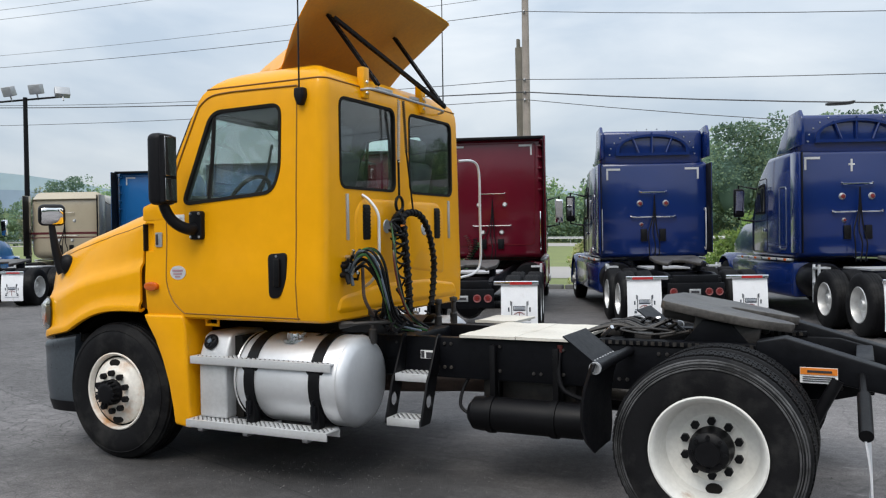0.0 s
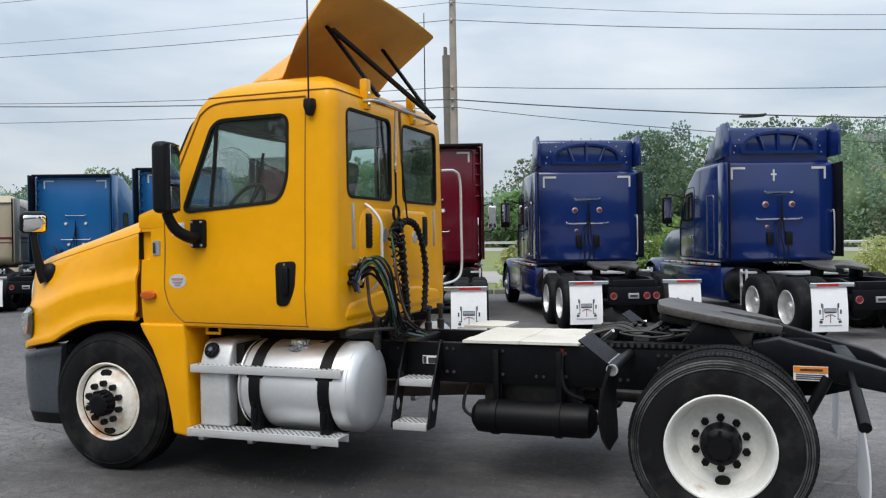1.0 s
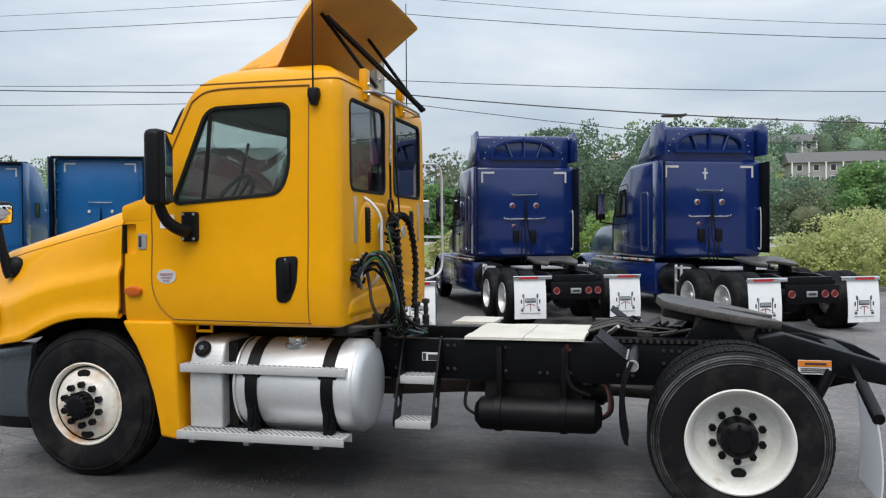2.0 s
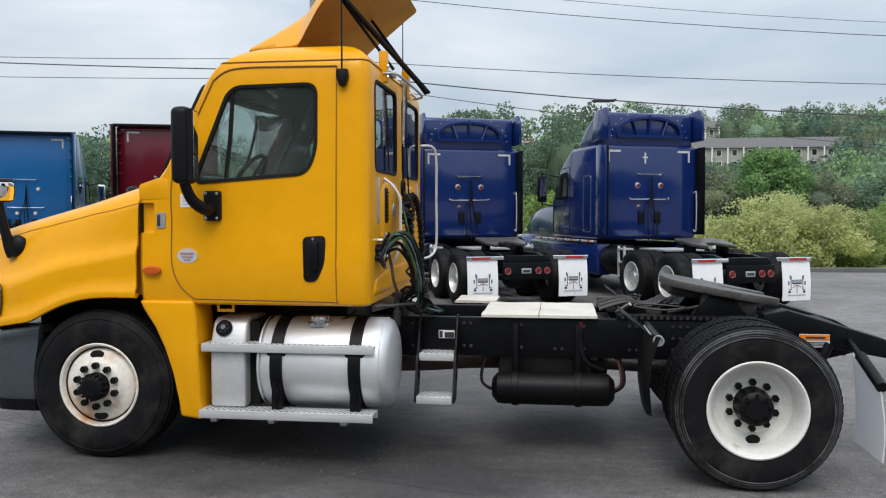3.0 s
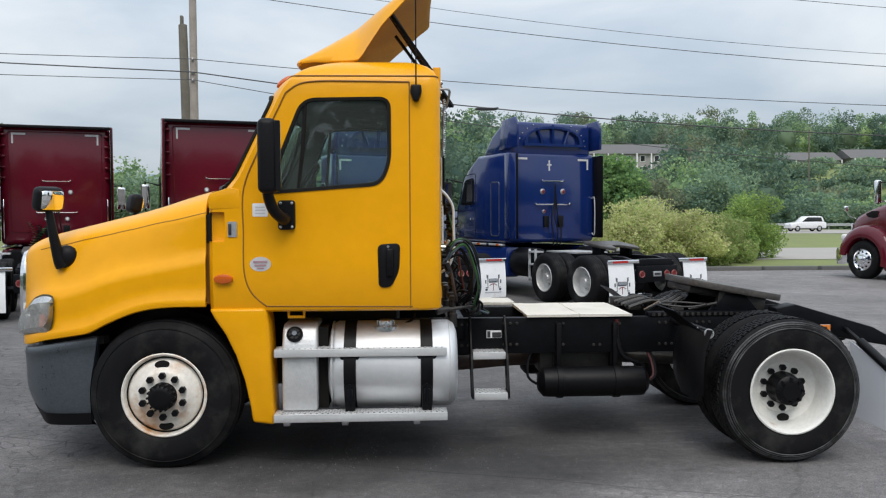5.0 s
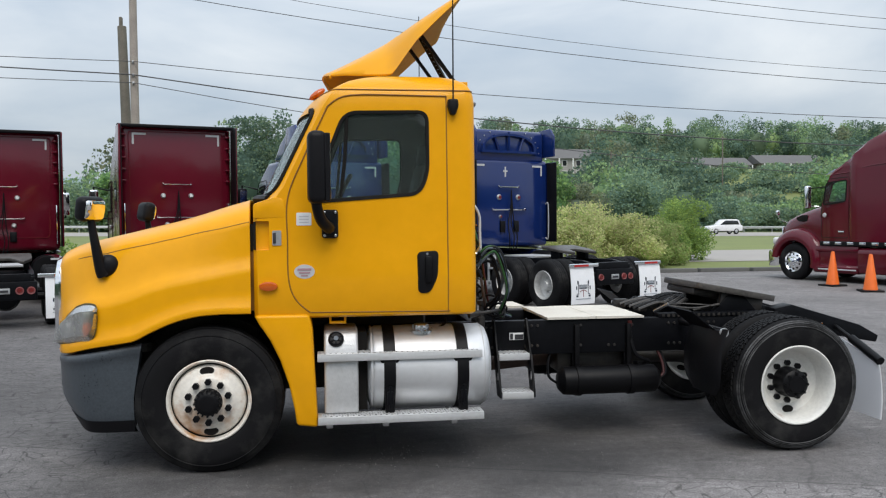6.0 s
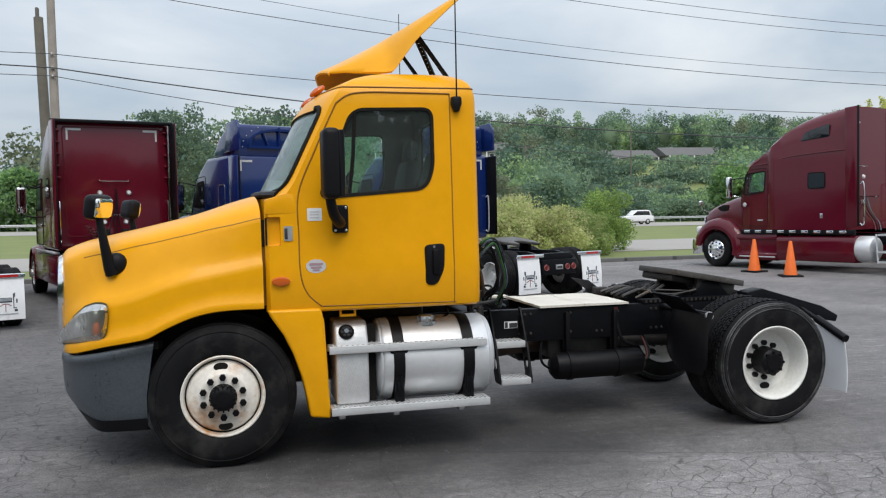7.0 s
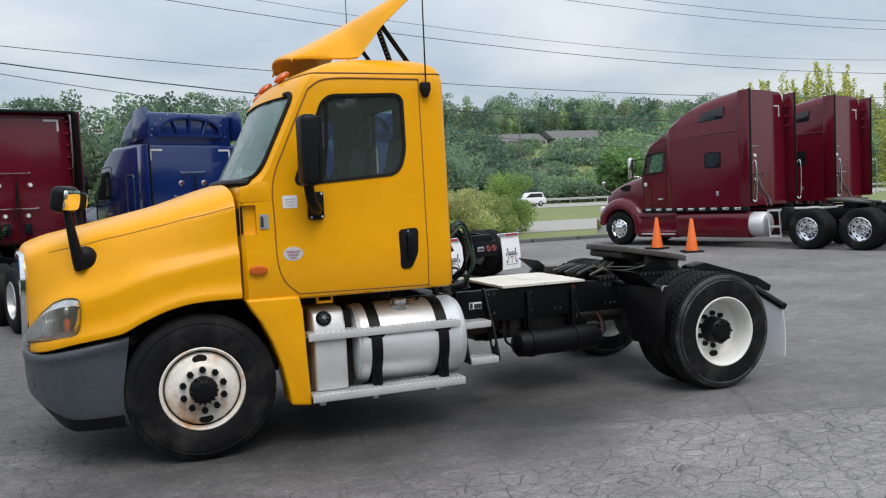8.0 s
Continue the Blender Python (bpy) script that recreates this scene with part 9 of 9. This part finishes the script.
        part("door_seam", bm, SEAM, t)
        bm = B()
        box(bm, s * 1.12 - 0.02, s * 1.12 + 0.02, 2.92, 3.1, 1.36, 1.40, 0.01)
        part("door_handle", bm, CHROME, t)
        bm = B()
        revolve(bm, [(0, -0.02), (0.05, -0.015), (0.065, 0.0)] if s < 0 else [(0, 0.02), (0.05, 0.015), (0.065, 0.0)], (s * 1.12, 3.55, 1.83), "x", 16)
        part("door_emblem", bm, PALE, t)
        o = rounded([(0.94, 2.21), (1.46, 2.21), (1.46, 2.65), (0.94, 2.65)], 0.09)
        bm = B()
        frame_ring(bm, o, inset(o, 0.03), s * 1.2 - 0.01, s * 1.2 + 0.012, "x")
        w = part("sleeper_window", bm, SEAM, t)
        bm = B()
        prism(bm, inset(o, 0.03), s * 1.2 - 0.02, s * 1.2 + 0.005, "x")
        part("pane", bm, DARK_GLASS, w)
        bm = B()
        prism(bm, rounded([(0.86, 3.56), (1.72, 3.50), (1.56, 3.74), (0.86, 3.90)], 0.06), min(s * 1.09, s * 1.155), max(s * 1.09, s * 1.155), "x", 0.008)
        part("skylight", bm, DARK_GLASS, t)
        bm = B()
        tube(bm, spline([(s * 1.195, 0.38, 3.19), (s * 1.197, 1.4, 3.15), (s * 1.19, 2.2, 3.09), (s * 1.15, 2.7, 2.98), (s * 1.10, 3.3, 2.93)], 4), 0.014, 6)
        part("roof_joint", bm, paint, t)
        bm = B()
        box(bm, s * 1.2 - 0.01, s * 1.2 + 0.015, 1.02, 1.10, 1.43, 1.56, 0.006)
        part("locker_latch", bm, STEEL, t)
        # extender and its rubber edge
        bm = B()
        prism(bm, [(0.06, 1.2), (0.06, 4.27), (0.4, 4.25), (0.4, 1.2)], s * 1.18 - 0.02, s * 1.18 + 0.02, "x", 0.01)
        ext = part("side_extender", bm, paint, t)
        bm = B()
        prism(bm, [(0.02, 1.22), (0.02, 4.28), (0.065, 4.28), (0.065, 1.2)], s * 1.18 - 0.022, s * 1.18 + 0.022, "x", 0.008)
        part("rubber_edge", bm, PLASTIC, ext, "black rubber edge")
        for k in range(3):
            bm = B()
            box(bm, min(s * 0.95, s * 1.16), max(s * 0.95, s * 1.16), 0.2, 0.26, 3.3 + 0.28 * k, 3.36 + 0.28 * k, 0.01)
            part("bracket", bm, paint, ext)
        bm = B()
        tube(bm, spline([(s * 1.17, 0.0, 1.3), (s * 1.17, -0.1, 1.32), (s * 1.17, -0.1, 2.28), (s * 1.17, 0.0, 2.3)], 4), 0.016, 6)
        part("grab_handle", bm, CHROME, t)
        # tall chrome mirror on two arms
        bm = B()
        tube(bm, [(s * 1.08, 3.66, 2.05), (s * 1.42, 3.82, 2.1)], 0.02, 6)
        arm = part("mirror_arm", bm, CHROME, t)
        bm = B()
        tube(bm, [(s * 1.06, 3.5, 2.62), (s * 1.42, 3.82, 2.56)], 0.016, 6)
        part("mirror_arm", bm, PLASTIC, t)
        bm = B()
        box(bm, s * 1.45 - 0.09, s * 1.45 + 0.09, 3.76, 3.89, 2.02, 2.64, 0.05, None, 3)
        part("mirror_head", bm, CHROME, arm)
        bm = B()
        tube(bm, [(s * 0.92, 5.0, 1.62), (s * 1.1, 5.1, 1.72), (s * 1.16, 5.12, 1.84)], 0.012, 6)
        hm = part("hood_mirror_arm", bm, CHROME, t)
        bm = B()
        box(bm, s * 1.16 - 0.06, s * 1.16 + 0.06, 5.08, 5.17, 1.84, 1.98, 0.035, None, 3)
        part("hood_mirror", bm, CHROME, hm)
    bm = B()
    rings = []
    for u in (i / 6 - 1 for i in range(13)):
        yy = 3.72 - 0.1 * u * u
        rings.append([(u * 0.98, yy, 2.93), (u * 0.98, yy - 0.02, 2.965), (u * 0.96, yy - 0.26, 3.09), (u * 0.96, yy - 0.26, 3.04)])
    ring_loft(bm, rings)
    bmesh.ops.recalc_face_normals(bm, faces=bm.faces)
    part("sun_visor", bm, CHROME, t, "polished sun visor")
    # hood
    rings = []
    for y, w, z, zb in ((3.70, 1.02, 2.12, 1.05), (3.95, 0.99, 2.12, 1.05), (4.3, 0.90, 2.07, 1.05), (4.68, 0.82, 1.97, 1.05), (5.0, 0.76, 1.87, 1.0), (5.22, 0.72, 1.78, 0.9), (5.36, 0.68, 1.67, 0.8), (5.45, 0.63, 1.48, 0.75), (5.5, 0.58, 1.2, 0.75)):
        rings.append([(-w, y, zb), (-w - 0.01, y, z - 0.45), (-w + 0.03, y, z - 0.24), (-w + 0.12, y, z - 0.11), (-w * 0.55, y, z - 0.03), (0, y, z), (w * 0.55, y, z - 0.03), (w - 0.12, y, z - 0.11), (w - 0.03, y, z - 0.24), (w + 0.01, y, z - 0.45), (w, y, zb)])
    bm = B()
    ring_loft(bm, rings)
    bmesh.ops.recalc_face_normals(bm, faces=bm.faces)
    part("hood", bm, paint, t, smooth=60)
    for s in (-1, 1):
        bm = B()
        rings = []
        for i in range(20):
            a = radians(8 + 186 * i / 19)
            ring = []
            for x, r in ((0.66, 0.93), (0.92, 0.935), (1.06, 0.91), (1.16, 0.83), (1.21, 0.72), (1.215, 0.62), (1.19, 0.585), (0.66, 0.60)):
                rr = r if math.cos(a) > -0.5 else r + 0.05 * (-0.5 - math.cos(a))
                ring.append((s * x, 4.555 + rr * math.cos(a), 0.53 + rr * math.sin(a)))
            rings.append(ring)
        ring_loft(bm, rings)
        bmesh.ops.recalc_face_normals(bm, faces=bm.faces)
        part("fender", bm, paint, t, smooth=60)
        bm = B()
        prism(bm, rounded([(4.30, 1.66), (4.62, 1.66), (4.72, 1.76), (4.5, 1.84), (4.30, 1.84)], 0.05), min(s * 0.8, s * 0.90), max(s * 0.8, s * 0.90), "x", 0.01)
        part("air_intake", bm, SEAM, t, "dark hood air intake")
        bm = B()
        box(bm, min(s * 0.7, s * 1.02), max(s * 0.7, s * 1.02), 5.25, 5.46, 0.98, 1.2, 0.07, None, 3)
        part("headlight", bm, CLEAR_LENS, t)
        # lower fairings: cab step part, then the smooth tank part
        bm = B()
        prism(bm, [(s * 0.8, 0.25), (s * 1.12, 0.25), (s * 1.17, 0.3), (s * 1.18, 0.42), (s * 1.13, 0.46), (s * 1.13, 0.82), (s * 1.17, 0.86), (s * 1.15, 0.99), (s * 0.8, 0.99)], 2.46, 3.86, "y", 0.012)
        cf = part("cab_fairing", bm, paint, t)
        bm = B()
        box(bm, min(s * 1.0, s * 1.19), max(s * 1.0, s * 1.19), 2.5, 3.7, 0.335, 0.37, 0.01)
        part("step_tread", bm, ALU, cf)
        bm = B()
        prism(bm, rounded([(s * 0.8, 0.27), (s * 1.15, 0.27), (s * 1.2, 0.5), (s * 1.2, 0.85), (s * 1.12, 0.97), (s * 0.8, 0.97)], 0.06), 0.15, 2.44, "y", 0.012)
        part("tank_fairing", bm, paint, t)
        bm = B()
        box(bm, s * 1.14 - 0.05, s * 1.14 + 0.05, 0.15, 3.64, 0.995, 1.12, 0.012)
        strip = part("trim_strip", bm, PLASTIC, t, "black trim strip with marker lamps")
        lamp = None
        for k in range(9):
            m = Matrix.Translation((s * 1.195, 0.45 + 0.37 * k, 1.07))
            if lamp is None:
                bm = B()
                box(bm, -0.012, 0.012, -0.1, 0.1, -0.035, 0.035, 0.01)
                lamp = part("marker_lamp", bm, CHROME, strip)
                lamp.matrix_basis = m
            else:
                again(lamp, m, strip)
        bm = B()
        revolve(bm, [(0, -0.30), (0.2, -0.285), (0.30, -0.24), (0.335, -0.17), (0.335, 0.2), (0, 0.2)], (s * 0.86, 0.0, 0.63), "y", 28)
        part("fuel_tank", bm, ALU, t)
        bm = B()
        for z in (0.3, 0.55, 0.98):
            box(bm, min(s * 0.86, s * 1.16), max(s * 0.86, s * 1.16), -0.78, -0.45, z, z + 0.045)
        for y in (-0.46, -0.77):
            rod(bm, (s * 1.14, y, 0.28), (s * 1.1, y + 0.08, 1.02), 0.025, 6)
        part("deck_step", bm, ALU, t)
        bm = B()
        box(bm, min(s * 0.8, s * 1.25), max(s * 0.8, s * 1.25), -0.98, -0.82, 0.45, 1.08, 0.04)
        part("mud_guard", bm, PLASTIC, t)
    bm = B()
    path = [(-1.18, 5.2), (-1.17, 5.36), (-1.08, 5.5), (-0.85, 5.58), (0, 5.62), (0.85, 5.58), (1.08, 5.5), (1.17, 5.36), (1.18, 5.2)]
    ring_loft(bm, [[(x, y, 0.36), (x * 1.01, y + 0.015, 0.45), (x * 1.01, y + 0.015, 0.74), (x, y, 0.81), (x * 0.94, y - 0.08, 0.80), (x * 0.94, y - 0.08, 0.38)] for x, y in path])
    bmesh.ops.recalc_face_normals(bm, faces=bm.faces)
    part("front_bumper", bm, CHROME, t)
    bm = B()
    box(bm, -0.55, 0.55, 5.47, 5.53, 0.82, 1.5, 0.04)
    part("grille", bm, CHROME, t)
    # rear wall fittings
    for s in (-1, 1):
        bm = B()
        box(bm, s * 0.86 - 0.02, s * 0.86 + 0.02, 0.35, 0.362, 3.6, 3.92)
        box(bm, min(s * 0.86, s * 0.6), max(s * 0.86, s * 0.6), 0.3505, 0.362, 3.88, 3.92)
        part("corner_mark", bm, PALE, t, smooth=0)
    for z, x0, x1 in ((2.77, -0.9, -0.4), (1.98, -0.9, 0.1)):
        bm = B()
        tube(bm, spline([(x0, 0.36, z - 0.02), (x0, 0.28, z), ((x0 + x1) / 2, 0.28, z), (x1, 0.28, z), (x1, 0.36, z - 0.02)], 3), 0.014, 6)
        part("grab_rail", bm, CHROME, t)
    for x, z in ((-0.85, 2.5), (-0.45, 2.5), (-0.8, 1.85), (-0.5, 1.85)):
        bm = B()
        revolve(bm, [(0, -0.04), (0.04, -0.035), (0.055, -0.012), (0.06, 0.0)], (x, 0.36, z), "y", 14)
        part("work_lamp", bm, CLEAR_LENS, t)
    for k, mat in enumerate((RED_HOSE, BLACK, BLUE_HOSE)):
        x = -0.55 + 0.12 * k
        bm = B()
        tube(bm, spline([(x, 0.34, 1.95), (x - 0.05, 0.2, 1.6), (x + 0.06, 0.05, 1.3), (x - 0.1, -0.1, 1.1)], 5), 0.016, 6)
        part("air_hose", bm, mat, t)
    chassis(t, CHROME, 4.555)
    return t


TURN = 24.0
navy = tractor("navy_tractor", NAVY, "navy blue sleeper tractor with arched roof vent", 3.98, True)
navy.matrix_basis = pose(1.12, 13.9, 0, 0, 0, TURN)
navy2 = copy_thing(navy, pose(5.13, 13.5, 0, 0, 0, TURN))
tagged(navy2, "navy blue sleeper tractor with a pale cross decal")
bm = B()
box(bm, -0.118, -0.082, -0.008, 0.002, 2.86, 3.1)
box(bm, -0.16, -0.04, -0.0085, 0.002, 2.98, 3.015)
part("cross_decal", bm, PALE, navy2, smooth=0)
maroon = tractor("maroon_tractor", MAROON, "maroon high-roof sleeper tractor, rear wall bare", 4.02, tail_reach=2.0)
maroon.matrix_basis = pose(-2.48, 13.4, 0, 0, 0, TURN - 6)
copy_thing(maroon, pose(-6.55, 14.5, 0, 0, 0, TURN - 4.5))
blue = tractor("blue_tractor", MID_BLUE, "bright blue high-roof sleeper tractor", 3.98)
blue.matrix_basis = pose(-10.8, 15.1, 0, 0, 0, TURN)
copy_thing(blue, pose(-14.95, 15.4, 0, 0, 0, TURN))
copy_thing(blue, pose(-25.6, 14.2, 0, 0, 0, TURN))
tan_truck = tractor("tan_tractor", TAN, "tan low-roof sleeper tractor with wine stripes", 3.32, False, WINE_STRIPE, low=True, tail_reach=1.2)
tan_truck.matrix_basis = pose(-18.0, 14.5, 0, 0, 0, TURN)
show = show_tractor("polished_tractor", MAROON, "glossy maroon sleeper tractor with polished wheels")
show.matrix_basis = pose(17.2, 13.05, 0, 0, 0, 18) @ Matrix.Scale(1.04, 4)
copy_thing(show, pose(21.6, 14.3, 0, 0, 0, 18))
